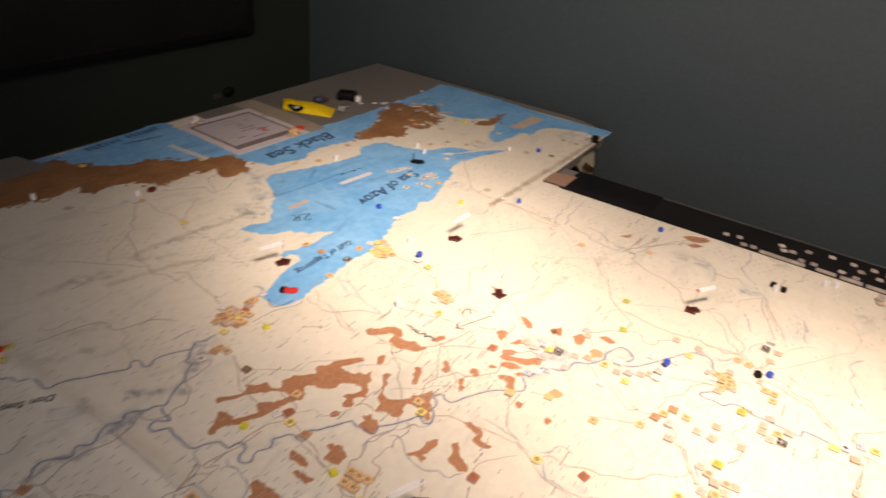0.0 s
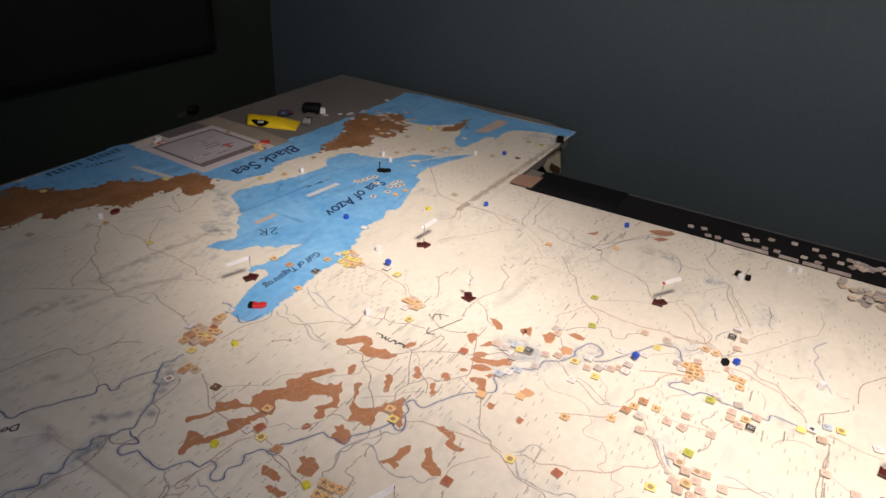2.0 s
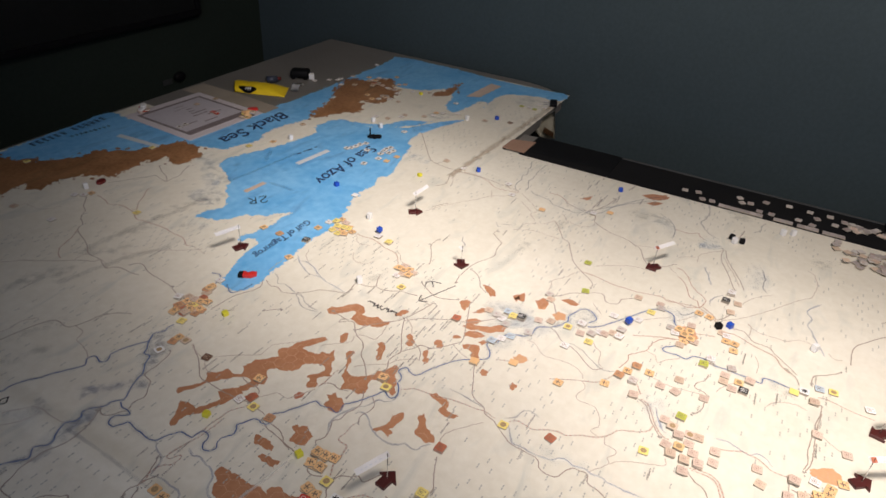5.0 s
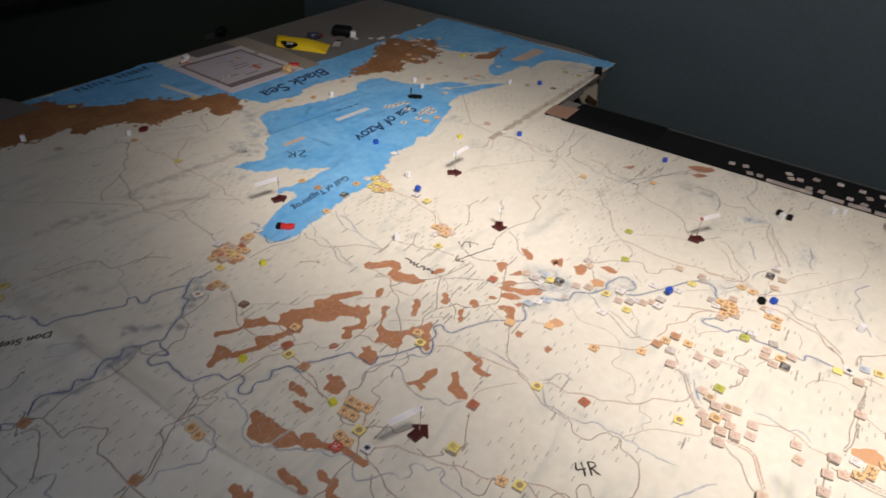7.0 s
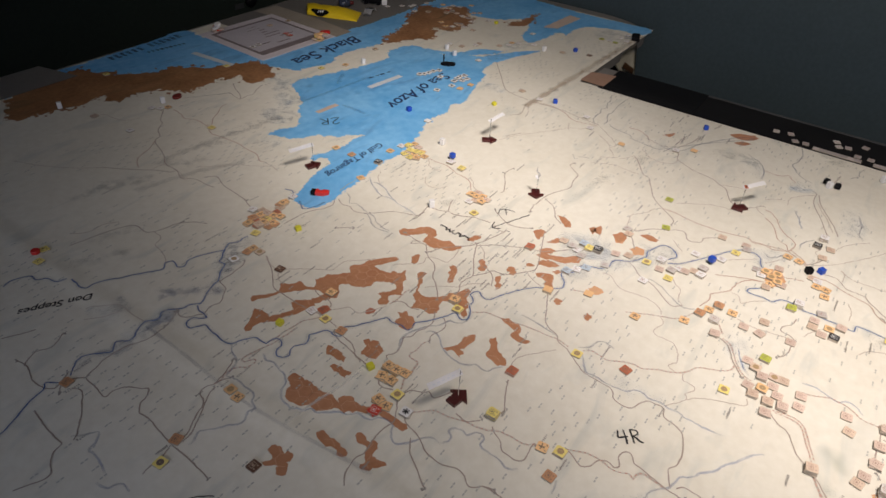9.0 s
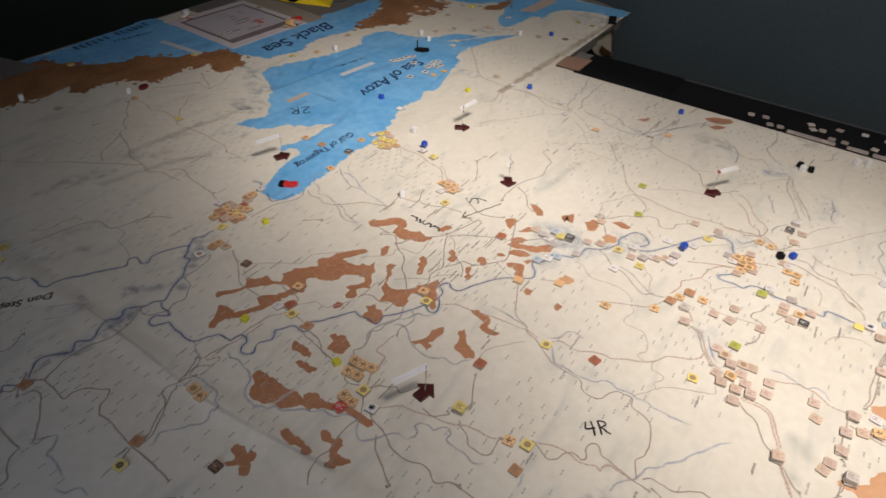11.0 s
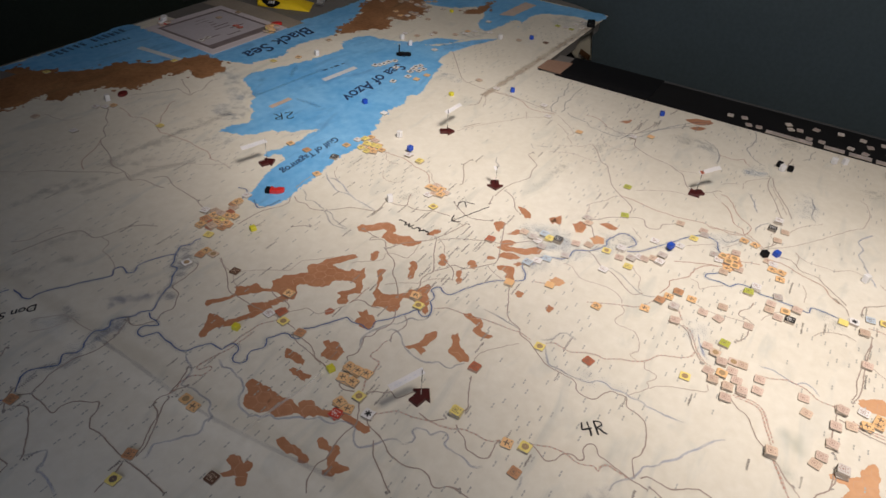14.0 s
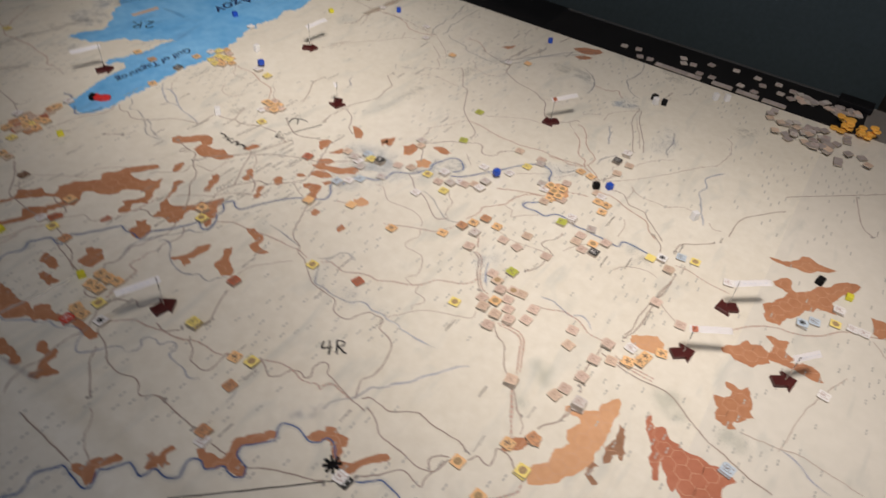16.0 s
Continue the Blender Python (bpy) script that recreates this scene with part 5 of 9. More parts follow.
river([(-86.3, -17.9), (-85.4, -17.9), (-84.7, -17.3), (-84.4, -16.8), (-83.5, -17), (-83.2, -17.5), (-83.7, -18.3), (-83.7, -19.3), (-82.6, -20), (-81.2, -20.6), (-80.2, -21.2), (-79.3, -21.7), (-77.9, -22.8), (-76.8, -24), (-76, -25.3), (-75.2, -26.3), (-74.2, -26.3), (-73.1, -25.6), (-72.3, -24.9), (-71.3, -25), (-70.9, -26), (-69.6, -26), (-68, -26.9), (-67.4, -28.9), (-66, -29.7), (-64.3, -29.8), (-62.7, -31.9), (-60.4, -33.3), (-58.8, -33.1), (-57.2, -33.6), (-55.9, -34.1), (-55.4, -35.1), (-55.8, -36.2), (-57, -37.1), (-57.9, -36.9), (-58.7, -36.3)])
river([(-59.7, -36.6), (-58.6, -38.1), (-56.5, -39.6), (-54.6, -40.8), (-52.7, -42), (-50.7, -43.2), (-49.2, -44.4), (-48.4, -45.5), (-48.6, -47.1), (-49.5, -47.9), (-51.2, -48.4), (-51.8, -49.5)])
river([(-55.9, -50.4), (-57.3, -49.1), (-58, -48.3), (-58.8, -48.2), (-59, -49.1), (-58.8, -50.4), (-59, -51.7), (-57.7, -52.6), (-57.5, -54.1), (-58.1, -55.4), (-58.1, -57.4), (-58.2, -58.9), (-58.2, -60.4), (-58.4, -61.6), (-58.3, -62.4), (-57.1, -62.5), (-56.9, -63.9), (-57.1, -65.4), (-57.2, -66.5)])
river([(-115.5, 28.2), (-115.6, 26.9), (-115.8, 25.8), (-115.4, 24.9), (-114.6, 25), (-113.6, 24.7), (-112.4, 24.1), (-111.4, 23.3), (-110.2, 22.7), (-108.8, 21.8), (-107.7, 21), (-106.6, 20.5), (-105.6, 21.3), (-104.7, 20.9), (-104.9, 19.9), (-105.1, 19.3), (-104.5, 18.7), (-103.9, 18.9), (-103.3, 19.3), (-102, 19.2), (-100.6, 18.5), (-99.6, 18), (-98.6, 17.3)])
river([(-123.9, -32.3), (-123.1, -32.6), (-122.4, -33.2), (-121.6, -33.1), (-120.9, -32.7), (-120.1, -32.8), (-119.4, -33.4), (-118.6, -34), (-118.7, -34.8), (-118.8, -35.9), (-118.9, -37), (-118.5, -37.5), (-117.7, -37.1), (-117, -36.8), (-116.5, -37.3), (-115.7, -37.8), (-115, -38.3), (-115.1, -39.1), (-115.3, -40.1), (-114.8, -40.4), (-114.2, -40.5), (-114, -40.9), (-114.1, -41.9), (-113.8, -42.6), (-113.3, -42.9), (-112.5, -42.5), (-111.8, -42.3), (-111.3, -42.6), (-111.2, -43.3), (-111.5, -44.1), (-111, -44.7), (-110.3, -45.2), (-110.5, -46.1), (-110.4, -47), (-109.9, -47.4), (-109.2, -47)])
river([(-109.2, -47), (-109, -46), (-108.7, -45.3), (-107.8, -45.1), (-107.1, -45.8), (-106.3, -46.5), (-105.5, -47), (-104.7, -46.5), (-104, -46.3), (-103.6, -46.8), (-103.4, -47.8), (-103.6, -48.8), (-103.7, -49.8), (-103.3, -50.5), (-102.5, -50.9), (-102.6, -51.7), (-103.4, -52.6), (-104.3, -53.8), (-104.5, -55.4), (-104.1, -56.4), (-103.4, -57.1), (-102.9, -57.6), (-102.9, -58.7), (-103.3, -60.1)])
river([(-82.9, 19.8), (-80.7, 21), (-80.9, 22.7)])
river([(-82.1, 18.2), (-83.2, 16.1), (-81.8, 15.1), (-79.6, 14.8)])
river([(-121.9, 33.6), (-120.3, 33.9), (-118.5, 32.9), (-118.5, 31.6), (-117.4, 30.8), (-117.1, 29.3), (-115.9, 28.7)])
river([(-126.7, 12.1), (-127.7, 13.4), (-128.4, 12.7), (-130.3, 12.2), (-132.8, 11), (-134.3, 10.5), (-136, 10.5)])
stream([(-110.8, 1.7), (-111.7, 0.4), (-112.3, -1.1), (-113.3, -1.5), (-114.6, -1.9), (-114.4, -2.5), (-114.3, -3.8), (-114.5, -4.9), (-114.4, -5.7), (-114.6, -6.5), (-115.5, -7.2), (-115.8, -8.1), (-116.3, -8.1), (-116.8, -7.9), (-117.7, -8.5), (-118.6, -8.3), (-119.4, -7.5), (-120.4, -6.9), (-121.2, -6.2), (-121.8, -5.7), (-122.5, -6.1), (-123, -6.3), (-123.5, -6.2)])
stream([(-109.4, -2.5), (-110, -3.7), (-109.8, -4.7), (-110.2, -6), (-110.4, -7.2), (-111.1, -8.1), (-112.2, -8.6), (-113.1, -9.3), (-113.4, -10.3), (-113.5, -11.5), (-113.1, -11.8), (-112.9, -12.7), (-112.2, -13.1), (-112.2, -14.1), (-111.5, -15.1), (-110.7, -15.8), (-110.4, -17), (-109.5, -17.8), (-109.6, -18.7), (-109.3, -19.7), (-108.5, -20.2), (-108.3, -21.2), (-108.6, -22.1), (-109.2, -22.4), (-109.8, -22.9), (-110.2, -23.8), (-109.6, -24.5), (-108.6, -25.2), (-107.7, -25.7), (-107.2, -26.4), (-107.4, -27.5)])
stream([(-107.4, -27.5), (-106.8, -28), (-105.9, -28.1), (-105.3, -27.3), (-104.7, -27.6), (-104.4, -28.6), (-104.6, -29.4), (-103.7, -30), (-103.5, -30.7), (-104, -31.2), (-104.8, -31.2), (-105.1, -32.1), (-105.1, -33.3), (-105.5, -34.6), (-105.5, -35.4), (-105, -36)])
stream([(-94.2, -16.2), (-93.6, -16.8), (-93.8, -18.1), (-94.9, -19.1), (-95.7, -20.5), (-96, -21.7), (-96, -23), (-95.6, -23.9), (-95, -24.5), (-95.3, -25.6), (-95, -26.3), (-94.1, -26.6), (-93.4, -27.4)])
stream([(-85.2, -34.4), (-86.7, -35.2), (-87.8, -36.1), (-87.7, -37.2), (-88, -38.8), (-87.8, -40.2), (-87.7, -41.3), (-86.9, -42), (-86.7, -43), (-87.1, -44), (-86.8, -45.2), (-87.1, -46.3), (-87, -47.5), (-87.3, -48.4), (-87.3, -49.8), (-87.4, -50.8), (-87.2, -52.7)])
stream([(-100.3, -48.3), (-99.2, -48.5), (-98.1, -49.3), (-97.3, -49.9), (-96.5, -50.3), (-95.5, -50.5), (-94.7, -51.5), (-93.7, -52.1), (-92.8, -53.1), (-91.2, -53.9), (-90.1, -54.8), (-89, -55.4), (-88, -56.1), (-86.9, -57.2)])
stream([(-105.6, -40.3), (-104.6, -40.2), (-103.7, -40)])
stream([(-83.6, -24.6), (-83.7, -26.8), (-84, -28.7), (-84.3, -30.4)])
stream([(-84.5, -33.4), (-83.5, -34.5), (-82.1, -35), (-81.5, -35.9), (-81.9, -37.3)])
stream([(-130.2, 4.4), (-129.9, 4.1), (-129.2, 3.4), (-128.1, 2.6), (-129.1, 1.7), (-129.8, 1.5), (-130.1, 1.2), (-130, 0.4), (-130.2, -0.6), (-130.4, -1.4), (-130.8, -2.4)])
stream([(-73, -58.4), (-72.7, -59.7), (-72.9, -61), (-73.5, -62.5), (-72.7, -63.6), (-73, -64.7), (-74, -65.6)])
stream([(-71.5, -50.3), (-73.4, -51), (-75, -51.9), (-75.5, -52.7)])
stream([(-87.4, -18.6), (-88.8, -19.3), (-89.8, -19.1), (-90.4, -18.5), (-90.5, -17.6), (-91.4, -17.2), (-92.4, -16.6), (-93.5, -15.6), (-94.9, -14.9), (-96.1, -14.5), (-97.4, -14.6), (-98.7, -15.3)])
stream([(-76.6, -87.6), (-77.2, -89.4), (-78.5, -91.2), (-78.9, -92.9)])
stream([(-131.9, -2.7), (-131.6, -4.1), (-130.5, -4.7), (-130.5, -6.2)])
stream([(-37.6, -10.2), (-39.1, -11.1), (-38.7, -11.6)])
stream([(-37.8, -11.4), (-36.9, -13.3)])
road([(-113.7, 10.6), (-115.4, 10.4), (-116.5, 10.5), (-117.9, 11), (-119.1, 11.4), (-120.4, 11.5), (-121.8, 11.5), (-123.1, 11), (-124.5, 10.6), (-124.7, 8.5), (-124.9, 7.2), (-124.9, 6.3), (-123.8, 6.4), (-122.8, 5.9), (-122.1, 4.9), (-121.7, 4.1), (-121.3, 3.5), (-122.2, 2.7), (-122.9, 2.6), (-123.4, 2.2), (-124, 1.4), (-123.9, 0), (-124.1, -1.6), (-124.4, -3.8), (-124.6, -5.7), (-124.6, -7.4), (-124.8, -9.4), (-125, -11.1)])
road([(-124.5, 10.6), (-125, 11.1), (-125.6, 11.7)])
road([(-113.7, 10.6), (-112.3, 11.1), (-111, 11.8)])
road([(-110.7, 12), (-111.3, 10.8), (-110.9, 9.8), (-109.9, 9.2), (-109.1, 8.7), (-107.7, 9.2), (-106.4, 8.8), (-105.1, 9.7), (-104, 10.5), (-103.8, 11.8), (-103.4, 12.5)])
road([(-126.4, 10.3), (-126, 9.7), (-126.1, 8.8), (-126.9, 7.7), (-127.7, 6.3), (-128.7, 5.3), (-129.6, 4.2), (-130.3, 3.8)])
road([(-125, -5), (-126.2, -5.3), (-127.5, -5.3), (-128.6, -5.5)])
road([(-123.8, -5.1), (-122.6, -5), (-121.4, -4.3), (-120.3, -3.7), (-119.3, -3.3), (-118.6, -2.6), (-118.1, -1.5), (-117.2, -1.3), (-116.3, -1.8), (-115.2, -2.1), (-114.4, -2.5)])
road([(-123.7, -5.5), (-122.4, -5.3), (-120.9, -4.5), (-119, -3.3), (-117.5, -2.4), (-116.6, -2.2)])
road([(-116.3, -1.8), (-114.6, -1.4), (-113, -0.9), (-112.3, -0.4)])
road([(-101.5, -7), (-102.1, -8.2), (-102.4, -9.9), (-102.9, -11.7), (-103.1, -13.2), (-103.3, -13.9)])
road([(-101.3, -8.3), (-101.5, -9.6), (-102.1, -10.8), (-103, -11.9), (-103.2, -12.8)])
road([(-101, -15.2), (-100.5, -14.9), (-99.5, -15.4), (-98.2, -15.2), (-96.8, -14.6), (-95.9, -15.2), (-94.8, -15.3), (-93.6, -15.8), (-92.3, -15.9), (-91.3, -15.5), (-90.4, -15)])
road([(-95.2, -17.6), (-94.2, -17.2), (-92.7, -17.7), (-91.5, -17.5), (-90.6, -16.6)])
road([(-103.9, -16.4), (-104.7, -17), (-104.8, -18), (-104.4, -18.9)])
road([(-104.1, -20.2), (-103.2, -20.7), (-102.6, -21.9), (-102.1, -22.4), (-102.5, -23.2), (-102.3, -23.6), (-101.3, -24.2), (-100.4, -24.7)])
road([(-104.6, -19.8), (-105.6, -20.4), (-106.9, -21.2), (-107.9, -21.8), (-108.9, -21.6), (-110.1, -21.4), (-111.4, -21.5), (-113, -21.8), (-114.2, -21.5), (-115.1, -21.6), (-116.1, -21.8), (-117.4, -22.7)])
road([(-106.7, -22.2), (-107.4, -23.2), (-107.8, -24.6), (-108.3, -25.7), (-109, -26.8), (-109.3, -27.9), (-109.4, -29.1), (-109.2, -30), (-108.8, -30.8), (-109.1, -31.9), (-109.7, -32.7), (-109.7, -33.4), (-108.9, -34.3), (-108.7, -35.5)])
road([(-108.6, -24.6), (-110.1, -25.6), (-110.9, -26.7), (-111.7, -27.9), (-112.8, -29.5)])
road([(-102.8, -26.7), (-103, -27.4), (-103, -28.4), (-102, -29.5)])
road([(-100.9, -30.2), (-100.3, -30.4), (-99.3, -30.9), (-97.9, -30.3), (-96.4, -29.6), (-94.8, -28.9)])
road([(-101.9, -31), (-102.5, -31.7), (-103.1, -32.8), (-104, -33.5), (-104.2, -34.4), (-104.2, -35.3), (-103.7, -36), (-102.9, -36), (-101.7, -35.9), (-101, -36)])
road([(-99.8, -39.1), (-99.8, -39.7), (-100.4, -40.7), (-100.6, -41.4), (-100, -42.1), (-99, -42.5), (-98.5, -43.1), (-98.4, -43.7), (-98.6, -44.3), (-98.1, -44.7), (-97.2, -44.2), (-96.3, -44.3), (-95.9, -44.7), (-96, -45.3), (-96.8, -45.8), (-97, -46.7), (-97.3, -47.8), (-97.5, -48.7), (-97.8, -49.7), (-97.9, -50.7), (-98, -51.7)])
road([(-97.4, -50), (-96.2, -49.5), (-95.2, -49.2), (-94.2, -49.7), (-92.6, -49.8), (-91.1, -49.4), (-89.7, -48.8), (-89.2, -48.1), (-88.9, -47), (-88.6, -46.2), (-87.4, -45.8), (-87.4, -44.7), (-87.5, -44), (-88.4, -43.3), (-89.7, -42.8), (-90, -42), (-89.9, -41.1), (-89.6, -40.4), (-88.5, -39.7), (-88.3, -38.9), (-88.2, -37.4), (-88, -35.8), (-87.3, -34.7), (-86.5, -33.5), (-85.7, -32.4), (-85.2, -30.9), (-84.1, -30.1), (-83.5, -28.5), (-82.4, -27.6), (-80.2, -26.6), (-78.1, -25.6), (-76.8, -25)])
road([(-71.3, -47.9), (-72, -49.1), (-73.3, -49.8), (-74.7, -50.5), (-75.8, -51.3), (-76.7, -52.2)])
road([(-80.3, -56.3), (-81.5, -57.4), (-82, -58.5), (-83.3, -59.4), (-84.5, -60), (-85.2, -60.6), (-85.5, -61.1)])
road([(-86.7, -62.5), (-87.8, -63.3), (-88.7, -64.1), (-89.3, -64.8)])
road([(-58.6, -70.4), (-60.7, -70.3), (-62.8, -69.9), (-64, -69.9)])
road([(-65.9, -69.6), (-68.3, -69.3), (-70.9, -69.4), (-72.3, -69)])
road([(-75.6, -67.6), (-77, -67.7)])
road([(-78, -67.5), (-80.3, -67.5)])
road([(-81.8, -67.9), (-82.7, -68.4)])
road([(-84.3, -68.6), (-85.8, -68.5), (-87, -68.1)])
road([(-95.6, 11.5), (-96.7, 9.8), (-97.7, 8.1), (-98.9, 6.8), (-100, 5.3), (-100.2, 3.7), (-100.3, 1.6), (-100.3, 0.1), (-100.2, -1.8), (-100, -3.6), (-100.3, -5.3), (-100.6, -6.6)])
road([(-98.2, 13), (-99.3, 12.5), (-100.7, 12.3), (-101.6, 12.2), (-102.8, 12.3), (-103.7, 12.1)])
road([(-96.8, 0.8), (-97.3, -0.4), (-97.3, -1.9), (-97.6, -2.9), (-98.2, -3.3)])
road([(-92.8, -9.2), (-91.8, -9.6), (-91.4, -10.6), (-91.7, -11.8), (-91.3, -13.1)])
road([(-78.3, -0.8), (-78.7, -2.7), (-78.8, -3.8)])
road([(-80.4, -6.4), (-78.9, -5.2), (-79.1, -4.1), (-80, -3.2), (-79.3, -3), (-78.8, -3.8)])
road([(-80.4, -6.4), (-81.2, -7.5), (-81.8, -8.7), (-82.8, -9.6), (-84.3, -10.3), (-85.7, -11.9), (-87, -13), (-87.9, -13.7)])
road([(-80.4, -6.4), (-78.1, -7.5), (-76.1, -9.2), (-74.6, -10.7), (-73.5, -11.1), (-72.2, -11.7), (-69.9, -12.4), (-67.6, -13)])
road([(-73.6, -11.1), (-76.1, -12.2), (-78.4, -13.5), (-80.6, -14.8), (-81.9, -14.5), (-83.2, -14.4), (-84.5, -15), (-85.5, -15.2)])
road([(-77.9, -15.3), (-78.5, -16.6), (-79.5, -17.5), (-80.9, -18.1)])
road([(-74.1, -11.4), (-72.1, -13.7), (-70.9, -15.9), (-69.7, -18.2), (-69.2, -19.9), (-67.4, -21.9), (-65.5, -23.8)])
road([(-77.8, -18.1), (-76.6, -19.3), (-74.9, -20.6), (-73.6, -21.3), (-71.6, -20.8), (-69.7, -20), (-66.9, -19), (-64.1, -17.8)])
road([(-80.6, -14.9), (-79, -16), (-77.8, -16.6), (-77.8, -18.1)])
road([(-60.7, -55.4), (-62.3, -55.1), (-63.5, -54.2), (-64.6, -54.2), (-64.8, -55.3), (-65.4, -56)])
road([(-66.3, -55.9), (-67.9, -55.9), (-69.4, -55.5), (-70.1, -54.9)])
road([(-53, -65.3), (-54.2, -66.6), (-55.8, -67.3)])
road([(-54.7, -68.8), (-52.5, -69), (-51.1, -70.7), (-49.2, -72.7)])
road([(-111.4, 35.3), (-109.6, 34.9), (-107.3, 34.5), (-104.7, 33.8), (-103.1, 33), (-102.5, 31.9), (-102.7, 29.9), (-101.9, 29), (-100.4, 28.4), (-98.4, 28), (-96.6, 26.5), (-95.6, 24.6)])
road([(-97.1, -50.6), (-96.5, -51.2), (-96.5, -52.3), (-96.5, -53.8), (-95.1, -55.9), (-95.1, -56.9), (-95.3, -58.4), (-95.3, -60.4), (-95.3, -61.4), (-95.8, -62.4)])
road([(-97.6, -51.7), (-98.2, -53.3), (-99.2, -54.5), (-99.4, -56), (-99.5, -57.4), (-99.8, -58.9), (-99.7, -60.2), (-99.2, -61.1), (-98, -61.3), (-97.2, -61.7)])
road([(-99.4, -60.6), (-98.6, -60), (-97.8, -60.4), (-97.2, -61.4)])
road([(-104, -55.6), (-102.6, -57.1), (-101.1, -58.3), (-100.9, -59.1), (-101.2, -60.3), (-101.2, -60.9), (-100.2, -60.8), (-98.8, -61.2), (-97.8, -61.4)])
road([(-96.4, -63), (-95.5, -63.5), (-95.8, -64.3), (-95.7, -64.9), (-94.8, -64.9), (-93.7, -64.6), (-93.7, -65.9), (-94.5, -67), (-94.9, -67.9)])
road([(-89.4, -66.7), (-88.5, -67.1), (-87.5, -67.9), (-86.2, -68.2), (-85.1, -68.2)])
road([(-109, -34.2), (-108.9, -35.4), (-109.1, -37.7), (-109.2, -40.2)])
road([(-109.4, -42.6), (-109.4, -44.5)])
road([(-117.7, -25.9), (-117.8, -27.8), (-117.9, -30.2), (-118, -32.5), (-118.1, -34)])
road([(-109.2, -47), (-108.2, -48.5), (-107.4, -50.4), (-106.7, -52.2), (-106, -53.6)])
road([(-76.4, -68), (-76.9, -69.9), (-77.2, -72), (-77.1, -73.9), (-77, -75.8), (-77.7, -77.3), (-78.7, -78.6), (-79.5, -80), (-80.4, -81.5), (-80.6, -82.7), (-81.3, -84.3), (-81.9, -86.1), (-82.2, -88.1)])
road([(-60.3, -70.5), (-65, -70), (-70.2, -69.9), (-72.8, -69.2)])
road([(-46.6, -73.8), (-41.8, -74.1), (-38.3, -76.4), (-35.3, -78.9)])
road([(-31.7, -78.1), (-27.9, -82.3), (-20.4, -90.7)])
road([(-24.4, -87), (-31.4, -88.8), (-33.1, -90.5)])
road([(-125.2, 13), (-127.6, 11.9), (-128.4, 14.4), (-127.6, 17.5), (-127.9, 19.4)])
road([(-126.7, 12.1), (-127.6, 10.8)])
road([(-131.3, 4.2), (-132.4, 3.9), (-133.3, 2.9), (-133.8, 1.8), (-134.8, 1.7), (-135.9, 2.3), (-137.2, 2.9)])
road([(-130.6, 10.6), (-131.1, 7.5), (-131.2, 4.3)])
road([(-127.8, 17.8), (-125.8, 18.9), (-124.1, 18.2), (-122, 19.4)])
road([(-127, 24.2), (-123.7, 22.5)])
road([(-87.3, 13.3), (-86.5, 12.4)])
road([(-84.1, 8.4), (-82.9, 7.2), (-82.4, 6.3)])
road([(-63.9, -8.5), (-65, -10.2), (-66, -12.4), (-65.6, -14.2), (-64.7, -16)])
road([(-68.1, -10.7), (-68.5, -12.8)])
road([(-55.4, -13.4), (-56.3, -15.2), (-57.6, -16.3), (-59.4, -17.4), (-60.3, -18.9)])
road([(-58.1, -12.7), (-60.8, -13.3)])
road([(-40.7, -11.9), (-41.9, -11.6), (-43.1, -12.8), (-44.4, -14.3), (-46.7, -14.5), (-49.1, -15.1), (-51, -14.4), (-53.3, -13.4), (-55.1, -13), (-58, -12.9)])
road([(-39.6, 3.6), (-36.1, 1.7)])
road([(-6.2, -22.1), (-3.6, -21.9)])
road([(-3.9, -29.5), (-7.8, -28.7)])
road([(-52.4, -3.6), (-51.1, -3.7), (-49.6, -4)])
road([(-52.4, -3.6), (-57.3, -6.4), (-58.5, -6.3)])
railway([(-116.3, -1.8), (-115.3, -1.8), (-114.3, -1.5), (-113, -1.9), (-112.2, -2.8), (-111, -2.9), (-110.9, -2.4), (-111.8, -1.9), (-111.7, -1.3), (-110.5, -1.4), (-109.1, -1.8), (-108.1, -2.1), (-107.4, -2.3), (-105.8, -2.5), (-104, -2.6)])
railway([(-107.4, -1.8), (-105.7, -1.9), (-104, -2.1), (-102.3, -2.4), (-101.2, -3.2), (-100.2, -3.7)])
railway([(-95.2, -17.6), (-96.2, -17.2), (-97.4, -17.2), (-98.4, -17), (-99, -17.3), (-99.2, -18.6), (-100.1, -18.8), (-101.3, -19), (-102.2, -18.9), (-103.2, -19.3), (-104, -19.6)])
railway([(-106.2, -22.3), (-105.5, -22.9), (-104.6, -23.8), (-104, -24.5), (-103.8, -25.9), (-103.5, -27.2), (-103.1, -28.5), (-103, -29.8), (-102.6, -31), (-102, -32.1), (-101.8, -33.5), (-101.9, -34.6), (-101.6, -35.5), (-101, -36)])
railway([(-99.8, -38.7), (-99.2, -40), (-98.7, -41.2), (-98.6, -42.3), (-98.7, -43.2), (-99, -44), (-98.9, -44.9), (-98.4, -45.9), (-98.8, -46.5), (-98.1, -46.6), (-97.5, -47.2), (-97.6, -48.2), (-97.8, -49.5)])
railway([(-84.7, -34.2), (-84, -35.1), (-84.2, -36.4), (-84.2, -37.5), (-83.3, -39.1), (-82.9, -40.4), (-82.9, -41.5), (-81.9, -43), (-81.3, -44.6), (-80.1, -46.1), (-78.5, -47), (-77.8, -48.3), (-77, -49.8), (-76.1, -50.6), (-75, -50.8)])
railway([(-71.1, -48.1), (-71.6, -49.3), (-72.9, -50), (-74.3, -50.7), (-75.5, -51.5), (-76.3, -52.3), (-76.5, -53.2)])
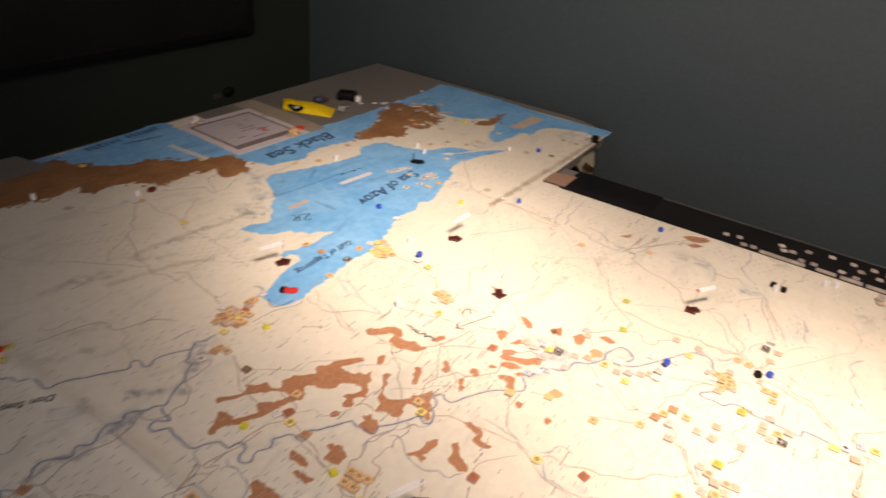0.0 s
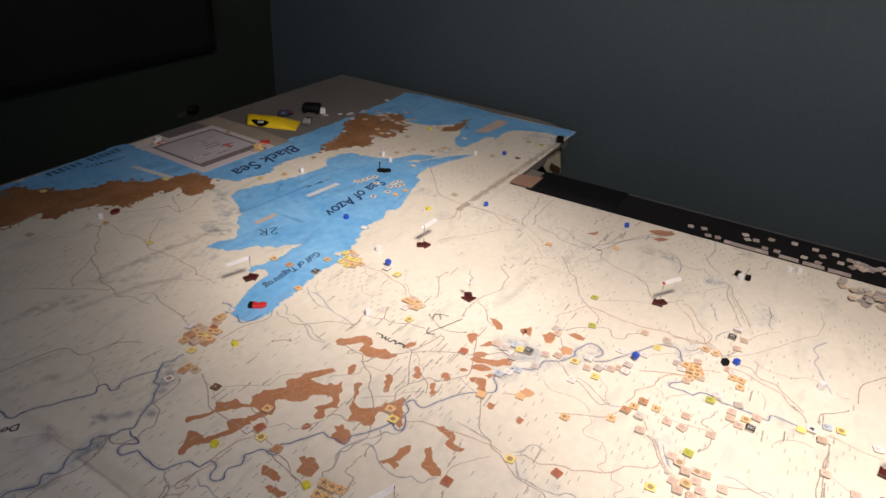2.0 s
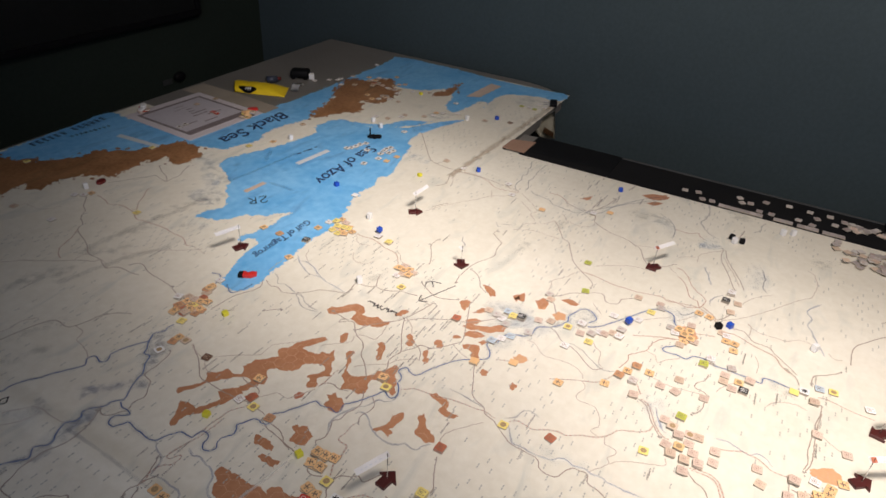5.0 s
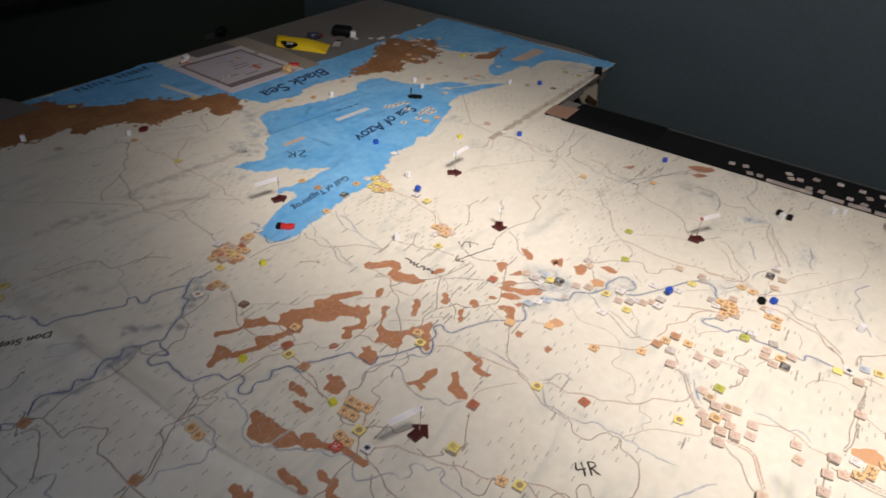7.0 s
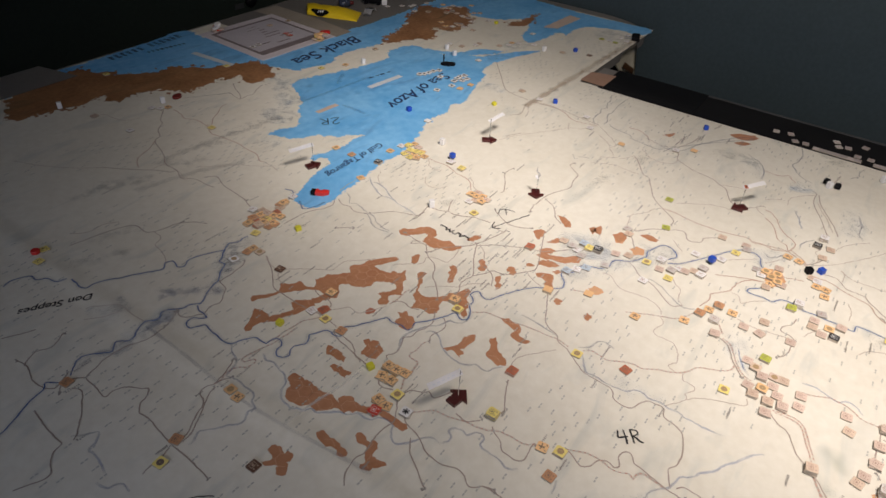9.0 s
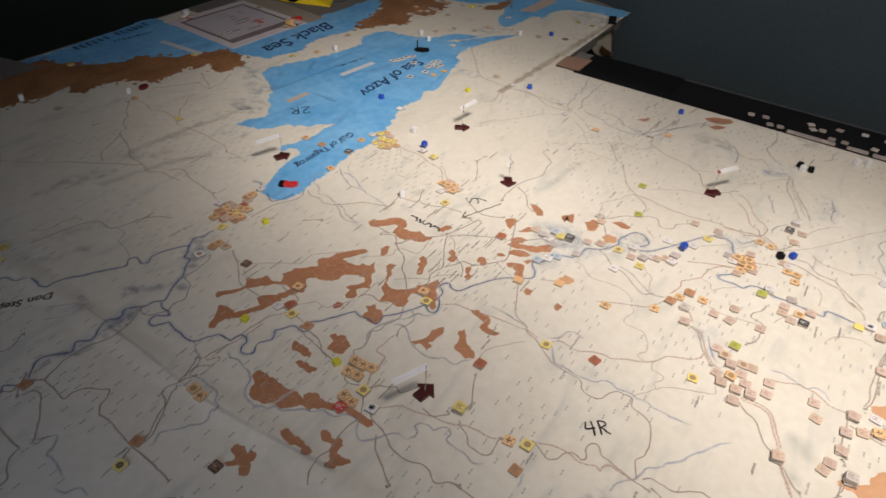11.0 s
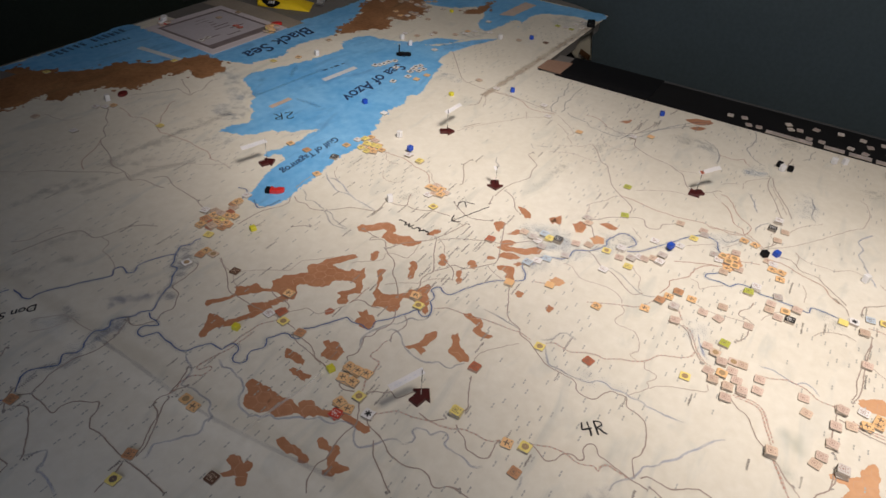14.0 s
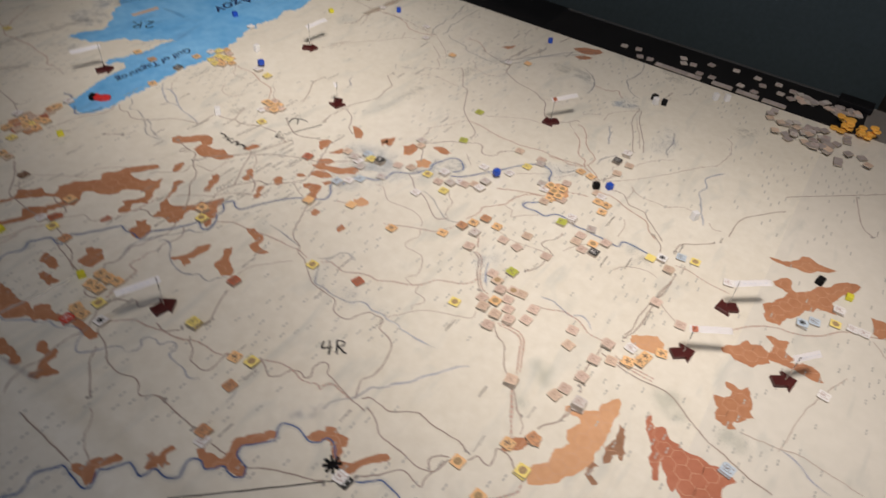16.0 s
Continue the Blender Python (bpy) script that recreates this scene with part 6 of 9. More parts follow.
railway([(-80, -56.8), (-79.8, -58.1), (-80, -59.3), (-80.7, -60), (-82.2, -60.6), (-84, -61.4), (-84.7, -61.7)])
railway([(-79.8, -56.5), (-79.4, -58), (-79.6, -59.4), (-80.5, -60.3), (-82, -60.9), (-83.8, -61.7), (-84.5, -61.9)])
railway([(-86.5, -62.2), (-87.4, -62.6), (-88.3, -63.1), (-89.2, -63.5), (-89.9, -63.9)])
railway([(-74.7, -58.3), (-74.3, -60), (-73.4, -61.8), (-73.5, -62.8), (-73.6, -63.8), (-74.2, -64.8), (-74.7, -65.5), (-74.7, -66.5), (-74.7, -67.4)])
railway([(-76.3, -69.4), (-76.6, -70.3), (-76.6, -71.2), (-76.6, -72.4), (-76.7, -73.3), (-76.6, -74.1)])
railway([(-75.8, -69.4), (-76.2, -70.4), (-76.2, -71.3), (-76.2, -72.5), (-76.2, -73.3), (-76.2, -74.1)])
railway([(-92.8, -9.2), (-91.3, -9.4), (-89.8, -9.4), (-88.7, -9.5)])
railway([(-87.3, -19), (-86.2, -20.5), (-86, -22.1), (-85.8, -23.7), (-85.3, -25.6), (-85.1, -27.5), (-85, -29.1), (-84.8, -30.7), (-85.2, -32.3)])
railway([(-74.6, -27.5), (-73.9, -29.2), (-74, -30.6)])
railway([(-74.1, -35.7), (-73.5, -37.1), (-72.7, -38.4), (-71.8, -40.5), (-71.1, -41.9), (-69.9, -42.7), (-68.4, -43.4)])
railway([(-67.7, -46.4), (-69.1, -47.2), (-70.3, -47.9)])
railway([(-95.1, -68.2), (-96.4, -68.3), (-97.4, -67.7), (-98.6, -66.6)])
railway([(-86.5, -62.1), (-88.6, -63.4), (-90.4, -64.3), (-92.1, -65.3)])
railway([(-57, -69.8), (-56.9, -71.6), (-57.5, -74), (-57.7, -77)])
railway([(-63.9, -78.8), (-61.5, -80.8), (-59.9, -83.1), (-59.3, -85.6), (-57.9, -87.9), (-55.4, -90), (-54.4, -92.4), (-53.2, -95.1)])
faint_road([(-86.7, -31.3), (-88.2, -30), (-89.7, -28.8), (-91.1, -28), (-92.5, -28)])
faint_road([(-72, -39.8), (-73.3, -40.7), (-75, -40.1), (-76, -40.6), (-76, -42), (-76.2, -43.2), (-77.5, -44.2), (-79.1, -44.6), (-80.3, -43.9), (-80.9, -44.9)])
faint_road([(-80.5, -45.8), (-81.6, -46.2), (-81.9, -47.7), (-82.6, -47.8), (-83.7, -47.2), (-84.4, -47.6), (-85.9, -46.6), (-87, -45.9)])
faint_road([(-84.4, -47.6), (-83.5, -48.6), (-82.6, -50), (-82.2, -51), (-81.8, -51.9), (-81, -53.7), (-79.8, -53.5)])
faint_road([(-64.6, -70.6), (-65.6, -71.6), (-66.5, -73), (-66.6, -73.6)])
faint_road([(-95.7, 11.6), (-96.6, 9.7), (-97.1, 7.8), (-98.4, 6.1), (-98.6, 4.9)])
faint_road([(-97.2, 7.9), (-95.3, 6.2), (-93.4, 3.7), (-92.1, 1.8), (-90.3, 1.9), (-89.1, 1.4), (-87.8, 0), (-86.3, -1.4)])
faint_road([(-98.7, -3.7), (-97.2, -4.8), (-96.7, -5.3), (-96.8, -6.4), (-96.7, -7.2), (-95.8, -7.8), (-94.7, -8.4), (-93.3, -9.1)])
faint_road([(-73.6, -11.6), (-74.7, -13), (-76.4, -14.1)])
faint_road([(-87, -10.9), (-85.4, -12.6), (-84.1, -14.5), (-82.2, -15.7), (-81.1, -17.3), (-80.8, -18.1)])
faint_road([(-74.9, -20.6), (-75.8, -21.6), (-76.2, -22.7), (-76.7, -23.9)])
faint_road([(-85.9, -4.2), (-84.2, -5.9), (-82.8, -7.4), (-81.4, -7.1), (-80.6, -8.2), (-80.4, -10.1), (-78.1, -10.1), (-76.6, -9.7)])
faint_road([(-65.8, -48.6), (-66.3, -50.7), (-65.9, -52.9), (-65.6, -55.1)])
faint_road([(-63.9, -56.9), (-62.2, -57.7), (-60.9, -58.6), (-59.4, -60.2)])
faint_road([(-62.9, -63.6), (-61.6, -64.5), (-60.4, -66.8), (-60.7, -68.6)])
faint_road([(-104, 25.4), (-104.3, 23.6), (-105, 22.1), (-105.6, 21.3)])
faint_road([(-101.9, 29), (-102.2, 26.9), (-103.8, 26), (-104, 25.4)])
faint_road([(-109.8, 37.9), (-107.8, 36.3), (-105.3, 36.3), (-103.5, 35)])
faint_road([(-114.8, 18.9), (-114.7, 17.4), (-114.8, 15.5), (-114.8, 13.4)])
faint_road([(-119.1, 19.6), (-117.2, 18.1), (-115.2, 17.5)])
faint_road([(-117.7, 21.3), (-116.4, 20.4), (-114.8, 18.9)])
faint_road([(-88.4, -63.6), (-89.7, -65.2), (-91, -65.6)])
faint_road([(-113.5, -30.5), (-114.1, -31.7), (-115.6, -32.7), (-116.4, -33.7), (-116.8, -35), (-117.1, -35.6)])
faint_road([(-77.1, -83.7), (-77, -85.4), (-76.6, -87.6), (-76.2, -89.7), (-76.5, -91.4), (-76.7, -93.5), (-77, -95.6)])
faint_road([(-54.7, -93.4), (-57.2, -95.6)])
faint_road([(-77, -87.6), (-70.7, -88.6), (-67.5, -89.7), (-65.5, -90.5), (-62.7, -91.8)])
purple_stream([(-46.2, -7.2), (-47.8, -7.8), (-48.5, -8.8), (-50.1, -9.2)])
road([(-30.8, -19.9), (-32.1, -21.1), (-34.2, -22.4), (-36.1, -23.6), (-36.8, -25), (-39.3, -26.3), (-42.3, -27.8), (-43.8, -29), (-45.1, -30.5), (-46.1, -31.8), (-47.1, -33), (-48.1, -33.5), (-49.2, -33.4)])
red_road([(-45.1, -30.5), (-45.2, -33), (-45.8, -36.2), (-45.8, -38.6), (-45.8, -40.9), (-45.2, -43.1), (-44.9, -44.9), (-45.5, -45.9), (-44.9, -48), (-44.6, -49.7), (-44.4, -50.9)])
faint_road([(-45.1, -30.5), (-46.1, -29.5), (-47.8, -29), (-49.4, -27.9), (-50.8, -27.1), (-52.4, -27.5), (-53.8, -27.7)])
faint_road([(-37.8, -40.1), (-38.2, -37.8), (-39.7, -35.2), (-41.9, -31.9)])
road([(-21.5, -24.6), (-23.8, -26.1), (-26.1, -26.7), (-27.2, -28.1), (-27.9, -29.3), (-28.8, -31.3), (-29, -33), (-29.5, -34.7), (-30.6, -36.1), (-31.2, -37.3), (-32.9, -38.2), (-34.9, -39.1), (-35.8, -40.1)])
faint_road([(-30.6, -36.1), (-30.1, -37.5), (-29.5, -38.9), (-29.5, -39.9)])
faint_road([(-38.4, -14.2), (-37.1, -16.5), (-36.4, -18.5), (-36.7, -20.9), (-36.7, -23.1)])
faint_road([(-35.4, -14.6), (-33.7, -16.8), (-32.6, -18.6), (-30.4, -19.7)])
faint_road([(-26.7, -19.8), (-27.8, -20.9), (-28.8, -21.8), (-29.5, -23.7), (-29.3, -25.4), (-28.3, -26.7), (-26.5, -27)])
stream([(-23.9, -16.1), (-24.3, -18.3), (-24.7, -20.4), (-24.6, -22.5), (-23.4, -23.3)])
road([(-21.9, -19.4), (-22.6, -21.2), (-22.8, -22.8), (-21.7, -24.7)])
road([(-15.9, -24.8), (-18.4, -24.7), (-21, -24.4)])
road([(-14, -27.2), (-16.7, -26.9), (-19.5, -26), (-21.4, -25.1)])
purple_stream([(-21.4, -25.1), (-17.2, -28.2), (-12, -32.5), (-7, -37)])
faint_road([(-26.8, -10.8), (-28.3, -12.7), (-29.6, -14.1)])
purple_stream([(-14.7, -37.2), (-15.9, -38.6), (-17, -40), (-19.8, -41.4), (-23.3, -41.8)])
road([(-35.5, -42), (-34.6, -43.2), (-33.2, -44.2), (-33.1, -44.9)])
faint_road([(-34.3, -43.6), (-35.5, -44.4), (-35.9, -45.3)])
purple_stream([(-4.8, -45.3), (-7.8, -46.1), (-11.3, -46), (-13.4, -45.4), (-15.9, -46.5), (-17.8, -48.1), (-18.6, -49.8)])
red_road([(-19.6, -41.5), (-19.9, -43.3), (-19.5, -44.8), (-18.6, -45.7), (-19.8, -46.5), (-20.5, -47.3)])
lagoon([(-22.7, -46.3), (-21.7, -47.3), (-22.1, -48.4), (-21.6, -50.3), (-22.1, -50.9), (-23.9, -50.2), (-23.9, -48.3), (-23.9, -47)])
road([(-17.7, -52.6), (-15.2, -53.3), (-12.2, -53.7)])
purple_stream([(-11.8, -55.3), (-10.3, -56.6), (-8.1, -56.6), (-6.1, -57.1)])
road([(-22.1, -51.3), (-24.8, -51.2), (-27.3, -51.8), (-29.8, -53), (-32.1, -53.9), (-34.2, -54.7), (-35.7, -55.3)])
road([(-22.5, -51.7), (-25.7, -52.5), (-28, -53.6), (-30, -54.7), (-32.3, -55.8), (-34.7, -56.7)])
faint_road([(-25.4, -51.9), (-27.7, -52.9), (-30.1, -54.2), (-34, -55.8)])
faint_road([(-22.8, -51.3), (-24.2, -49.8), (-26.1, -48.2), (-27.7, -47.6), (-29.7, -47.7)])
faint_road([(-30.5, -44.1), (-29, -45.8), (-28.3, -47.2)])
stream([(-30.8, -49.2), (-33.2, -50.3), (-36.2, -51.4)])
red_road([(-34, -44.9), (-34.3, -46), (-35.6, -47.1), (-37.9, -48.3), (-39.5, -49.3), (-40.4, -50.5), (-41.5, -51.4), (-43, -51.3), (-44.4, -50.9)])
red_road([(-36.7, -45.6), (-37.9, -46.9), (-39.4, -47.8), (-41.3, -48.5), (-42.4, -49.3), (-42.9, -50.3), (-44.4, -50.9)])
red_road([(-45.1, -45.7), (-45.1, -47.5), (-45.4, -49), (-44.4, -50.9)])
red_road([(-44.4, -50.9), (-45.1, -52), (-45.8, -53), (-46.8, -54.1)])
red_road([(-43.8, -51.1), (-44.5, -52.2), (-45.2, -53.2), (-46.3, -54.2)])
faint_road([(-46, -51.1), (-47.7, -50.4), (-49, -49.4), (-50.1, -48.7)])
purple_stream([(-47.3, -48), (-48.1, -48.9), (-47, -49.9), (-45.3, -50.9)])
road([(-46.3, -54.2), (-44.8, -55.2), (-43.5, -55.8), (-42.5, -56.3)])
faint_road([(-44.8, -55.2), (-43.2, -55.2), (-41.9, -54.6), (-40.2, -55.2)])
faint_road([(-46, -54.8), (-43.7, -57.3), (-41.1, -59.5), (-38.2, -61.6), (-34.9, -63.8), (-31.8, -66), (-30.6, -67.2), (-28.6, -67.7), (-26.4, -68), (-23.6, -67.7), (-21.9, -67.1), (-21.1, -66.2)])
faint_road([(-39.3, -57.1), (-37, -58), (-35, -59.5), (-33.2, -61.4)])
road([(-47.2, -56.7), (-47, -58.3), (-47.8, -59.2), (-48.9, -60), (-49, -61.4), (-49.2, -62.6), (-50.2, -63.3), (-50.9, -64.1), (-51.8, -65), (-52.6, -65.9), (-53.6, -66.7)])
red_road([(-49, -55.7), (-48.7, -57.3), (-49.4, -59.1), (-50, -60.4), (-50.4, -62), (-50.8, -63.2), (-51.5, -63.9), (-52.8, -64.6), (-53.7, -65.8)])
faint_road([(-44.6, -58.7), (-45.8, -60.1), (-46, -61.8), (-45.8, -63.4), (-45.9, -64.6), (-44.3, -66.4), (-44.3, -67.5), (-44.4, -68.3)])
faint_road([(-47.8, -59.2), (-45.6, -59.3), (-44.3, -58.7)])
stream([(-31.6, -69), (-33.3, -67.8), (-35.2, -67), (-37, -67.7), (-39.3, -67.3), (-41, -68), (-43, -68.7), (-44.8, -69.5), (-46.6, -70.2)])
purple_stream([(-25.6, -58.7), (-28.6, -59.5), (-31.6, -59.6), (-33.4, -60.3)])
purple_stream([(-38.1, -54), (-39.7, -52.7), (-41.3, -52.2), (-42.8, -52.2)])
faint_road([(-45.5, -70.7), (-46.4, -71.5), (-46.1, -72.6)])
faint_road([(-52.5, -60.7), (-53.8, -61.4), (-55.6, -61.5), (-56.5, -61.5)])
red_road([(-52.1, -51.4), (-51.5, -52.9), (-51, -54.5)])
road([(-56.1, -28.8), (-57.2, -29.9), (-58.5, -30.6), (-59.5, -31.2)])
road([(-55.2, -28.7), (-54.1, -29.9), (-52.4, -31.2), (-51.4, -32.8), (-50, -34.7), (-49.8, -36), (-51.5, -36.9), (-51.6, -38), (-50.8, -38.9), (-49.5, -39), (-48.3, -40.3), (-47, -41.7)])
road([(-63.3, -31.7), (-63.8, -32.8), (-65, -33.9), (-65.7, -35.1), (-66, -36.3), (-66.8, -37.5), (-67.7, -38.6), (-68.6, -39.8), (-68.8, -40.7), (-67.8, -41.6)])
purple_stream([(-65.5, -35), (-65.2, -36.4), (-65.9, -38), (-66.9, -39.4), (-67.8, -40.6), (-68.1, -41.8), (-67.7, -43.6)])
faint_road([(-62.8, -38.2), (-63.9, -39.3), (-64.8, -40.2), (-66.7, -40.6), (-67.7, -41.4)])
faint_road([(-68, -29.6), (-68.2, -31.1), (-69.5, -32.5), (-69.9, -33.5), (-69.6, -36), (-69.7, -37.7), (-70.6, -39.3), (-71.6, -39.8)])
red_road([(-66.5, -43.6), (-64.3, -44.2), (-62.8, -44.1), (-61.7, -45), (-60.2, -46.1), (-58, -46.5), (-56, -47.7), (-55.3, -49.2)])
red_road([(-57.9, -43.3), (-57, -45), (-56, -46.8), (-55.2, -49.1), (-54.9, -50)])
faint_road([(-60.4, -46.2), (-60.8, -47.5), (-62.1, -48.2), (-60.8, -49.3), (-59.4, -50.9)])
faint_road([(-53.2, -35.3), (-54.1, -36.1), (-55.3, -37.4)])
faint_road([(-52.9, -43.9), (-51.6, -45.2), (-49.8, -47.4)])
road([(-75.2, 62.2), (-77.2, 60.2), (-78.1, 59.2), (-78.9, 57.6), (-80.9, 56.2), (-82.3, 53.8), (-83.8, 53.1), (-84.9, 51.1), (-85.8, 48.5), (-86.8, 46.5), (-88, 44.7), (-88.3, 43), (-88.3, 41.2), (-88.9, 40), (-89.5, 38.1), (-88.6, 37.3), (-88.1, 35.8), (-88.2, 33.7), (-87.9, 32.1)])
road([(-86.9, 35.9), (-85.6, 34.8), (-85.6, 33.5), (-86.5, 31.6), (-86.7, 30.2), (-87, 27.6), (-87.4, 24.9)])
faint_road([(-88.3, 41.2), (-88.6, 39.6), (-89.3, 37.9)])
red_road([(-73.6, 61.1), (-74, 58.5), (-74.7, 56.3), (-73.8, 54.4), (-73.9, 52), (-74.3, 49.9), (-75.6, 47.6), (-75.4, 45.6), (-75.2, 42.9), (-75.1, 40.8), (-75.5, 38.2), (-75.6, 36), (-75.8, 34.8), (-77, 33.1), (-76.8, 31.9)])
faint_road([(-76.8, 31.9), (-77, 29.7), (-77.4, 28)])
red_road([(-73.7, 51), (-73.2, 50.3), (-71.2, 52.2), (-69.1, 53.4), (-66.7, 55.1), (-65.2, 55.3)])
purple_stream([(-69.1, 64.2), (-67.5, 63.1), (-65.3, 61.7), (-63.1, 60.2), (-61.1, 58.9)])
road([(-61.1, 58.9), (-61.6, 57), (-61.7, 55), (-60.2, 55.3), (-58.3, 55), (-56.3, 56.1), (-54.1, 57)])
road([(-61.7, 55), (-60, 57.2), (-59.1, 59.5), (-57.5, 62)])
red_road([(-83.8, 53.1), (-86.1, 51.4), (-88.5, 50.4), (-90.4, 49.2), (-91.7, 46.9)])
road([(-95.5, 51.4), (-94.1, 49), (-92.6, 46.7), (-91, 44.6), (-89.8, 42.7), (-89.4, 41.5), (-88.3, 41.2)])
faint_road([(-91, 44.6), (-89.4, 44.7), (-88.2, 44.4)])
faint_road([(-85.4, 70.2), (-83.5, 68.9), (-83.4, 66.6), (-82.7, 64.2), (-80.3, 62.7)])
faint_road([(-85.3, 39.4), (-82.7, 36.9), (-80.7, 35.1), (-78.6, 32), (-76.6, 29.4)])
stream([(-22.6, -24.2), (-22, -26.3), (-17.3, -28.2), (-13.4, -30.5), (-8.6, -33.9), (-6.6, -36.8)])
stream([(-23, -22.3), (-23.5, -23.9), (-23.7, -25.4)])
stream([(-25.3, -23.5), (-23, -24.1), (-20.8, -24.9)])
purple_stream([(-22, -22.8), (-23, -23.8), (-22.2, -25.7)])
faint_road([(-103.7, 64.8), (-101.7, 59.8), (-98.4, 54.5), (-95.4, 51.2)])
road([(-87.6, 24.8), (-88.4, 22.4), (-89.4, 20.2)])
crease([(-88, 45.9), (-81.6, 45.5), (-75.4, 44.9), (-69.4, 43.6), (-61.1, 43.3)])
crease([(-96.7, 40.9), (-89.8, 39.2), (-84.6, 37.5), (-78.8, 34.5)])
road([(-77.9, 14.2), (-79.3, 13.3), (-80.9, 13.5), (-82.3, 14.3), (-84, 15), (-86.1, 15.3), (-88.3, 15.4)])
road([(-77.5, 13.7), (-78.4, 12.2), (-78.1, 10.9), (-78.7, 9.4), (-78.3, 8), (-77.9, 7.2)])
faint_road([(-75.5, 15.2), (-73.1, 15.5), (-70.8, 15.4), (-69.4, 15)])
purple_stream([(-77.8, 7.2), (-78.7, 6), (-79.8, 4.5), (-80.1, 2.9), (-79.7, 1.3)])
purple_stream([(-77.8, 7.2), (-77.9, 5.7), (-78.9, 4.5), (-79.3, 3.3), (-79.5, 1.5)])
purple_stream([(-77.8, 7.2), (-77.2, 8.9), (-76.8, 10.5), (-77.3, 11.5), (-75.8, 12.8), (-75.3, 14.1)])
road([(-77.8, 7.2), (-76.6, 6), (-74.9, 4.5), (-74, 2.5), (-73.3, 0.7), (-72.2, 0.5), (-70.6, 0.8), (-69.9, 0.7)])
stream([(-73.3, 0.7), (-72.8, 2.8), (-72.5, 5.1), (-72, 6.8), (-72.1, 9.2), (-71.3, 11), (-70.3, 12.6), (-68.8, 14.2)])
stream([(-69.9, 12.7), (-69.5, 11.5), (-70.4, 9.3), (-71.9, 6.9)])
road([(-69.9, 0.7), (-69.8, -1.1), (-69, -2.5), (-67.6, -1.9), (-65.8, -1.2)])
road([(-69, -2.5), (-69.2, -4), (-68.5, -5.7), (-67.9, -6.9), (-67.7, -8.4), (-67.5, -9.8)])
faint_road([(-56.8, 10.5), (-57.8, 9.2), (-59, 8.5), (-59.3, 6.9), (-58.9, 5.7)])
red_road([(-56.9, 10.1), (-56.9, 8), (-56.8, 6.2), (-57.5, 4.3), (-58, 3.1), (-58.2, 1.7), (-59, -0.4), (-61.2, -1.9)])
faint_road([(-57.8, 0.5), (-58.7, -0.8), (-59.9, -1.8), (-61.3, -3.8)])
faint_road([(-62.4, 6.7), (-64, 5.8), (-64.7, 4.2), (-64.3, 2.8), (-62.7, 1.9)])
faint_road([(-69.4, 11.4), (-68.2, 12.8), (-66.2, 13.9)])
red_road([(-22, 8), (-21.3, 5.7), (-20.9, 3), (-22, -0.5), (-23.9, -3.2), (-24, -5.7), (-23.1, -8.6)])
road([(-21.5, 7.9), (-21.4, 4.2), (-21.2, -0.1), (-22, -4), (-22.3, -6.2), (-22.6, -8.8)])
road([(-22.6, 8), (-25.7, 7.2), (-28.8, 6.4), (-30.8, 7.8)])
faint_road([(-23.4, 7.8), (-26.5, 5.8), (-29.4, 4.8)])
road([(-7.2, 25.3), (-11.5, 21.9), (-15.7, 18.6), (-19.6, 15.5), (-20.8, 13.2), (-21.5, 8.6)])
faint_road([(-21, 13.4), (-19, 12.3)])
faint_road([(-41.8, 3.8), (-38.1, 2.1), (-34.8, -0.1), (-31.4, -2.4), (-27.9, -4.7), (-26.5, -6.8), (-23.3, -8.7)])
faint_road([(-25.8, -3.4), (-28.7, -4.8)])
purple_stream([(-23.2, -8), (-21, -6.9), (-19.1, -6.5), (-17.1, -6.7), (-15.1, -6.1), (-13.7, -6.6), (-11.4, -5.9), (-9.5, -5.8), (-7.1, -5), (-5.7, -5.3)])
purple_stream([(-21.6, -9.4), (-19.7, -9.5), (-17, -8.4), (-14.1, -8.5), (-11.5, -8.2), (-8.5, -8.3), (-5.8, -8.6)])
stream([(-20.8, -10.4), (-21.9, -11.8), (-22.3, -14), (-22.7, -15.5), (-23.9, -16.6)])
red_road([(-19.5, -14.2), (-19.4, -16.5), (-20.6, -18.3), (-21.6, -19.4)])
faint_road([(-23.3, -9.4), (-25.9, -12.6), (-28.7, -15.1), (-30.6, -14.6), (-32.9, -16.5)])
relief([(-72.4, 46.4), (-66.7, 45.3), (-60.5, 41.2), (-61.2, 40.5), (-67.8, 44.1), (-73.3, 44.6)])
relief([(-83.9, 46.6), (-79.6, 45.3), (-75.6, 44.1), (-76.2, 42.8), (-80.7, 44), (-84.2, 44.7)])
relief([(-89.9, 46.6), (-86.9, 44.8), (-82.6, 41.6), (-82.7, 40.1), (-87.4, 42.7)])
relief([(-103.9, 47.3), (-98.7, 46.9), (-92.3, 43.3), (-92.4, 41.7), (-100.1, 44.7), (-104.3, 45.2)])
relief([(-53.1, -16.6), (-48.9, -17.2), (-44.2, -17.8), (-39.7, -18.9), (-41.8, -19.5), (-47.5, -18.2), (-53.7, -17.3)])
relief([(-34, -20.7), (-29.2, -20.6), (-26.8, -22), (-30.1, -22.3), (-34.1, -21.9)])
relief([(-2.9, -49.5), (-3.3, -52.8), (-7, -54.4), (-7.8, -51.9), (-5.9, -49.5)])
relief([(-17.7, -66.4), (-14.7, -69), (-17.3, -70), (-19.6, -67.5)])
relief([(-17.9, -31.7), (-15.6, -36.7), (-16.6, -40.2), (-19, -37), (-19.6, -33.3)])
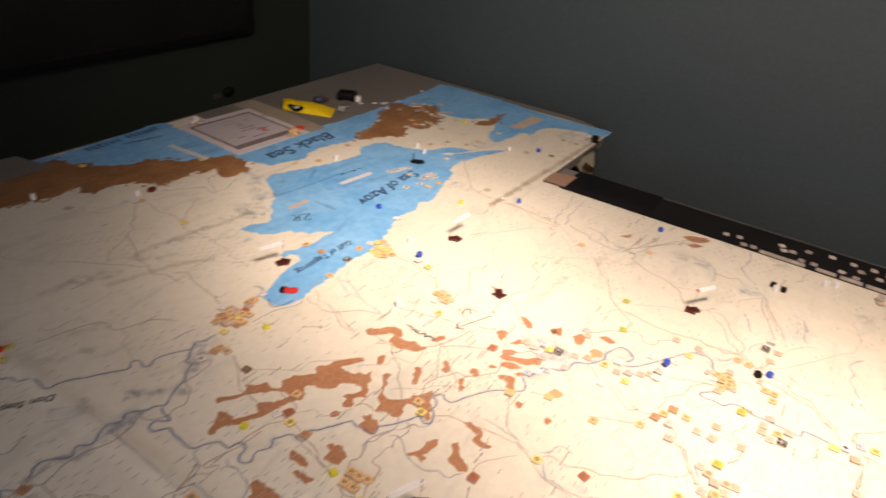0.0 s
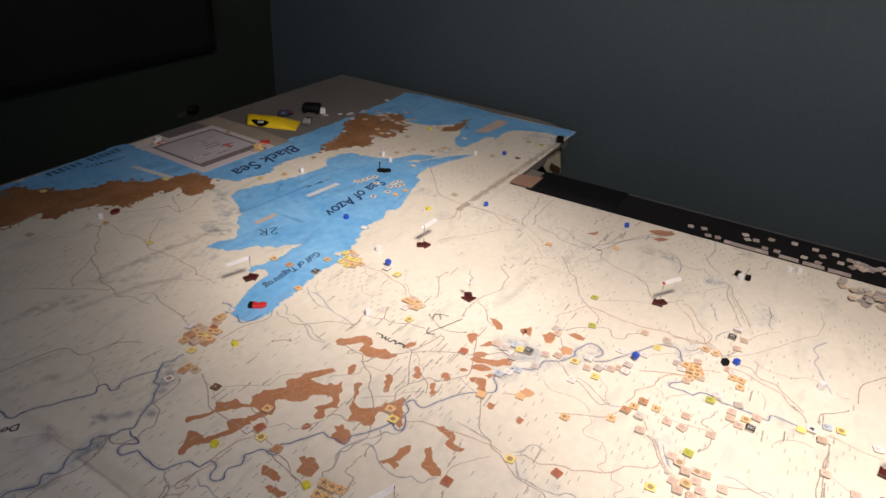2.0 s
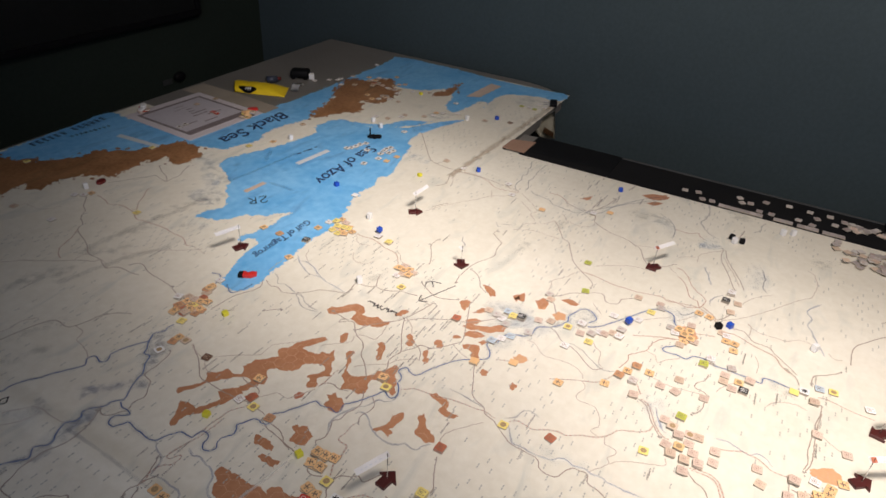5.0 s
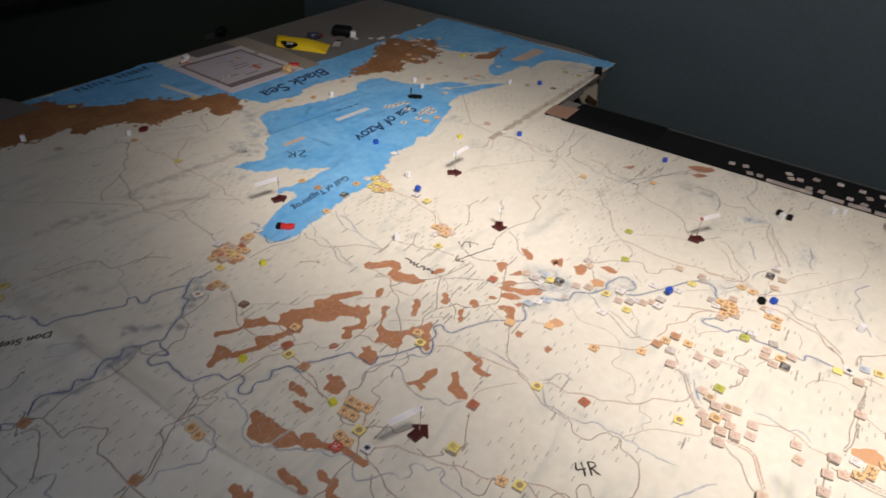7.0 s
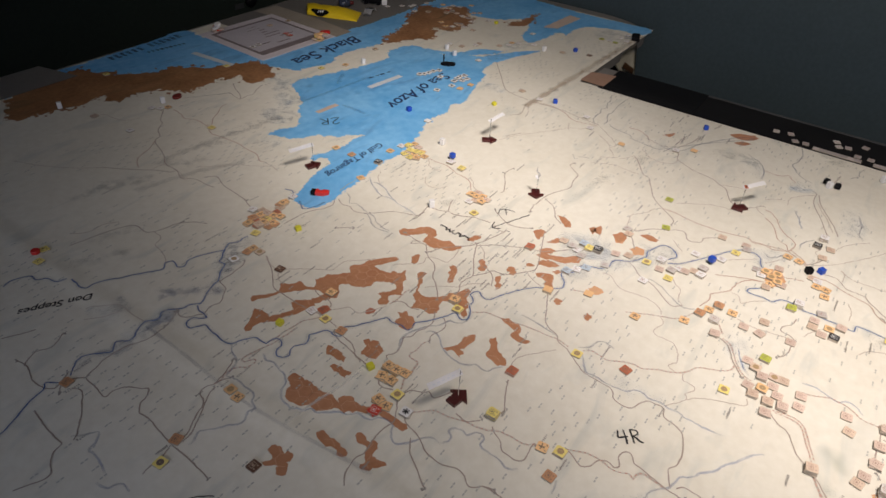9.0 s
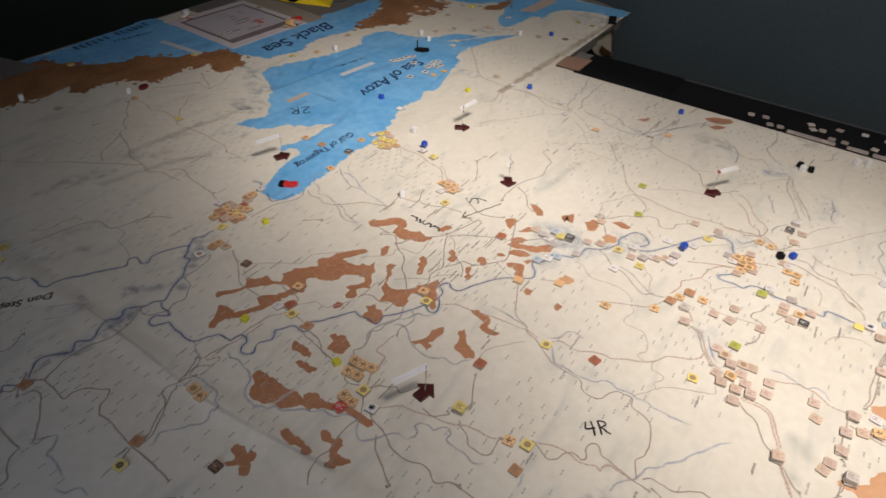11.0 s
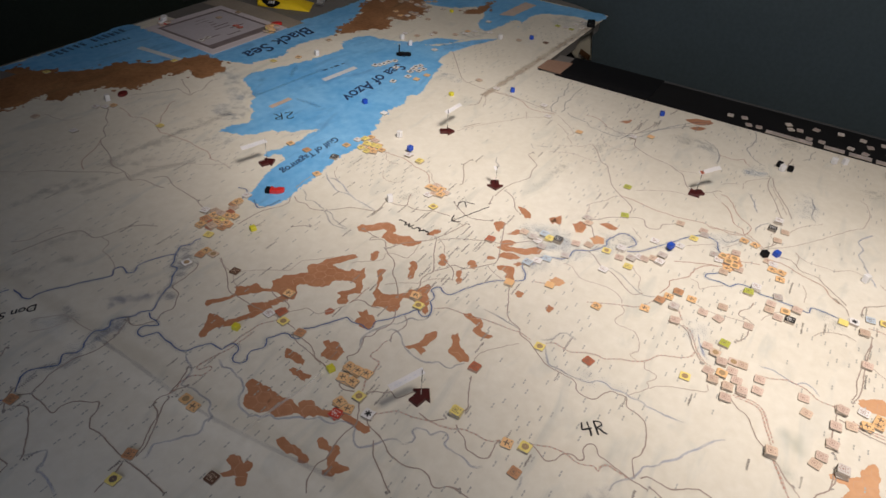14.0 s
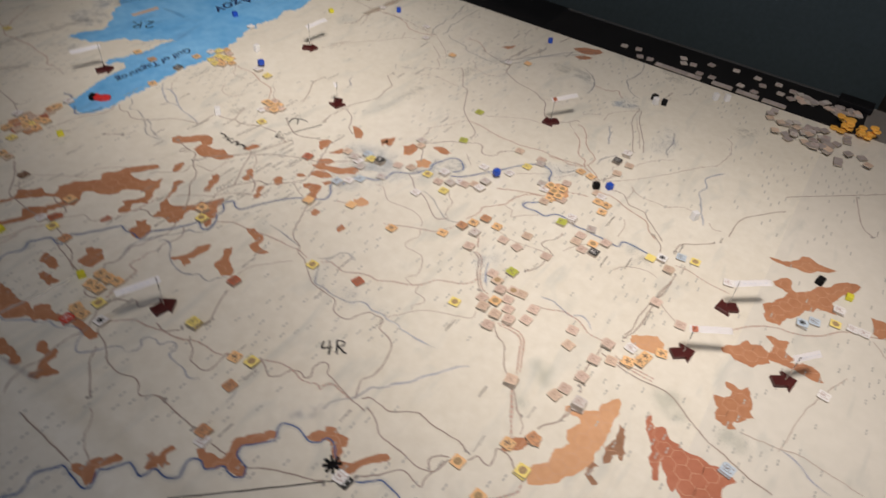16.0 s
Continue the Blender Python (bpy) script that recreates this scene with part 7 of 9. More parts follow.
relief([(-58.1, -63.9), (-57.1, -66.3), (-58.2, -67.5), (-59.6, -65.1)])
relief([(-108.2, 34.9), (-104.3, 33), (-100.8, 31.6), (-101.1, 30.5), (-105.2, 31.8), (-108.5, 33.1)])
relief([(-113.5, 31.6), (-109.7, 30), (-106.2, 27.7), (-106.5, 26.7), (-110.4, 28.9), (-114.3, 30.3)])
relief([(-67.5, 0.2), (-63.7, -0.7), (-63.3, -2.1), (-67.4, -1.4)])
wash([(30.8, 16.9), (35.2, 14.4), (36, 9.5), (35, 5.3), (28.7, 5.6), (27.9, 9.5), (27.3, 12.7)])
lagoon([(-3, 31), (-0.7, 27.3), (3.8, 24.8), (6.2, 21.1), (0.3, 22.8), (-4, 25.3), (-7.5, 27.4)])
lagoon([(4.3, 30.3), (11.1, 27.2), (13.8, 22.5), (8.5, 24), (3.8, 26.5)])
lagoon([(-55.3, 51.4), (-53.2, 50.2), (-54.8, 46.6), (-58.2, 44.3), (-59.3, 46.4)])
lagoon([(-62.8, 47.6), (-59.3, 45.5), (-59.2, 42.2), (-60.9, 39.5), (-63.9, 40.8), (-65, 44.3)])
lagoon([(-48.4, 59.5), (-46.3, 58.2), (-48.1, 54.5), (-52.5, 52.6), (-52.1, 55.7)])
lagoon([(-19.3, 22.4), (-19.3, 18.5), (-20.5, 15.2), (-22.2, 15.2), (-21.7, 19.3), (-21.2, 22)])
lagoon([(-72.1, 38.2), (-69.8, 36.9), (-69.7, 34.7), (-72, 35.3)])
lagoon([(-63.2, 46.7), (-60.9, 46.1), (-59.6, 42.8), (-60.5, 41.2), (-63, 42.4), (-64.1, 44.7)])
lagoon([(-53.6, 53.7), (-51.6, 53.4), (-51.9, 50.1), (-53.8, 49.4)])
lagoon([(-57.1, 48), (-55.2, 47.7), (-55.7, 45.3), (-57.8, 45.4)])
lagoon([(-72.5, 39), (-70.9, 38.6), (-71.5, 37.2), (-72.9, 37.8)])
lagoon([(-74.8, 45.9), (-73.2, 45.2), (-73.8, 43.9), (-75.2, 44.6)])
lagoon([(-53.3, 48.7), (-51.4, 48.6), (-53.1, 46.3), (-54.4, 46.7)])
lagoon([(-65.3, 43.1), (-63.2, 41.5), (-62.4, 39.3), (-64.5, 40.9)])
lagoon([(-22.5, -47), (-22.1, -48.2), (-20.4, -49.9), (-21.8, -50.7), (-23.4, -49.5), (-24.2, -47.3)])
wash([(-70.5, -22.7), (-65.6, -23.6), (-63.2, -28.2), (-58.9, -33), (-54.9, -36.1), (-58.3, -37.5), (-63.6, -32.9), (-67.9, -29.8), (-72.3, -26.8), (-72.9, -24.9)])
wash([(-63.1, -19.5), (-60.5, -23.1), (-60.7, -28), (-65, -28), (-66.9, -24.2)])
wash([(-116.3, 13.4), (-112.6, 13.2), (-110.2, 12.5), (-108.7, 10.8), (-111.7, 11.1), (-115.4, 11.4), (-119.2, 11.3), (-121.6, 11.8), (-119.4, 13.1)])
wash([(-100, 16.8), (-97, 18), (-94.7, 17.1), (-93.5, 16.7), (-97, 14.6), (-100.6, 13.3), (-103.8, 11.8)])
wash([(-71.4, -48.4), (-69.3, -50.4), (-73.6, -52.3), (-76.3, -52.6), (-74.7, -50.7)])
wash([(-86.2, -38.9), (-85.6, -43), (-85.7, -45.9), (-86.9, -44.9), (-87.9, -40.3)])
wash([(-48.7, -46), (-44.4, -49.5), (-45.7, -51.5), (-51.4, -48.4)])
town_names([(-107.5, -42.6, 2.0), (-99.5, -50.6, 1.8)])
town_names([(-112.7, 1.6, 1.8), (-118.2, -1.6, 1.2), (-87.8, -27.1, 2.5), (-83.8, -16.4, 3.0), (-81.5, -17.5, 2.2), (-79.2, -11.9, 3.0), (-73.2, -15.9, 2.5), (-69.3, -13.8, 3.0), (-71.2, -17.6, 2.6), (-73.1, 0.3, 3.0), (-70.2, -2.5, 2.7), (-70.5, -6.2, 3.0), (-59.7, -5.7, 2.8), (-62.7, -18.2, 3.0), (-103.3, -21.9, 2.9)])
town_names([(-90.0, -27.5, 2.5), (-99.3, -31.1, 1.5), (-101.6, -39.7, 2.0), (-88.1, -45.8, 1.7), (-88.9, -37.6, 1.8), (-88.8, -60.0, 1.8), (-68.0, -70.2, 2.8), (-88.3, -6.8, 2.3), (-91.5, -13.7, 2.4), (-94.2, 4.3, 2.7), (-97.2, 6.4, 2.8), (-91.6, 2.6, 1.9), (-8.3, -21.6, 3.0), (-18.0, -25.1, 3.0), (-13.8, -27.9, 3.0)])
town_names([(-11.7, -32.5, 3.0), (-54.0, -59.4, 3.0), (-62.2, -62.0, 2.6), (-60.5, -64.7, 2.6), (-81.8, 35.0, 3.0), (-62.4, 12.2, 3.0), (-97.3, 21.1, 3.0), (-98.4, 27.7, 2.7), (-125.5, -4.6, 1.5), (-78.5, 3.1, 2.2), (-77.5, -22.1, 2.4), (-47.4, -27.4, 2.6), (-59.1, 3.8, 2.5), (-80.5, 0.7, 2.1), (-74.2, 0.6, 2.4)])
town_names([(-69.2, -4.3, 2.1), (-69.1, -6.6, 2.8), (-71.0, -11.6, 2.1), (-70.2, -14.8, 3.0), (-71.8, -17.2, 2.8), (-75.0, -14.9, 3.0), (-81.4, -13.9, 3.0), (-81.0, -16.9, 2.0), (-79.2, -19.3, 1.7), (-88.3, -9.9, 2.0), (-95.0, -8.9, 2.1), (-77.2, -26.3, 3.0), (-49.5, -29.4, 2.5), (-97.0, 27.9, 1.9), (-17.0, -25.0, 3.0)])
town_names([(-14.9, -27.5, 3.0), (-11.1, -35.0, 3.0), (-27.3, -9.3, 3.0), (-48.5, -4.8, 3.0), (-37.0, -15.0, 3.0), (-40.4, -13.3, 2.3), (-11.7, -20.8, 3.0), (-97.8, 5.3, 2.5), (-85.3, -9.1, 1.9), (-109.5, -1.9, 1.9), (-103.2, -20.2, 2.2), (-83.2, -36.6, 3.0), (-114.1, -22.9, 1.3), (-83.3, -52.3, 2.1), (-99.4, 44.0, 2.4)])
town_names([(-95.6, 20.8, 1.8), (-89.2, 7.8, 2.2), (-69.3, 8.4, 2.2), (-72.8, 8.8, 1.7)])

# a paper crease in the sea, its shade drawn as a soft dark line
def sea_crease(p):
    soft_line("sea_crease_shade", p, 1.3, SOFT_SEA_CREASE, home(p), L_TEXT - 0.00001, rough=0.1, seed=next(count))


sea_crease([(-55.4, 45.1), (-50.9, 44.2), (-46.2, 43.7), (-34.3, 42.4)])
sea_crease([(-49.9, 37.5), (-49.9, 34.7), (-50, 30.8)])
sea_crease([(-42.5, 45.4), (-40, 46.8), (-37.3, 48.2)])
printed_bars("printed_name", [(-34.8, 42.0, 1.3, 0.5, -12), (-33.0, 41.7, 0.9, 0.35, -12), (-31.6, 41.4, 1.4, 0.5, -12), (-29.7, 41.1, 0.8, 0.4, -12)], NAVY_INK, far_right, L_TEXT)
# folds across the near map: their shade and gloss laid on as soft colour
soft_line("fold_shading", [(-115.1, 12.4), (-115.4, 4.3), (-116, -4.5), (-115.8, -11.6), (-115.2, -17.8), (-114.7, -24.2)], 0.7, SOFT_FOLD_SHADE, near, L_TEXT + 0.00002, rough=0.03)
soft_line("fold_shading", [(-115.7, -12.3), (-111.7, -12.8), (-107.9, -13.5), (-104.1, -14)], 0.6, SOFT_FOLD_GLOSS, near, L_TEXT + 0.000024, rough=0.03)
# soft tan band along the near edge of the sea map
soft_line("edge_band", [(-25.0, 7.4), (-5.0, 6.6), (15.0, 5.8), (38.0, 4.9)], 2.5, SOFT_EDGE_BAND, far_right, L_TEXT, rough=0.02)

# small towns where roads meet or end
for s in (near, west, east, far_left, west_far):
    dots, towns = [], []
    for x, y in road_ends:
        if home([(x, y)]) is s and rng.random() < 0.6 and all((x - u) ** 2 + (y - v) ** 2 > 5 for u, v in towns):
            towns.append((x, y))
            for k in range(rng.randint(1, 4)):
                dots.append((x + rng.gauss(0, 0.18), y + rng.gauss(0, 0.18), rng.uniform(0.15, 0.4), rng.uniform(0.12, 0.28), rng.uniform(0, 90)))
            if rng.random() < 0.35:
                dots += [(x + 0.5 + 0.25 * k, y - 0.5 + rng.uniform(-0.03, 0.03), rng.uniform(0.08, 0.16), rng.uniform(0.14, 0.28), rng.uniform(-12, 4)) for k in range(rng.randint(5, 9))]
    bm = printed_bars("printed_town_field", dots, NAME_INK, s, L_TEXT - 0.00001)
    tagged(bm, kind="stuff")

# hexagon lines inside the woods, and the small hexagon numbers
def inside(x, y, poly):
    hit = False
    for (ax, ay), (bx, by) in zip(poly, poly[1:] + poly[:1]):
        if (ay > y) != (by > y) and x < (bx - ax) * (y - ay) / (by - ay) + ax:
            hit = not hit
    return hit


COLUMN, PITCH = 1.351, 1.56
hexes = [(i * COLUMN, j * PITCH + (PITCH / 2 if i % 2 else 0)) for i in range(-110, 36) for j in range(-70, 64)]
bm, drawn = bmesh.new(), set()
for hx, hy in hexes:
    if hx < -20 and hy < 0 and any(inside(hx, hy, w) for w in wood_outlines):
        corner = [Vector((hx + 0.9 * math.cos(k * math.pi / 3), hy + 0.9 * math.sin(k * math.pi / 3))) for k in range(6)]
        for a, b in zip(corner, corner[1:] + corner[:1]):
            d = (b - a).normalized() * 0.028
            s = Vector((-d.y, d.x))
            key = (round((a.x + b.x) * 2.5), round((a.y + b.y) * 2.5))
            if key in drawn:
                continue
            drawn.add(key)
            if all(any(inside(q.x, q.y, w) for w in wood_outlines) for q in (a, b)):
                bm.faces.new([bm.verts.new((q.x / 100, q.y / 100, TOP + L_HEX)) for q in (a + s, a - s, b - s, b + s)])
tagged(part("printed_hexagon_field", bm, HEX_INK, near), kind="stuff")


def in_sea(x, y):
    return y > 4 and any(inside(x, y, s) for s in sea_shapes) and not any(inside(x, y, s) for s in land_shapes)


for s, (x0, x1, y0, y1) in ((near, (-115, -5, -79, 4)), (west, (-160, -116, -85, 4)), (east, (-114, -6, -125, -81)), (far_left, (-114, -58, 5, 62)), (far_right, (-32, 30, 5, 24)), (west_far, (-150, -116, 5, 60))):
    bars = []
    for hx, hy in hexes:
        if x0 < hx < x1 and y0 < hy < y1 and not in_sea(hx, hy):
            if noise.noise(Vector((hx / 14, hy / 14, 2.0))) + rng.uniform(-0.6, 0.6) > 0.33:
                u, v = rng.uniform(-0.1, 0.1), rng.uniform(-0.1, 0.1)
                bars.append((hx - 0.22 + u, hy - 0.35 + v, 0.34, 0.17, rng.uniform(-8, 8)))
                bars.append((hx + 0.24 + u, hy - 0.35 + v, 0.34, 0.17, rng.uniform(-8, 8)))
    tagged(printed_bars("printed_number_field", bars, TICK_INK, s, L_TEXT), kind="stuff")

lettering("printed_word", "Black Sea", -28.2, 61.0, 6.0, 180, NAVY_INK, far_left, L_TEXT, 0.3, 1.0, 0.014)
lettering("printed_word", "Sea of Azov", -32.5, 29.8, 4.6, 182, NAVY_INK, far_left, L_TEXT, 0.3, 1.0, 0.014)
lettering("printed_word", "Gulf of Taganrog", -65.4, 20.3, 2.2, 180, NAVY_INK, far_left, L_TEXT, 0.3, 1.0, 0.014)
lettering("printed_word", "Don Steppes", -119.5, 25.0, 1.7, 150, PEN_INK, west_far, L_TEXT, 0.25)
pen_strokes("pen_word", PEN_4 + PEN_R, -93.8, -44.1, 1.05, -50, 0.24, near, L_TEXT + 0.00004)
pen_strokes("pen_word", PEN_2 + PEN_R, -57.2, 34.1, 1.5, 140, 0.26, far_left, L_TEXT + 0.00004)
# a title that is not reproduced: plain bars
title = Vector((-66.6, 93.1)), Vector((-46.1, 94.4))
title_turn = math.degrees(math.atan2(title[1].y - title[0].y, title[1].x - title[0].x))
for k in range(13):
    if k != 6:
        q = title[0].lerp(title[1], (k + 0.5) / 13)
        bars = [(q.x + rng.uniform(-0.1, 0.1), q.y + dy, rng.uniform(0.35, 1.0), rng.uniform(0.35, 0.7), title_turn + rng.uniform(-10, 10)) for dy in (-0.8, 0.0, 0.8)]
        printed_bars("printed_bar", bars + [(q.x - 0.35, q.y, 0.32, 2.2, title_turn)], NAVY_INK, far_left, L_TEXT)
for k in range(9):
    q = Vector((-58.0, 90.5)).lerp(Vector((-49.2, 89.1)), k / 8)
    printed_bars("printed_bar", [(q.x, q.y, rng.uniform(0.4, 0.9), rng.uniform(0.6, 1.1), title_turn)], NAVY_INK, far_left, L_TEXT)
printed_bars("printed_strip", [(-51.0, 76.5, 12.5, 1.5, 94)], WHITE_STRIP, far_left, L_TEXT)
printed_bars("printed_strip", [(-34.5, 38.2, 10, 1.4, -7)], WHITE_STRIP, far_left, L_TEXT)
printed_bars("printed_strip", [(-53.3, 38.5, 5.5, 1.2, -5)], BOX_INK, far_left, L_TEXT)
# pen marks: scribbled note, drawn arrow, caret
for k in range(9):
    q = Vector((-73.3, -4.2)).lerp(Vector((-73.5, -9.8)), k / 8.5)
    e = (Vector((-73.5, -9.8)) - Vector((-73.3, -4.2))).normalized()
    n = Vector((-e.y, e.x))
    marks = [q + e * u * 0.35 + n * v * 0.42 for u, v in ((-1, rng.uniform(-1, 1)), (-0.4, rng.choice((-1, 1))), (0.2, rng.uniform(-1, 1)), (0.5, rng.choice((-1, 1))), (1.0, rng.uniform(-1, 1)))]
    printed_line("pen_scribble", [(m.x, m.y) for m in marks], 0.22, PEN_INK, near, L_TEXT + 0.00004 + 0.000002 * k, rough=0.04, seed=k)
printed_line("pen_line", [(-61.5, -13.7), (-65.0, -12.2), (-68.5, -10.7)], 0.2, PEN_INK, near, L_TEXT + 0.00004)
printed_line("pen_line", [(-67.0, -10.2), (-68.5, -10.7), (-67.8, -11.9)], 0.2, PEN_INK, near, L_TEXT + 0.00004)
printed_line("pen_line", [(-64.4, -9.4), (-63.2, -9.2), (-62.6, -9.6), (-62.3, -11.3)], 0.2, PEN_INK, near, L_TEXT + 0.00004)
printed_line("pen_line", [(-62.6, -9.6), (-63.2, -10.2), (-63.8, -10.7)], 0.2, PEN_INK, near, L_TEXT + 0.00004)
printed_line("pen_line", [(-115.2, -43.8), (-110.0, -49.4), (-105.2, -54.5)], 0.16, PEN_INK, near, L_TEXT + 0.00004, rough=0.03)

# ---- cardboard counters ----
SIDE, THICK = 0.0127, 0.0019
stock, stack_rest, chit_count = {}, [], iter(range(10000))


def ring(bm, r0, r1, z, n=14):
    a = [bm.verts.new((r0 * math.cos(2 * math.pi * k / n), r0 * math.sin(2 * math.pi * k / n), z)) for k in range(n)]
    b = [bm.verts.new((r1 * math.cos(2 * math.pi * k / n), r1 * math.sin(2 * math.pi * k / n), z)) for k in range(n)]
    for k in range(n):
        bm.faces.new((a[k], b[k], b[(k + 1) % n], a[(k + 1) % n]))


def flat(bm, x0, y0, x1, y1, z):
    bm.faces.new([bm.verts.new((x, y, z)) for x, y in ((x0, y0), (x1, y0), (x1, y1), (x0, y1))])


def counter_model(face, style):
    """A die-cut card counter: pale core, coloured face with rounded corners, printed symbol."""
    h = SIDE / 2
    tone = "dimmed grey-brown" if face == "dim" else face
    c = thing("counter", {
        "unit": f"small square {tone} cardboard counter with a printed unit symbol",
        "disc": f"small square {tone} cardboard counter with a round printed emblem",
        "darkdisc": f"small square {tone} cardboard counter with a dark round emblem",
        "star": f"small square {tone} cardboard counter with a black star-shaped emblem",
        "plain": f"small plain {tone} cardboard counter",
    }[style], "counter", "cardboard counters on the maps")
    r = 0.0011
    outline = [(h - r, -h), (h, -h + r), (h, h - r), (h - r, h), (-h + r, h), (-h, h - r), (-h, -h + r), (-h + r, -h)]
    part("core", prism(outline, 0, THICK - 0.0004), CREAM_EDGE, c)
    face_part = part("face", prism([(x * 0.985, y * 0.985) for x, y in outline], THICK - 0.0004, THICK), FACE[face], c)
    bm = bmesh.new()
    z = THICK + 0.00012
    if style == "unit" and face == "orange":
        for x0, y0, x1, y1 in ((-0.0040, 0.0004, 0.0040, 0.0017), (-0.0008, -0.0022, 0.0008, 0.0042), (-0.0022, -0.0026, 0.0022, -0.0018), (-0.0046, -0.0050, -0.0030, -0.0034), (0.0030, -0.0050, 0.0046, -0.0034)):
            flat(bm, x0, y0, x1, y1, z + 0.00001 * len(bm.faces))
    elif style == "unit":
        for x0, y0, x1, y1 in ((-0.0038, -0.0012, 0.0038, -0.0007), (-0.0038, 0.0032, 0.0038, 0.0037), (-0.0038, -0.0012, -0.0033, 0.0037), (0.0033, -0.0012, 0.0038, 0.0037), (-0.0034, -0.0042, -0.0020, -0.0028), (0.0020, -0.0042, 0.0034, -0.0028), (-0.0008, 0.0044, 0.0008, 0.0050), (-0.0014, 0.0004, 0.0014, 0.0021)):
            flat(bm, x0, y0, x1, y1, z)
    elif style in ("disc", "darkdisc"):
        ring(bm, 0.0004, 0.0040, z, 20)
    elif style == "star":
        for k in range(3):
            a = k * math.pi / 3 + 0.3
            d, s = Vector((math.cos(a), math.sin(a))) * 0.0042, Vector((-math.sin(a), math.cos(a))) * 0.0009
            bm.faces.new([bm.verts.new((*q, z + k * 0.00002)) for q in (d + s, -d + s, -d - s, d - s)])
    if style != "plain":
        ink = {"unit": FACE["tan"] if face == "dark" else FACE["white"] if face in ("black", "red") else SYMBOL_SOFT if face in ("tan", "pink", "grey", "white", "dim") else SYMBOL_INK, "disc": DISC_INK, "darkdisc": SYMBOL_INK, "star": FACE["black"]}[style]
        part("symbol", bm, ink, face_part)
    else:
        bm.free()
    return c


def counters(rows, base=0.0006, spread=8.0):
    for x, y, n, face, style in rows:
        nudge = base + 0.00003 * (next(chit_count) % 17)
        for k in range(n - 1):
            stack_rest.append((x / 100 + rng.gauss(0, 0.0005), y / 100 + rng.gauss(0, 0.0005), TOP + nudge + k * THICK, rng.gauss(0, spread), face))
        for k in (n - 1,):
            where = pose(x / 100 + rng.uniform(-1, 1) * 0.0006 * (k > 0), y / 100 + rng.uniform(-1, 1) * 0.0006 * (k > 0), TOP + nudge + k * THICK, 0, 0, rng.gauss(0, spread))
            kind = (face, style)
            if kind in stock:
                copy_thing(stock[kind], where)
            else:
                stock[kind] = counter_model(*kind)
                stock[kind].matrix_basis = where


counters([
    (-103.6, -16.6, 2, "orange", "unit"),
    (-103.6, -17.9, 2, "orange", "unit"),
    (-102, -16.4, 3, "orange", "unit"),
    (-101.9, -17.5, 2, "orange", "unit"),
    (-101.6, -18.5, 1, "orange", "unit"),
    (-106.7, -18.6, 2, "orange", "unit"),
    (-106.9, -19.8, 1, "orange", "unit"),
    (-104.9, -19.9, 2, "yellow", "disc"),
    (-108.3, -19.2, 2, "red", "unit"),
    (-106.3, -22.2, 2, "white", "star"),
    (-100.7, -30.3, 4, "yellow", "unit"),
    (-101.1, -36.9, 1, "orange", "unit"),
    (-100.5, -38.8, 2, "yellow", "disc"),
    (-103.9, -39.2, 1, "brown", "unit"),
    (-93.5, -28.7, 2, "rust", "unit"),
    (-84.6, -39.9, 1, "rust", "unit"),
    (-85.8, -33.8, 1, "yellow", "disc"),
])
counters([
    (-115.8, -4, 1, "orange", "disc"),
    (-116.1, -5.5, 1, "orange", "unit"),
    (-123.9, -4.8, 1, "brown", "unit"),
    (-126.7, -5.9, 1, "yellow", "darkdisc"),
    (-121.3, -13.8, 1, "dark", "unit"),
    (-99.1, 14.4, 1, "white", "disc"),
    (-96.7, 7.6, 1, "dark", "unit"),
    (-96.1, -1.6, 2, "orange", "unit"),
    (-100.3, -2, 1, "white", "unit"),
    (-99.3, -3.1, 1, "rust", "unit"),
    (-100.4, -4.5, 1, "yellow", "disc"),
    (-100.8, -7.6, 1, "brown", "unit"),
])
counters([
    (-91.9, 19.5, 1, "orange", "unit"),
    (-90.4, 20, 2, "brown", "unit"),
    (-89, 19.7, 2, "orange", "unit"),
    (-89.2, 18.2, 1, "yellow", "unit"),
    (-91.1, 17.9, 2, "tan", "unit"),
    (-89.4, 16.3, 1, "brown", "unit"),
    (-87.5, 17, 2, "orange", "unit"),
    (-90.4, 16.5, 1, "brown", "unit"),
    (-88.8, 21.8, 2, "white", "unit"),
    (-92.8, 16.8, 1, "yellow", "unit"),
    (-88, 17.9, 2, "orange", "unit"),
    (-83.8, 19.7, 1, "orange", "unit"),
    (-81.9, 19.8, 1, "white", "unit"),
    (-84.9, 19.7, 1, "brown", "unit"),
    (-90.1, 17.8, 2, "orange", "unit"),
    (-96.8, 14.2, 1, "brown", "unit"),
    (-95.7, 14.2, 1, "orange", "unit"),
    (-95.7, 12.8, 1, "tan", "disc"),
])
counters([
    (-69.5, -18.1, 2, "rust", "unit"),
    (-77, -25.1, 2, "orange", "plain"),
    (-74, -30, 1, "orange", "plain"),
    (-74.4, -37.1, 1, "orange", "unit"),
    (-70.9, -42.8, 1, "orange", "unit"),
    (-86.9, -15.9, 3, "orange", "unit"),
    (-88.2, -17.2, 2, "yellow", "disc"),
    (-62.4, -2.7, 1, "orange", "unit"),
    (-62.6, -4.1, 2, "orange", "unit"),
    (-62.7, -5.1, 1, "orange", "unit"),
    (-64.5, -3.8, 1, "white", "unit"),
    (-67, -6.3, 1, "yellow", "disc"),
    (-41.9, -30.6, 1, "green", "unit"),
    (-50.7, -33.1, 1, "green", "unit"),
])
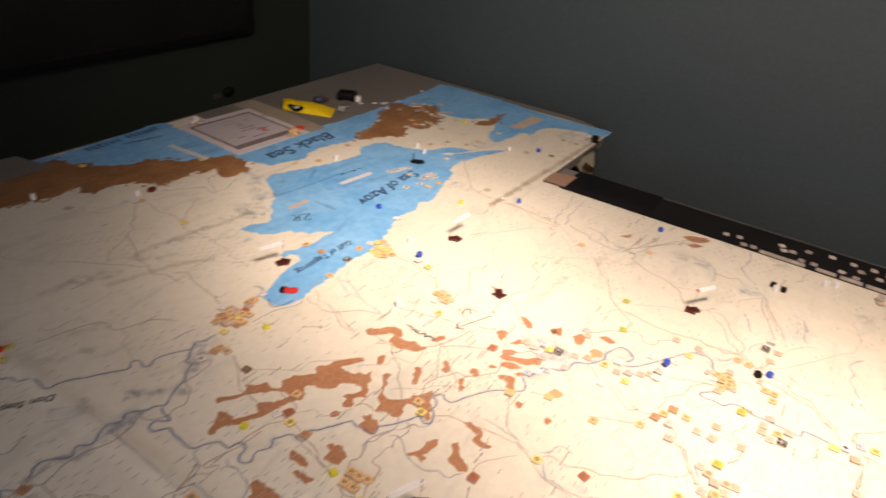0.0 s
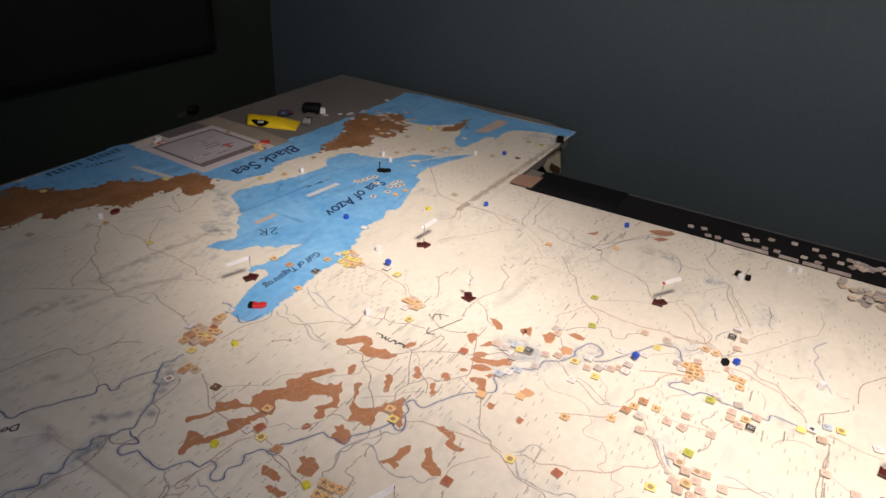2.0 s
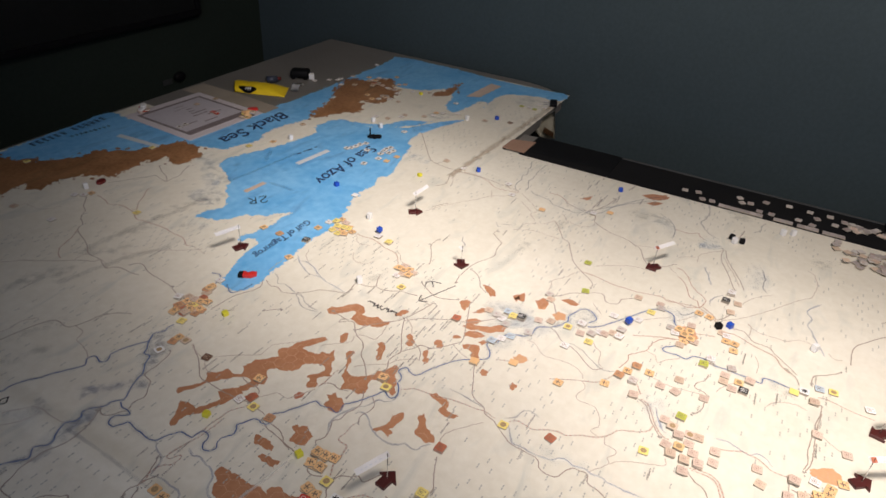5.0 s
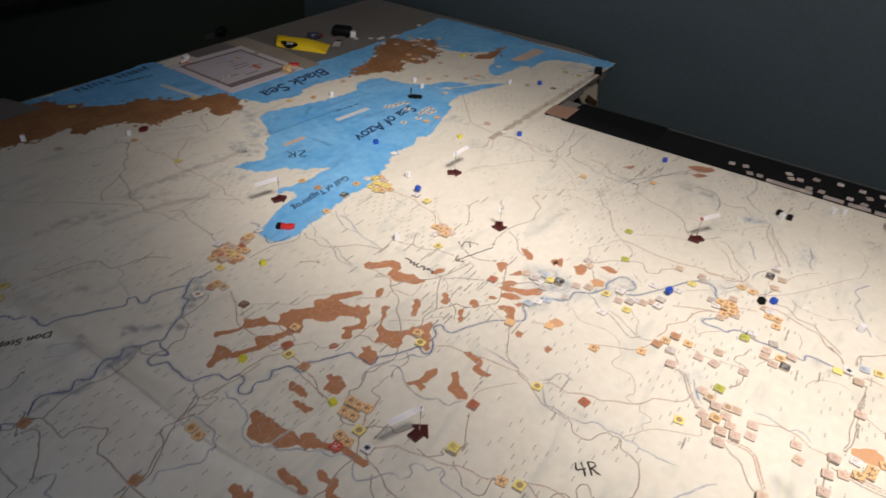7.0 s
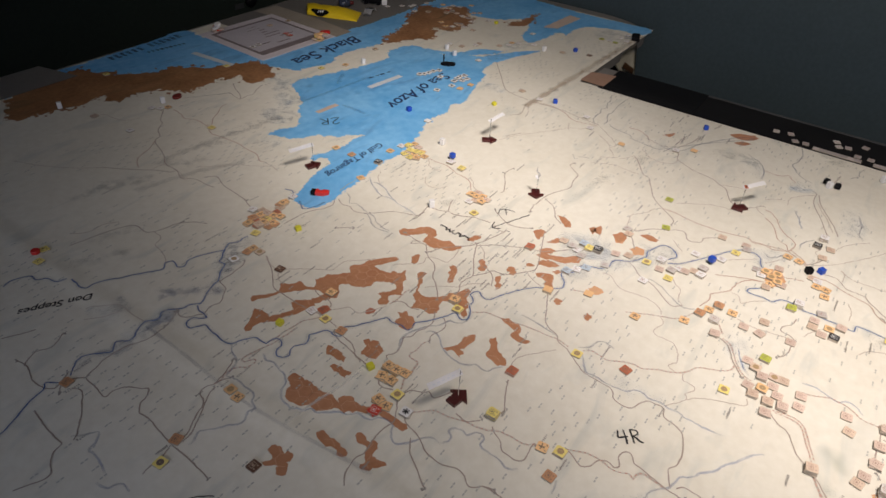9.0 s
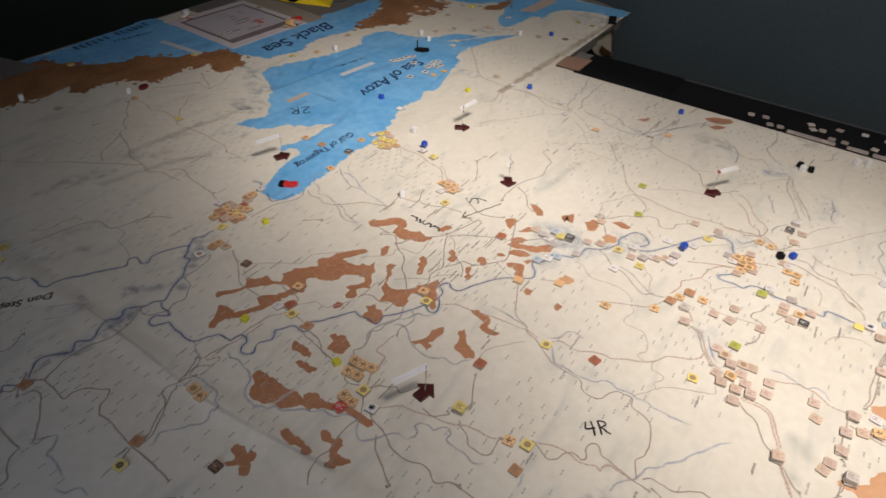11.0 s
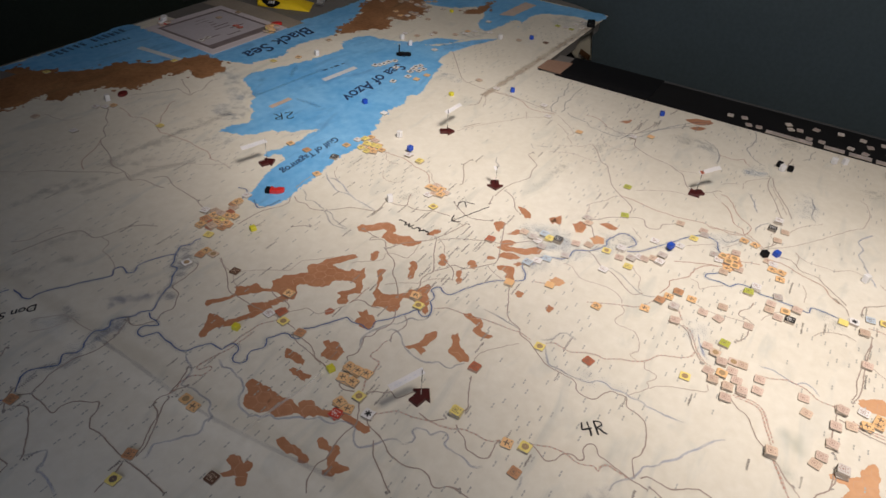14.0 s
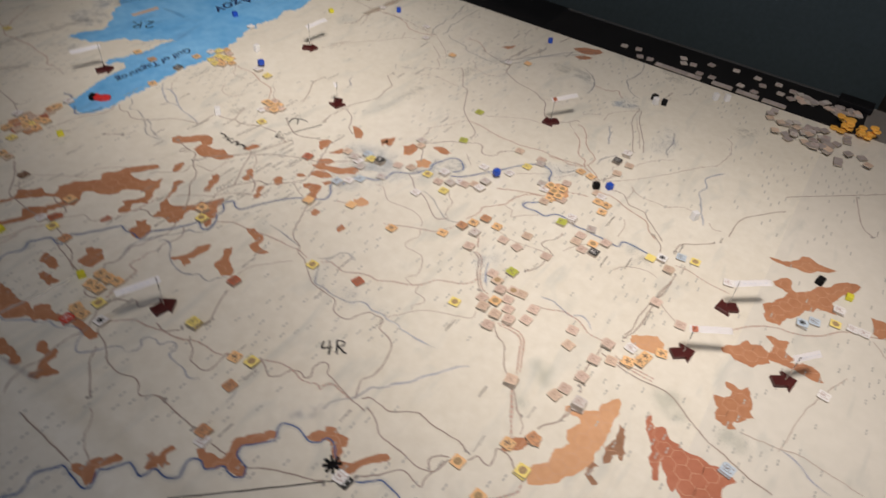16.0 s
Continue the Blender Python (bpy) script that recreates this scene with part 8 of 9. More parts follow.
counters([
    (-64.6, -21.5, 1, "tan", "unit"),
    (-65.1, -23.2, 2, "grey", "unit"),
    (-65.5, -24.2, 1, "white", "unit"),
    (-63.4, -24.4, 2, "blue", "unit"),
    (-64, -25.5, 2, "yellow", "unit"),
    (-63.7, -26.8, 3, "black", "unit"),
    (-66.4, -25.3, 1, "grey", "unit"),
    (-71.3, -25.2, 2, "blue", "unit"),
    (-69.9, -26.2, 1, "white", "unit"),
    (-68.7, -27.2, 1, "blue", "unit"),
    (-66.3, -29.1, 1, "grey", "unit"),
    (-62.6, -29.3, 1, "pink", "unit"),
    (-61.8, -31.1, 1, "tan", "unit"),
    (-55, -28.2, 1, "grey", "unit"),
    (-56.3, -28.9, 1, "tan", "unit"),
    (-61.6, -33.9, 1, "yellow", "disc"),
    (-59.8, -35.6, 2, "white", "unit"),
    (-62.1, -36.1, 1, "pink", "unit"),
    (-63.4, -37.9, 1, "yellow", "unit"),
    (-61.3, -37.7, 2, "grey", "unit"),
])
counters([
    (-60.2, -38.6, 1, "white", "unit"),
    (-60.2, -39.4, 1, "pink", "unit"),
    (-59.3, -40.5, 1, "tan", "unit"),
    (-59.7, -41.6, 2, "white", "unit"),
    (-57.8, -41.4, 2, "grey", "unit"),
    (-54.7, -39.3, 1, "white", "unit"),
    (-53.6, -43, 1, "white", "unit"),
    (-50.4, -44.3, 1, "yellow", "unit"),
    (-47.4, -45.1, 1, "pink", "unit"),
    (-48.4, -45.5, 1, "grey", "unit"),
    (-52.7, -48, 1, "grey", "unit"),
    (-53.7, -48.9, 1, "white", "unit"),
    (-47.5, -41.4, 1, "tan", "unit"),
    (-66.2, -35.1, 1, "white", "unit"),
])
counters([
    (-52.6, -49.3, 2, "orange", "disc"),
    (-53.5, -50.3, 2, "orange", "disc"),
    (-52, -50.9, 1, "orange", "disc"),
    (-55.2, -50.5, 1, "orange", "unit"),
    (-54.1, -51.3, 2, "orange", "disc"),
    (-54.4, -52, 1, "pink", "unit"),
    (-56.3, -50.2, 1, "tan", "unit"),
    (-50.3, -50.8, 1, "pink", "unit"),
    (-46.2, -51.2, 1, "orange", "unit"),
    (-46.4, -52.9, 1, "orange", "unit"),
    (-49.6, -55.4, 1, "tan", "unit"),
    (-50, -56.2, 1, "white", "unit"),
    (-51.4, -56.3, 1, "orange", "unit"),
    (-51.4, -57.6, 1, "orange", "unit"),
    (-53.2, -57.7, 1, "orange", "unit"),
])
counters([
    (-40, -54.4, 2, "black", "unit"),
    (-37.4, -55, 3, "white", "unit"),
    (-43, -55.7, 1, "tan", "unit"),
    (-39.9, -56.4, 1, "tan", "unit"),
    (-57.5, -55, 3, "white", "unit"),
    (-59, -54.3, 2, "green", "unit"),
    (-57.6, -58.1, 1, "grey", "unit"),
    (-59.7, -57.5, 1, "pink", "unit"),
    (-61.2, -57.5, 1, "tan", "unit"),
    (-62.1, -58.8, 1, "pink", "unit"),
    (-60.2, -59.5, 1, "orange", "disc"),
    (-59.1, -60.8, 2, "pink", "unit"),
    (-61.8, -60.3, 2, "black", "unit"),
    (-57.9, -66.7, 1, "yellow", "plain"),
    (-57.2, -67.9, 2, "white", "star"),
    (-55.2, -69.9, 1, "blue", "unit"),
    (-54.9, -71.7, 1, "yellow", "disc"),
    (-58.7, -69.4, 2, "tan", "unit"),
])
counters([
    (-68.2, -44.1, 2, "brown", "unit"),
    (-66.6, -44.9, 1, "orange", "unit"),
    (-65, -45.8, 2, "brown", "unit"),
    (-65.3, -47.8, 1, "orange", "unit"),
    (-68.3, -46.1, 2, "grey", "unit"),
    (-67.1, -49.8, 1, "pink", "unit"),
    (-64.4, -51.9, 1, "tan", "unit"),
    (-67.2, -51.9, 1, "pink", "unit"),
    (-71, -47, 2, "pink", "unit"),
    (-66.3, -55.7, 1, "pink", "unit"),
])
counters([
    (-73.3, -51.9, 1, "pink", "unit"),
    (-74.1, -53, 2, "tan", "disc"),
    (-71.7, -53.7, 2, "green", "unit"),
    (-75.2, -54.1, 2, "pink", "unit"),
    (-74.3, -55.4, 1, "pink", "disc"),
    (-74.2, -56.5, 1, "tan", "unit"),
    (-77.6, -53, 1, "pink", "unit"),
    (-77.2, -54.6, 2, "orange", "disc"),
    (-76, -55.6, 1, "pink", "unit"),
    (-78.8, -53.8, 2, "tan", "unit"),
    (-77.3, -56.4, 1, "pink", "unit"),
    (-79, -55.6, 2, "tan", "unit"),
    (-75.5, -58.8, 1, "pink", "unit"),
    (-78.8, -57.3, 2, "pink", "unit"),
    (-77.5, -58.9, 1, "pink", "unit"),
    (-80.9, -55.8, 2, "pink", "unit"),
    (-80.2, -50.8, 1, "yellow", "disc"),
])
counters([
    (-75.5, -63.9, 1, "pink", "unit"),
    (-77.8, -64.5, 1, "tan", "unit"),
    (-65.2, -70.1, 2, "pink", "unit"),
    (-75.1, -68.1, 3, "pink", "unit"),
    (-78, -67.7, 2, "pink", "unit"),
    (-76.9, -69.3, 1, "tan", "unit"),
    (-73.8, -70.4, 1, "white", "unit"),
    (-76, -70.8, 2, "orange", "unit"),
    (-74, -72.2, 1, "orange", "unit"),
    (-81, -67.6, 2, "pink", "unit"),
    (-83.4, -66.8, 1, "pink", "unit"),
    (-84.8, -66.3, 1, "tan", "unit"),
    (-84.6, -68.9, 5, "grey", "unit"),
    (-86.2, -61.8, 4, "tan", "unit"),
])
counters([
    (-26.1, 34.7, 1, "white", "star"),
    (-25.2, 34.1, 1, "white", "star"),
    (-24, 33.7, 1, "white", "star"),
    (-22.5, 33.5, 1, "white", "star"),
    (-21.1, 32.7, 1, "white", "star"),
    (-24.1, 30.3, 1, "white", "star"),
    (-30.7, 26.6, 1, "white", "star"),
    (-26.6, 25.4, 1, "white", "star"),
    (-24, 26.5, 1, "white", "star"),
    (-21, 26.9, 1, "white", "star"),
    (-22.2, 26.8, 1, "white", "star"),
    (-19.8, 26.5, 1, "white", "star"),
    (-21, 24.9, 1, "white", "star"),
    (-22.5, 25.2, 1, "white", "star"),
    (-26.7, 23.1, 1, "orange", "plain"),
    (-23.4, 22.4, 1, "orange", "plain"),
    (-64.9, 25.6, 1, "orange", "disc"),
])
counters([
    (-65, 21.7, 1, "brown", "disc"),
    (-64.1, 16.2, 2, "black", "unit"),
    (-70.2, 15.1, 1, "orange", "unit"),
    (-59.3, 17.2, 1, "orange", "disc"),
    (-56.4, 16.8, 1, "white", "unit"),
    (-58.4, 14.5, 1, "yellow", "unit"),
    (-56.9, 14.4, 2, "yellow", "unit"),
    (-57.4, 12.9, 1, "orange", "unit"),
    (-58.9, 12.9, 1, "yellow", "unit"),
    (-58.5, 11.7, 2, "orange", "unit"),
    (-56.4, 12.3, 1, "yellow", "unit"),
    (-57, 11, 1, "orange", "unit"),
    (-44.5, 19.2, 1, "white", "plain"),
    (-55.7, 6, 2, "white", "unit"),
    (-56.3, 3.1, 2, "yellow", "unit"),
    (-18.4, 11.8, 1, "tan", "unit"),
    (-19.9, 6.6, 1, "white", "unit"),
    (-21.2, -5.3, 1, "white", "unit"),
    (-25.3, -8, 1, "white", "unit"),
    (-27.8, -15.9, 1, "orange", "plain"),
    (-23.3, -25.5, 2, "white", "unit"),
    (-20.9, -28.3, 1, "orange", "plain"),
])
counters([
    (-20.6, 52.5, 1, "tan", "disc"),
    (-33.3, 51.1, 1, "orange", "disc"),
    (-38.5, 53.9, 1, "yellow", "unit"),
    (11.5, 68.7, 1, "white", "unit"),
    (13, 66.7, 1, "white", "unit"),
    (10.3, 63.2, 1, "white", "unit"),
    (14.4, 66.6, 1, "white", "unit"),
    (8.1, 71.5, 1, "white", "unit"),
    (12.6, 60.1, 1, "tan", "disc"),
    (20.8, 60.6, 1, "orange", "unit"),
    (19.6, 57.7, 1, "orange", "unit"),
    (22.1, 57.9, 1, "white", "unit"),
    (17.2, 56.4, 1, "rust", "unit"),
    (22.9, 55.9, 1, "blue", "unit"),
    (26.3, 54.1, 1, "orange", "unit"),
    (7.7, 52.2, 1, "orange", "unit"),
    (5.7, 49.3, 1, "orange", "unit"),
    (6.8, 47.7, 1, "white", "unit"),
    (9.5, 47.3, 1, "orange", "unit"),
    (8.7, 45.1, 1, "white", "unit"),
    (14.1, 45.8, 1, "white", "unit"),
    (8.1, 42, 1, "tan", "unit"),
])
counters([
    (-4.9, 40.7, 1, "white", "unit"),
    (-4.2, 37.5, 1, "tan", "unit"),
    (-1.1, 35.2, 1, "white", "unit"),
    (0.5, 35.1, 1, "tan", "unit"),
    (-9.4, 29.1, 1, "white", "unit"),
    (2.8, 30.4, 1, "tan", "unit"),
    (5, 28.8, 1, "white", "unit"),
    (6.9, 29, 1, "orange", "unit"),
    (8, 27.5, 1, "white", "unit"),
    (17.2, 28.4, 1, "white", "unit"),
    (9.9, 24, 1, "white", "unit"),
    (10, 15.8, 1, "tan", "unit"),
    (26.6, 12.2, 1, "green", "unit"),
    (26.9, 10, 1, "white", "unit"),
    (12.8, 9.6, 1, "dark", "unit"),
    (34.2, 8, 1, "white", "unit"),
    (32.9, 65.9, 1, "white", "unit"),
])
counters([
    (-76.1, 64.6, 1, "white", "unit"),
    (-73.9, 62.5, 1, "orange", "unit"),
    (-75.1, 63.1, 1, "white", "unit"),
    (-74.2, 49, 1, "yellow", "unit"),
    (-52, 70.6, 1, "yellow", "unit"),
    (-72.1, 85.7, 1, "yellow", "unit"),
    (-84.6, 59.4, 1, "white", "unit"),
    (-85.3, 69.6, 1, "tan", "unit"),
])
counters([
    (-40.2, 74.8, 1, "white", "darkdisc"),
    (-38.2, 75, 1, "white", "darkdisc"),
    (-28.2, 75.7, 1, "red", "unit"),
    (-28.5, 74.1, 1, "red", "unit"),
    (-20.8, 82.3, 1, "tan", "disc"),
    (-26.7, 83.1, 1, "tan", "unit"),
], 0.0034)
counters([
    (-109, -41.2, 2, "brown", "unit"),
    (-109.7, -41.8, 1, "white", "unit"),
    (-105, -55.1, 1, "black", "unit"),
    (-104.9, -54.5, 1, "white", "unit"),
    (-97.2, -62.3, 1, "orange", "disc"),
    (-99, -65.7, 1, "orange", "disc"),
    (-94.5, -67.8, 2, "yellow", "disc"),
    (-90.8, -67, 2, "brown", "unit"),
    (-92.7, -65.2, 1, "orange", "unit"),
    (-82.5, -83.8, 2, "blue", "unit"),
])
counters([
    (-57.5, -85.7, 2, "blue", "star"),
    (-56, -86.9, 1, "blue", "unit"),
    (-54.8, -89.1, 1, "yellow", "disc"),
    (-52.1, -89, 2, "white", "unit"),
    (-54.3, -91, 1, "white", "unit"),
    (-54.2, -92.3, 1, "white", "unit"),
    (-67, -90, 1, "white", "unit"),
    (-66.9, -73.8, 1, "pink", "unit"),
    (-56, -76.4, 1, "white", "unit"),
    (-75.2, -71.9, 2, "orange", "unit"),
    (-72.4, -73.5, 1, "orange", "unit"),
])
counters([
    (-126.3, 11.5, 1, "brown", "unit"),
])
counters([
    (-116.2, 34.9, 1, "yellow", "unit"),
])

counters([
    (-91.7, 19.5, 2, "orange", "unit"),
    (-90.5, 19.6, 1, "rust", "unit"),
    (-89.3, 20.0, 1, "tan", "unit"),
    (-89.3, 18.7, 1, "orange", "unit"),
    (-88.1, 19.1, 2, "pink", "unit"),
    (-88.4, 17.8, 1, "orange", "unit"),
    (-86.9, 18.5, 1, "rust", "unit"),
    (-85.6, 19.0, 1, "tan", "unit"),
    (-84.5, 19.4, 2, "orange", "unit"),
    (-90.0, 17.4, 1, "pink", "unit"),
    (-89.2, 16.8, 1, "orange", "unit"),
    (-91.3, 18.0, 1, "rust", "unit"),
    (-88.1, 20.3, 2, "tan", "unit"),
])
counters([
    (-62.5, -3.1, 2, "orange", "unit"),
    (-61.3, -3.5, 1, "pink", "unit"),
    (-61.8, -4.8, 1, "orange", "unit"),
    (-63.6, -4.4, 1, "tan", "unit"),
    (-63.5, -5.5, 2, "orange", "unit"),
    (-62.4, -5.8, 1, "pink", "unit"),
])
counters([
    (-55.5, 15.7, 2, "yellow", "unit"),
    (-54.3, 15.3, 1, "orange", "unit"),
    (-54.9, 13.9, 1, "pink", "unit"),
    (-56.7, 14.2, 1, "orange", "unit"),
    (-56.6, 13.1, 2, "yellow", "unit"),
    (-55.9, 12.4, 1, "orange", "unit"),
    (-57.9, 14.4, 1, "pink", "unit"),
])

# unpunched strips, loose counters and the heap along the edge board, their faces darkened for its weak light
def counter_strip(x, y0, y1):
    n = max(2, round((y0 - y1) / 0.0135))
    s = thing("counter_strip", "tan cardboard strip of unpunched counters along the board edge", "counter strip", "cardboard strips on the edge board", (x, y0, TOP + 0.0014))
    part("backing", cuboid((-0.007, y1 - y0, 0), (0.007, 0, 0.0016), 0.0003), CREAM_EDGE, s)
    for k in range(n):
        a = (y1 - y0) * k / n
        part("counter_face", cuboid((-0.0062, a + (y1 - y0) / n + 0.0005, 0.0016), (0.0062, a - 0.0005, 0.0020)), FACE["dim"], s)


for x, y0, y1 in ((-0.036, -0.471, -0.561), (-0.034, -0.582, -0.620), (-0.035, -0.628, -0.669), (-0.036, -0.676, -0.718)):
    counter_strip(x, y0, y1)
counters([(x, y, 1, face, "unit") for x, y, face in (
    (-0.6, -39.4, "grey"), (0.0, -42.2, "dim"), (-2.9, -43.6, "dim"), (-2.7, -45.6, "dim"), (2.5, -50.7, "grey"), (0.4, -51.4, "grey"), (1.1, -53.1, "dim"), (3.6, -56.0, "dim"),
    (-1.7, -55.2, "dim"), (-1.6, -57.6, "dim"), (4.6, -60.6, "grey"), (4.3, -64.8, "grey"), (1.9, -66.3, "dim"), (4.6, -68.7, "grey"), (1.1, -69.8, "grey"), (3.7, -71.5, "dim"), (-0.9, -62.9, "grey"), (-1.7, -65.6, "dim"))], 0.0014, 14)
heap = []
for k in range(84):
    if k < 34:
        x, y, tones = rng.gauss(1.3, 2.0), rng.gauss(-77.8, 3.2), ("grey", "dim", "pink")
    elif k < 66:
        x, y, tones = rng.gauss(-10.4, 2.2), rng.gauss(-75.4, 3.0), ("dim", "grey", "dim", "tan")
    else:
        x, y, tones = rng.gauss(-13.0, 2.6), rng.gauss(-79.4, 2.6), ("tan", "dim", "dim")
    x, y = min(max(x, -17), 6), max(y, -88)
    heap.append((x, y, 1, rng.choice(tones), rng.choice(("unit", "unit", "plain"))))
for k, (x, y, n, face, style) in enumerate(heap):
    if k % 3 < 2:
        stack_rest.append((x / 100, y / 100, TOP + 0.0014 + 0.0020 * (k % 3) + 0.00002 * k, rng.gauss(0, 40), face))
    else:
        counters([(x, y, n, face, style)], 0.0014 + 0.0040, 40)

# the lower counters of the stacks, and the bottom of the heap
faces = sorted({r[4] for r in stack_rest})
bm = bmesh.new()
for x, y, z, turn, face in stack_rest:
    made = bmesh.ops.create_cube(bm, size=1.0, matrix=pose(x, y, z + THICK / 2, 0, 0, turn) @ Matrix.Diagonal((SIDE, SIDE, THICK * 0.96, 1)))["verts"]
    for f in {f for v in made for f in v.link_faces}:
        f.material_index = 1 + faces.index(face) if f.normal.z > 0.5 or f.calc_center_median().z > z + THICK * 0.9 else 0
tagged(part("stacked_counters", bm, [CREAM_EDGE] + [FACE[f] for f in faces]), "pale cardboard counters stacked under the top ones", "counter", kind="stuff")

# ---- wooden cubes and blocks ----
def cube(x, y, size, material, label, name="wooden_cube", lift=0.0006, tall=1.0):
    c = tagged(part(name, cuboid((-size / 2, -size / 2, 0), (size / 2, size / 2, size * tall), size * 0.09, 2), material), label, "cube" if name == "wooden_cube" else "peg", "wooden cubes and blocks on the maps")
    c.matrix_basis = pose(x / 100, y / 100, TOP + lift, 0, 0, rng.uniform(0, 90))
    return c


for x, y, lift in ((-54.4, 6.5, 5.8), (-43.1, 25.0, 1.2), (-55.6, -41.9, 5.8), (-47.2, -56.2, 1.2), (-9.6, -27.2, 1.2), (-19.0, 3.2, 1.2), (13.1, 13.7, 1.2)):
    cube(x, y, 0.0088, BLUE_WOOD, "small bright blue wooden cube standing on the map", lift=lift / 1000 - 0.0006)
for x, y in ((-104.6, -0.5), (-88.1, 12.5), (-103.4, -14.6), (-28.8, 12.9), (17.5, 40.2), (-48.9, -89.7)):
    cube(x, y, 0.0085, YELLOW_WOOD, "small yellow wooden cube standing on the map", tall=0.8)
for x, y in ((-48.4, -54.6), (-17.1, -51.9), (-17.7, -53.9), (-48.3, -86.0)):
    cube(x, y, 0.0095, BLACK, "small black wooden cube standing on the map")
for x, y in ((-69.7, 0.3), (-50.7, 11.3), (-73.0, 65.2), (-29.7, 48.7), (-8.4, 39.2), (-10.5, 35.5), (7.8, 20.0), (-46.0, -68.6), (-9.4, -60.6), (-8.4, -62.4), (-18.6, -52.6)):
    cube(x, y, 0.0085, WHITE, "small white plastic block standing on the map", "white_peg", tall=1.5)


# ---- arrow markers with clear poles and paper flags ----
def arrow_marker(x, y, turn, flag_turn=None, flag_length=0.034, height=0.045, lean=-60, emblem=False):
    a = thing("arrow_marker", "dark maroon wooden arrow marker lying on the map" if flag_turn is None else "dark maroon wooden arrow marker carrying a small white flag", "marker", "arrow markers on the maps", (x / 100, y / 100, TOP + 0.0006), turn)
    outline = [(0.0145, 0.0), (0.001, 0.0135), (0.001, 0.0068), (-0.0135, 0.0068), (-0.0135, -0.0068), (0.001, -0.0068), (0.001, -0.0135)]
    part("arrow", prism(outline, 0, 0.0045, 0.0006), MAROON, a)
    if flag_turn is None:
        return a
    bm = bmesh.new()
    bmesh.ops.create_cone(bm, cap_ends=True, segments=10, radius1=0.0005, radius2=0.0005, depth=height - 0.0045, matrix=Matrix.Translation((0, 0, 0.0045 + (height - 0.0045) / 2)))
    pole = part("pole", bm, CLEAR, a, "clear plastic pole", smooth=True)
    bm = bmesh.new()
    n = 6
    for i in range(n + 1):
        for z in (height - 0.0078, height):
            bm.verts.new((i / n * flag_length - 0.004, 0.0007 * math.sin(i * 1.1), z))
    bm.verts.ensure_lookup_table()
    for i in range(n):
        bm.faces.new([bm.verts[k] for k in (2 * i, 2 * i + 2, 2 * i + 3, 2 * i + 1)])
    bmesh.ops.solidify(bm, geom=bm.faces[:], thickness=0.0004)
    f = part("flag", bm, FLAG_PAPER, pole, "white paper flag", smooth=False)
    if math.cos(radians(flag_turn + 90)) * 0.86 + math.sin(radians(flag_turn + 90)) * 0.51 < 0:
        lean = -lean
    f.matrix_basis = pose(0, 0, height - 0.007, 0, 0, flag_turn - turn) @ pose(0, 0, 0, lean, 0, 0) @ pose(0, 0, 0.007 - height)
    bm = bmesh.new()
    for sy in (-1, 1):
        if emblem:
            box(bm, (-0.0015, sy * 0.0010 - 0.0001, height - 0.0075), (0.0050, sy * 0.0010 + 0.0001, height - 0.0010))
        else:
            for k in range(5):
                u = flag_length * (0.15 + 0.14 * k)
                box(bm, (u, sy * 0.0010 - 0.0001, height - 0.0050), (u + flag_length * rng.uniform(0.06, 0.11), sy * 0.0010 + 0.0001, height - 0.0038))
    if flag_length > 0.02:
        part("flag_emblem" if emblem else "printed_bars", bm, FACE["rust"] if emblem else FLAG_INK, f, "red square emblem" if emblem else "")
    else:
        bm.free()
    return a


arrow_marker(-100.9, -25.7, -10, 158, 0.046, 0.047)
arrow_marker(-43.6, 5.1, -55, -5, 0.050, 0.047)
arrow_marker(-72.4, 24.2, -21, 162, 0.047, 0.047)
arrow_marker(-55.3, -11.5, 211, -30, 0.006, 0.040)
arrow_marker(-36.7, -41.1, 135, -32, 0.050, 0.047, emblem=True)
arrow_marker(-60.6, -77.4, 125, -50, 0.048, 0.046)
arrow_marker(-70.9, -75.4, -50, -57, 0.048, 0.046, emblem=True)
arrow_marker(-67.8, -85.9, -55, -40, 0.036, 0.044)

# ---- hooded spotlight above the table ----
def work_lamp(eye, target):
    hood = thing("work_lamp", "hooded metal spotlight hanging from the ceiling over the table", "lamp")
    aim = look(eye, target)
    bm = bmesh.new()
    rings = [(0.02, 0.10), (0.055, 0.09), (0.085, 0.07), (0.10, 0.06)]
    loops = [[bm.verts.new(aim @ Vector((r * math.cos(k * math.pi / 12), r * math.sin(k * math.pi / 12), z + 0.02))) for k in range(24)] for r, z in rings]
    for a, b in zip(loops, loops[1:]):
        for k in range(24):
            bm.faces.new((a[k], b[k], b[(k + 1) % 24], a[(k + 1) % 24]))
    bm.faces.new(loops[0])
    bmesh.ops.recalc_face_normals(bm, faces=bm.faces)
    bmesh.ops.solidify(bm, geom=bm.faces[:], thickness=0.0015)
    part("shade", bm, TABLE_STEEL, hood, smooth=True)
    tip = aim @ Vector((0, 0, 0.115))
    part("cord", cuboid((tip.x - 0.003, tip.y - 0.003, tip.z), (tip.x + 0.003, tip.y + 0.003, HIGH)), BLACK, hood)


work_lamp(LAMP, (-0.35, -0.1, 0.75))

# ---- small markers ----
def disc(x, y, rx, ry, h, material, name, label, turn=0.0):
    pts = [(rx * math.cos(2 * math.pi * k / 24), ry * math.sin(2 * math.pi * k / 24)) for k in range(24)]
    d = tagged(part(name, prism(pts, 0, h, h * 0.25), material), label, "marker")
    d.matrix_basis = pose(x / 100, y / 100, TOP + 0.0006, 0, 0, turn)
    return d


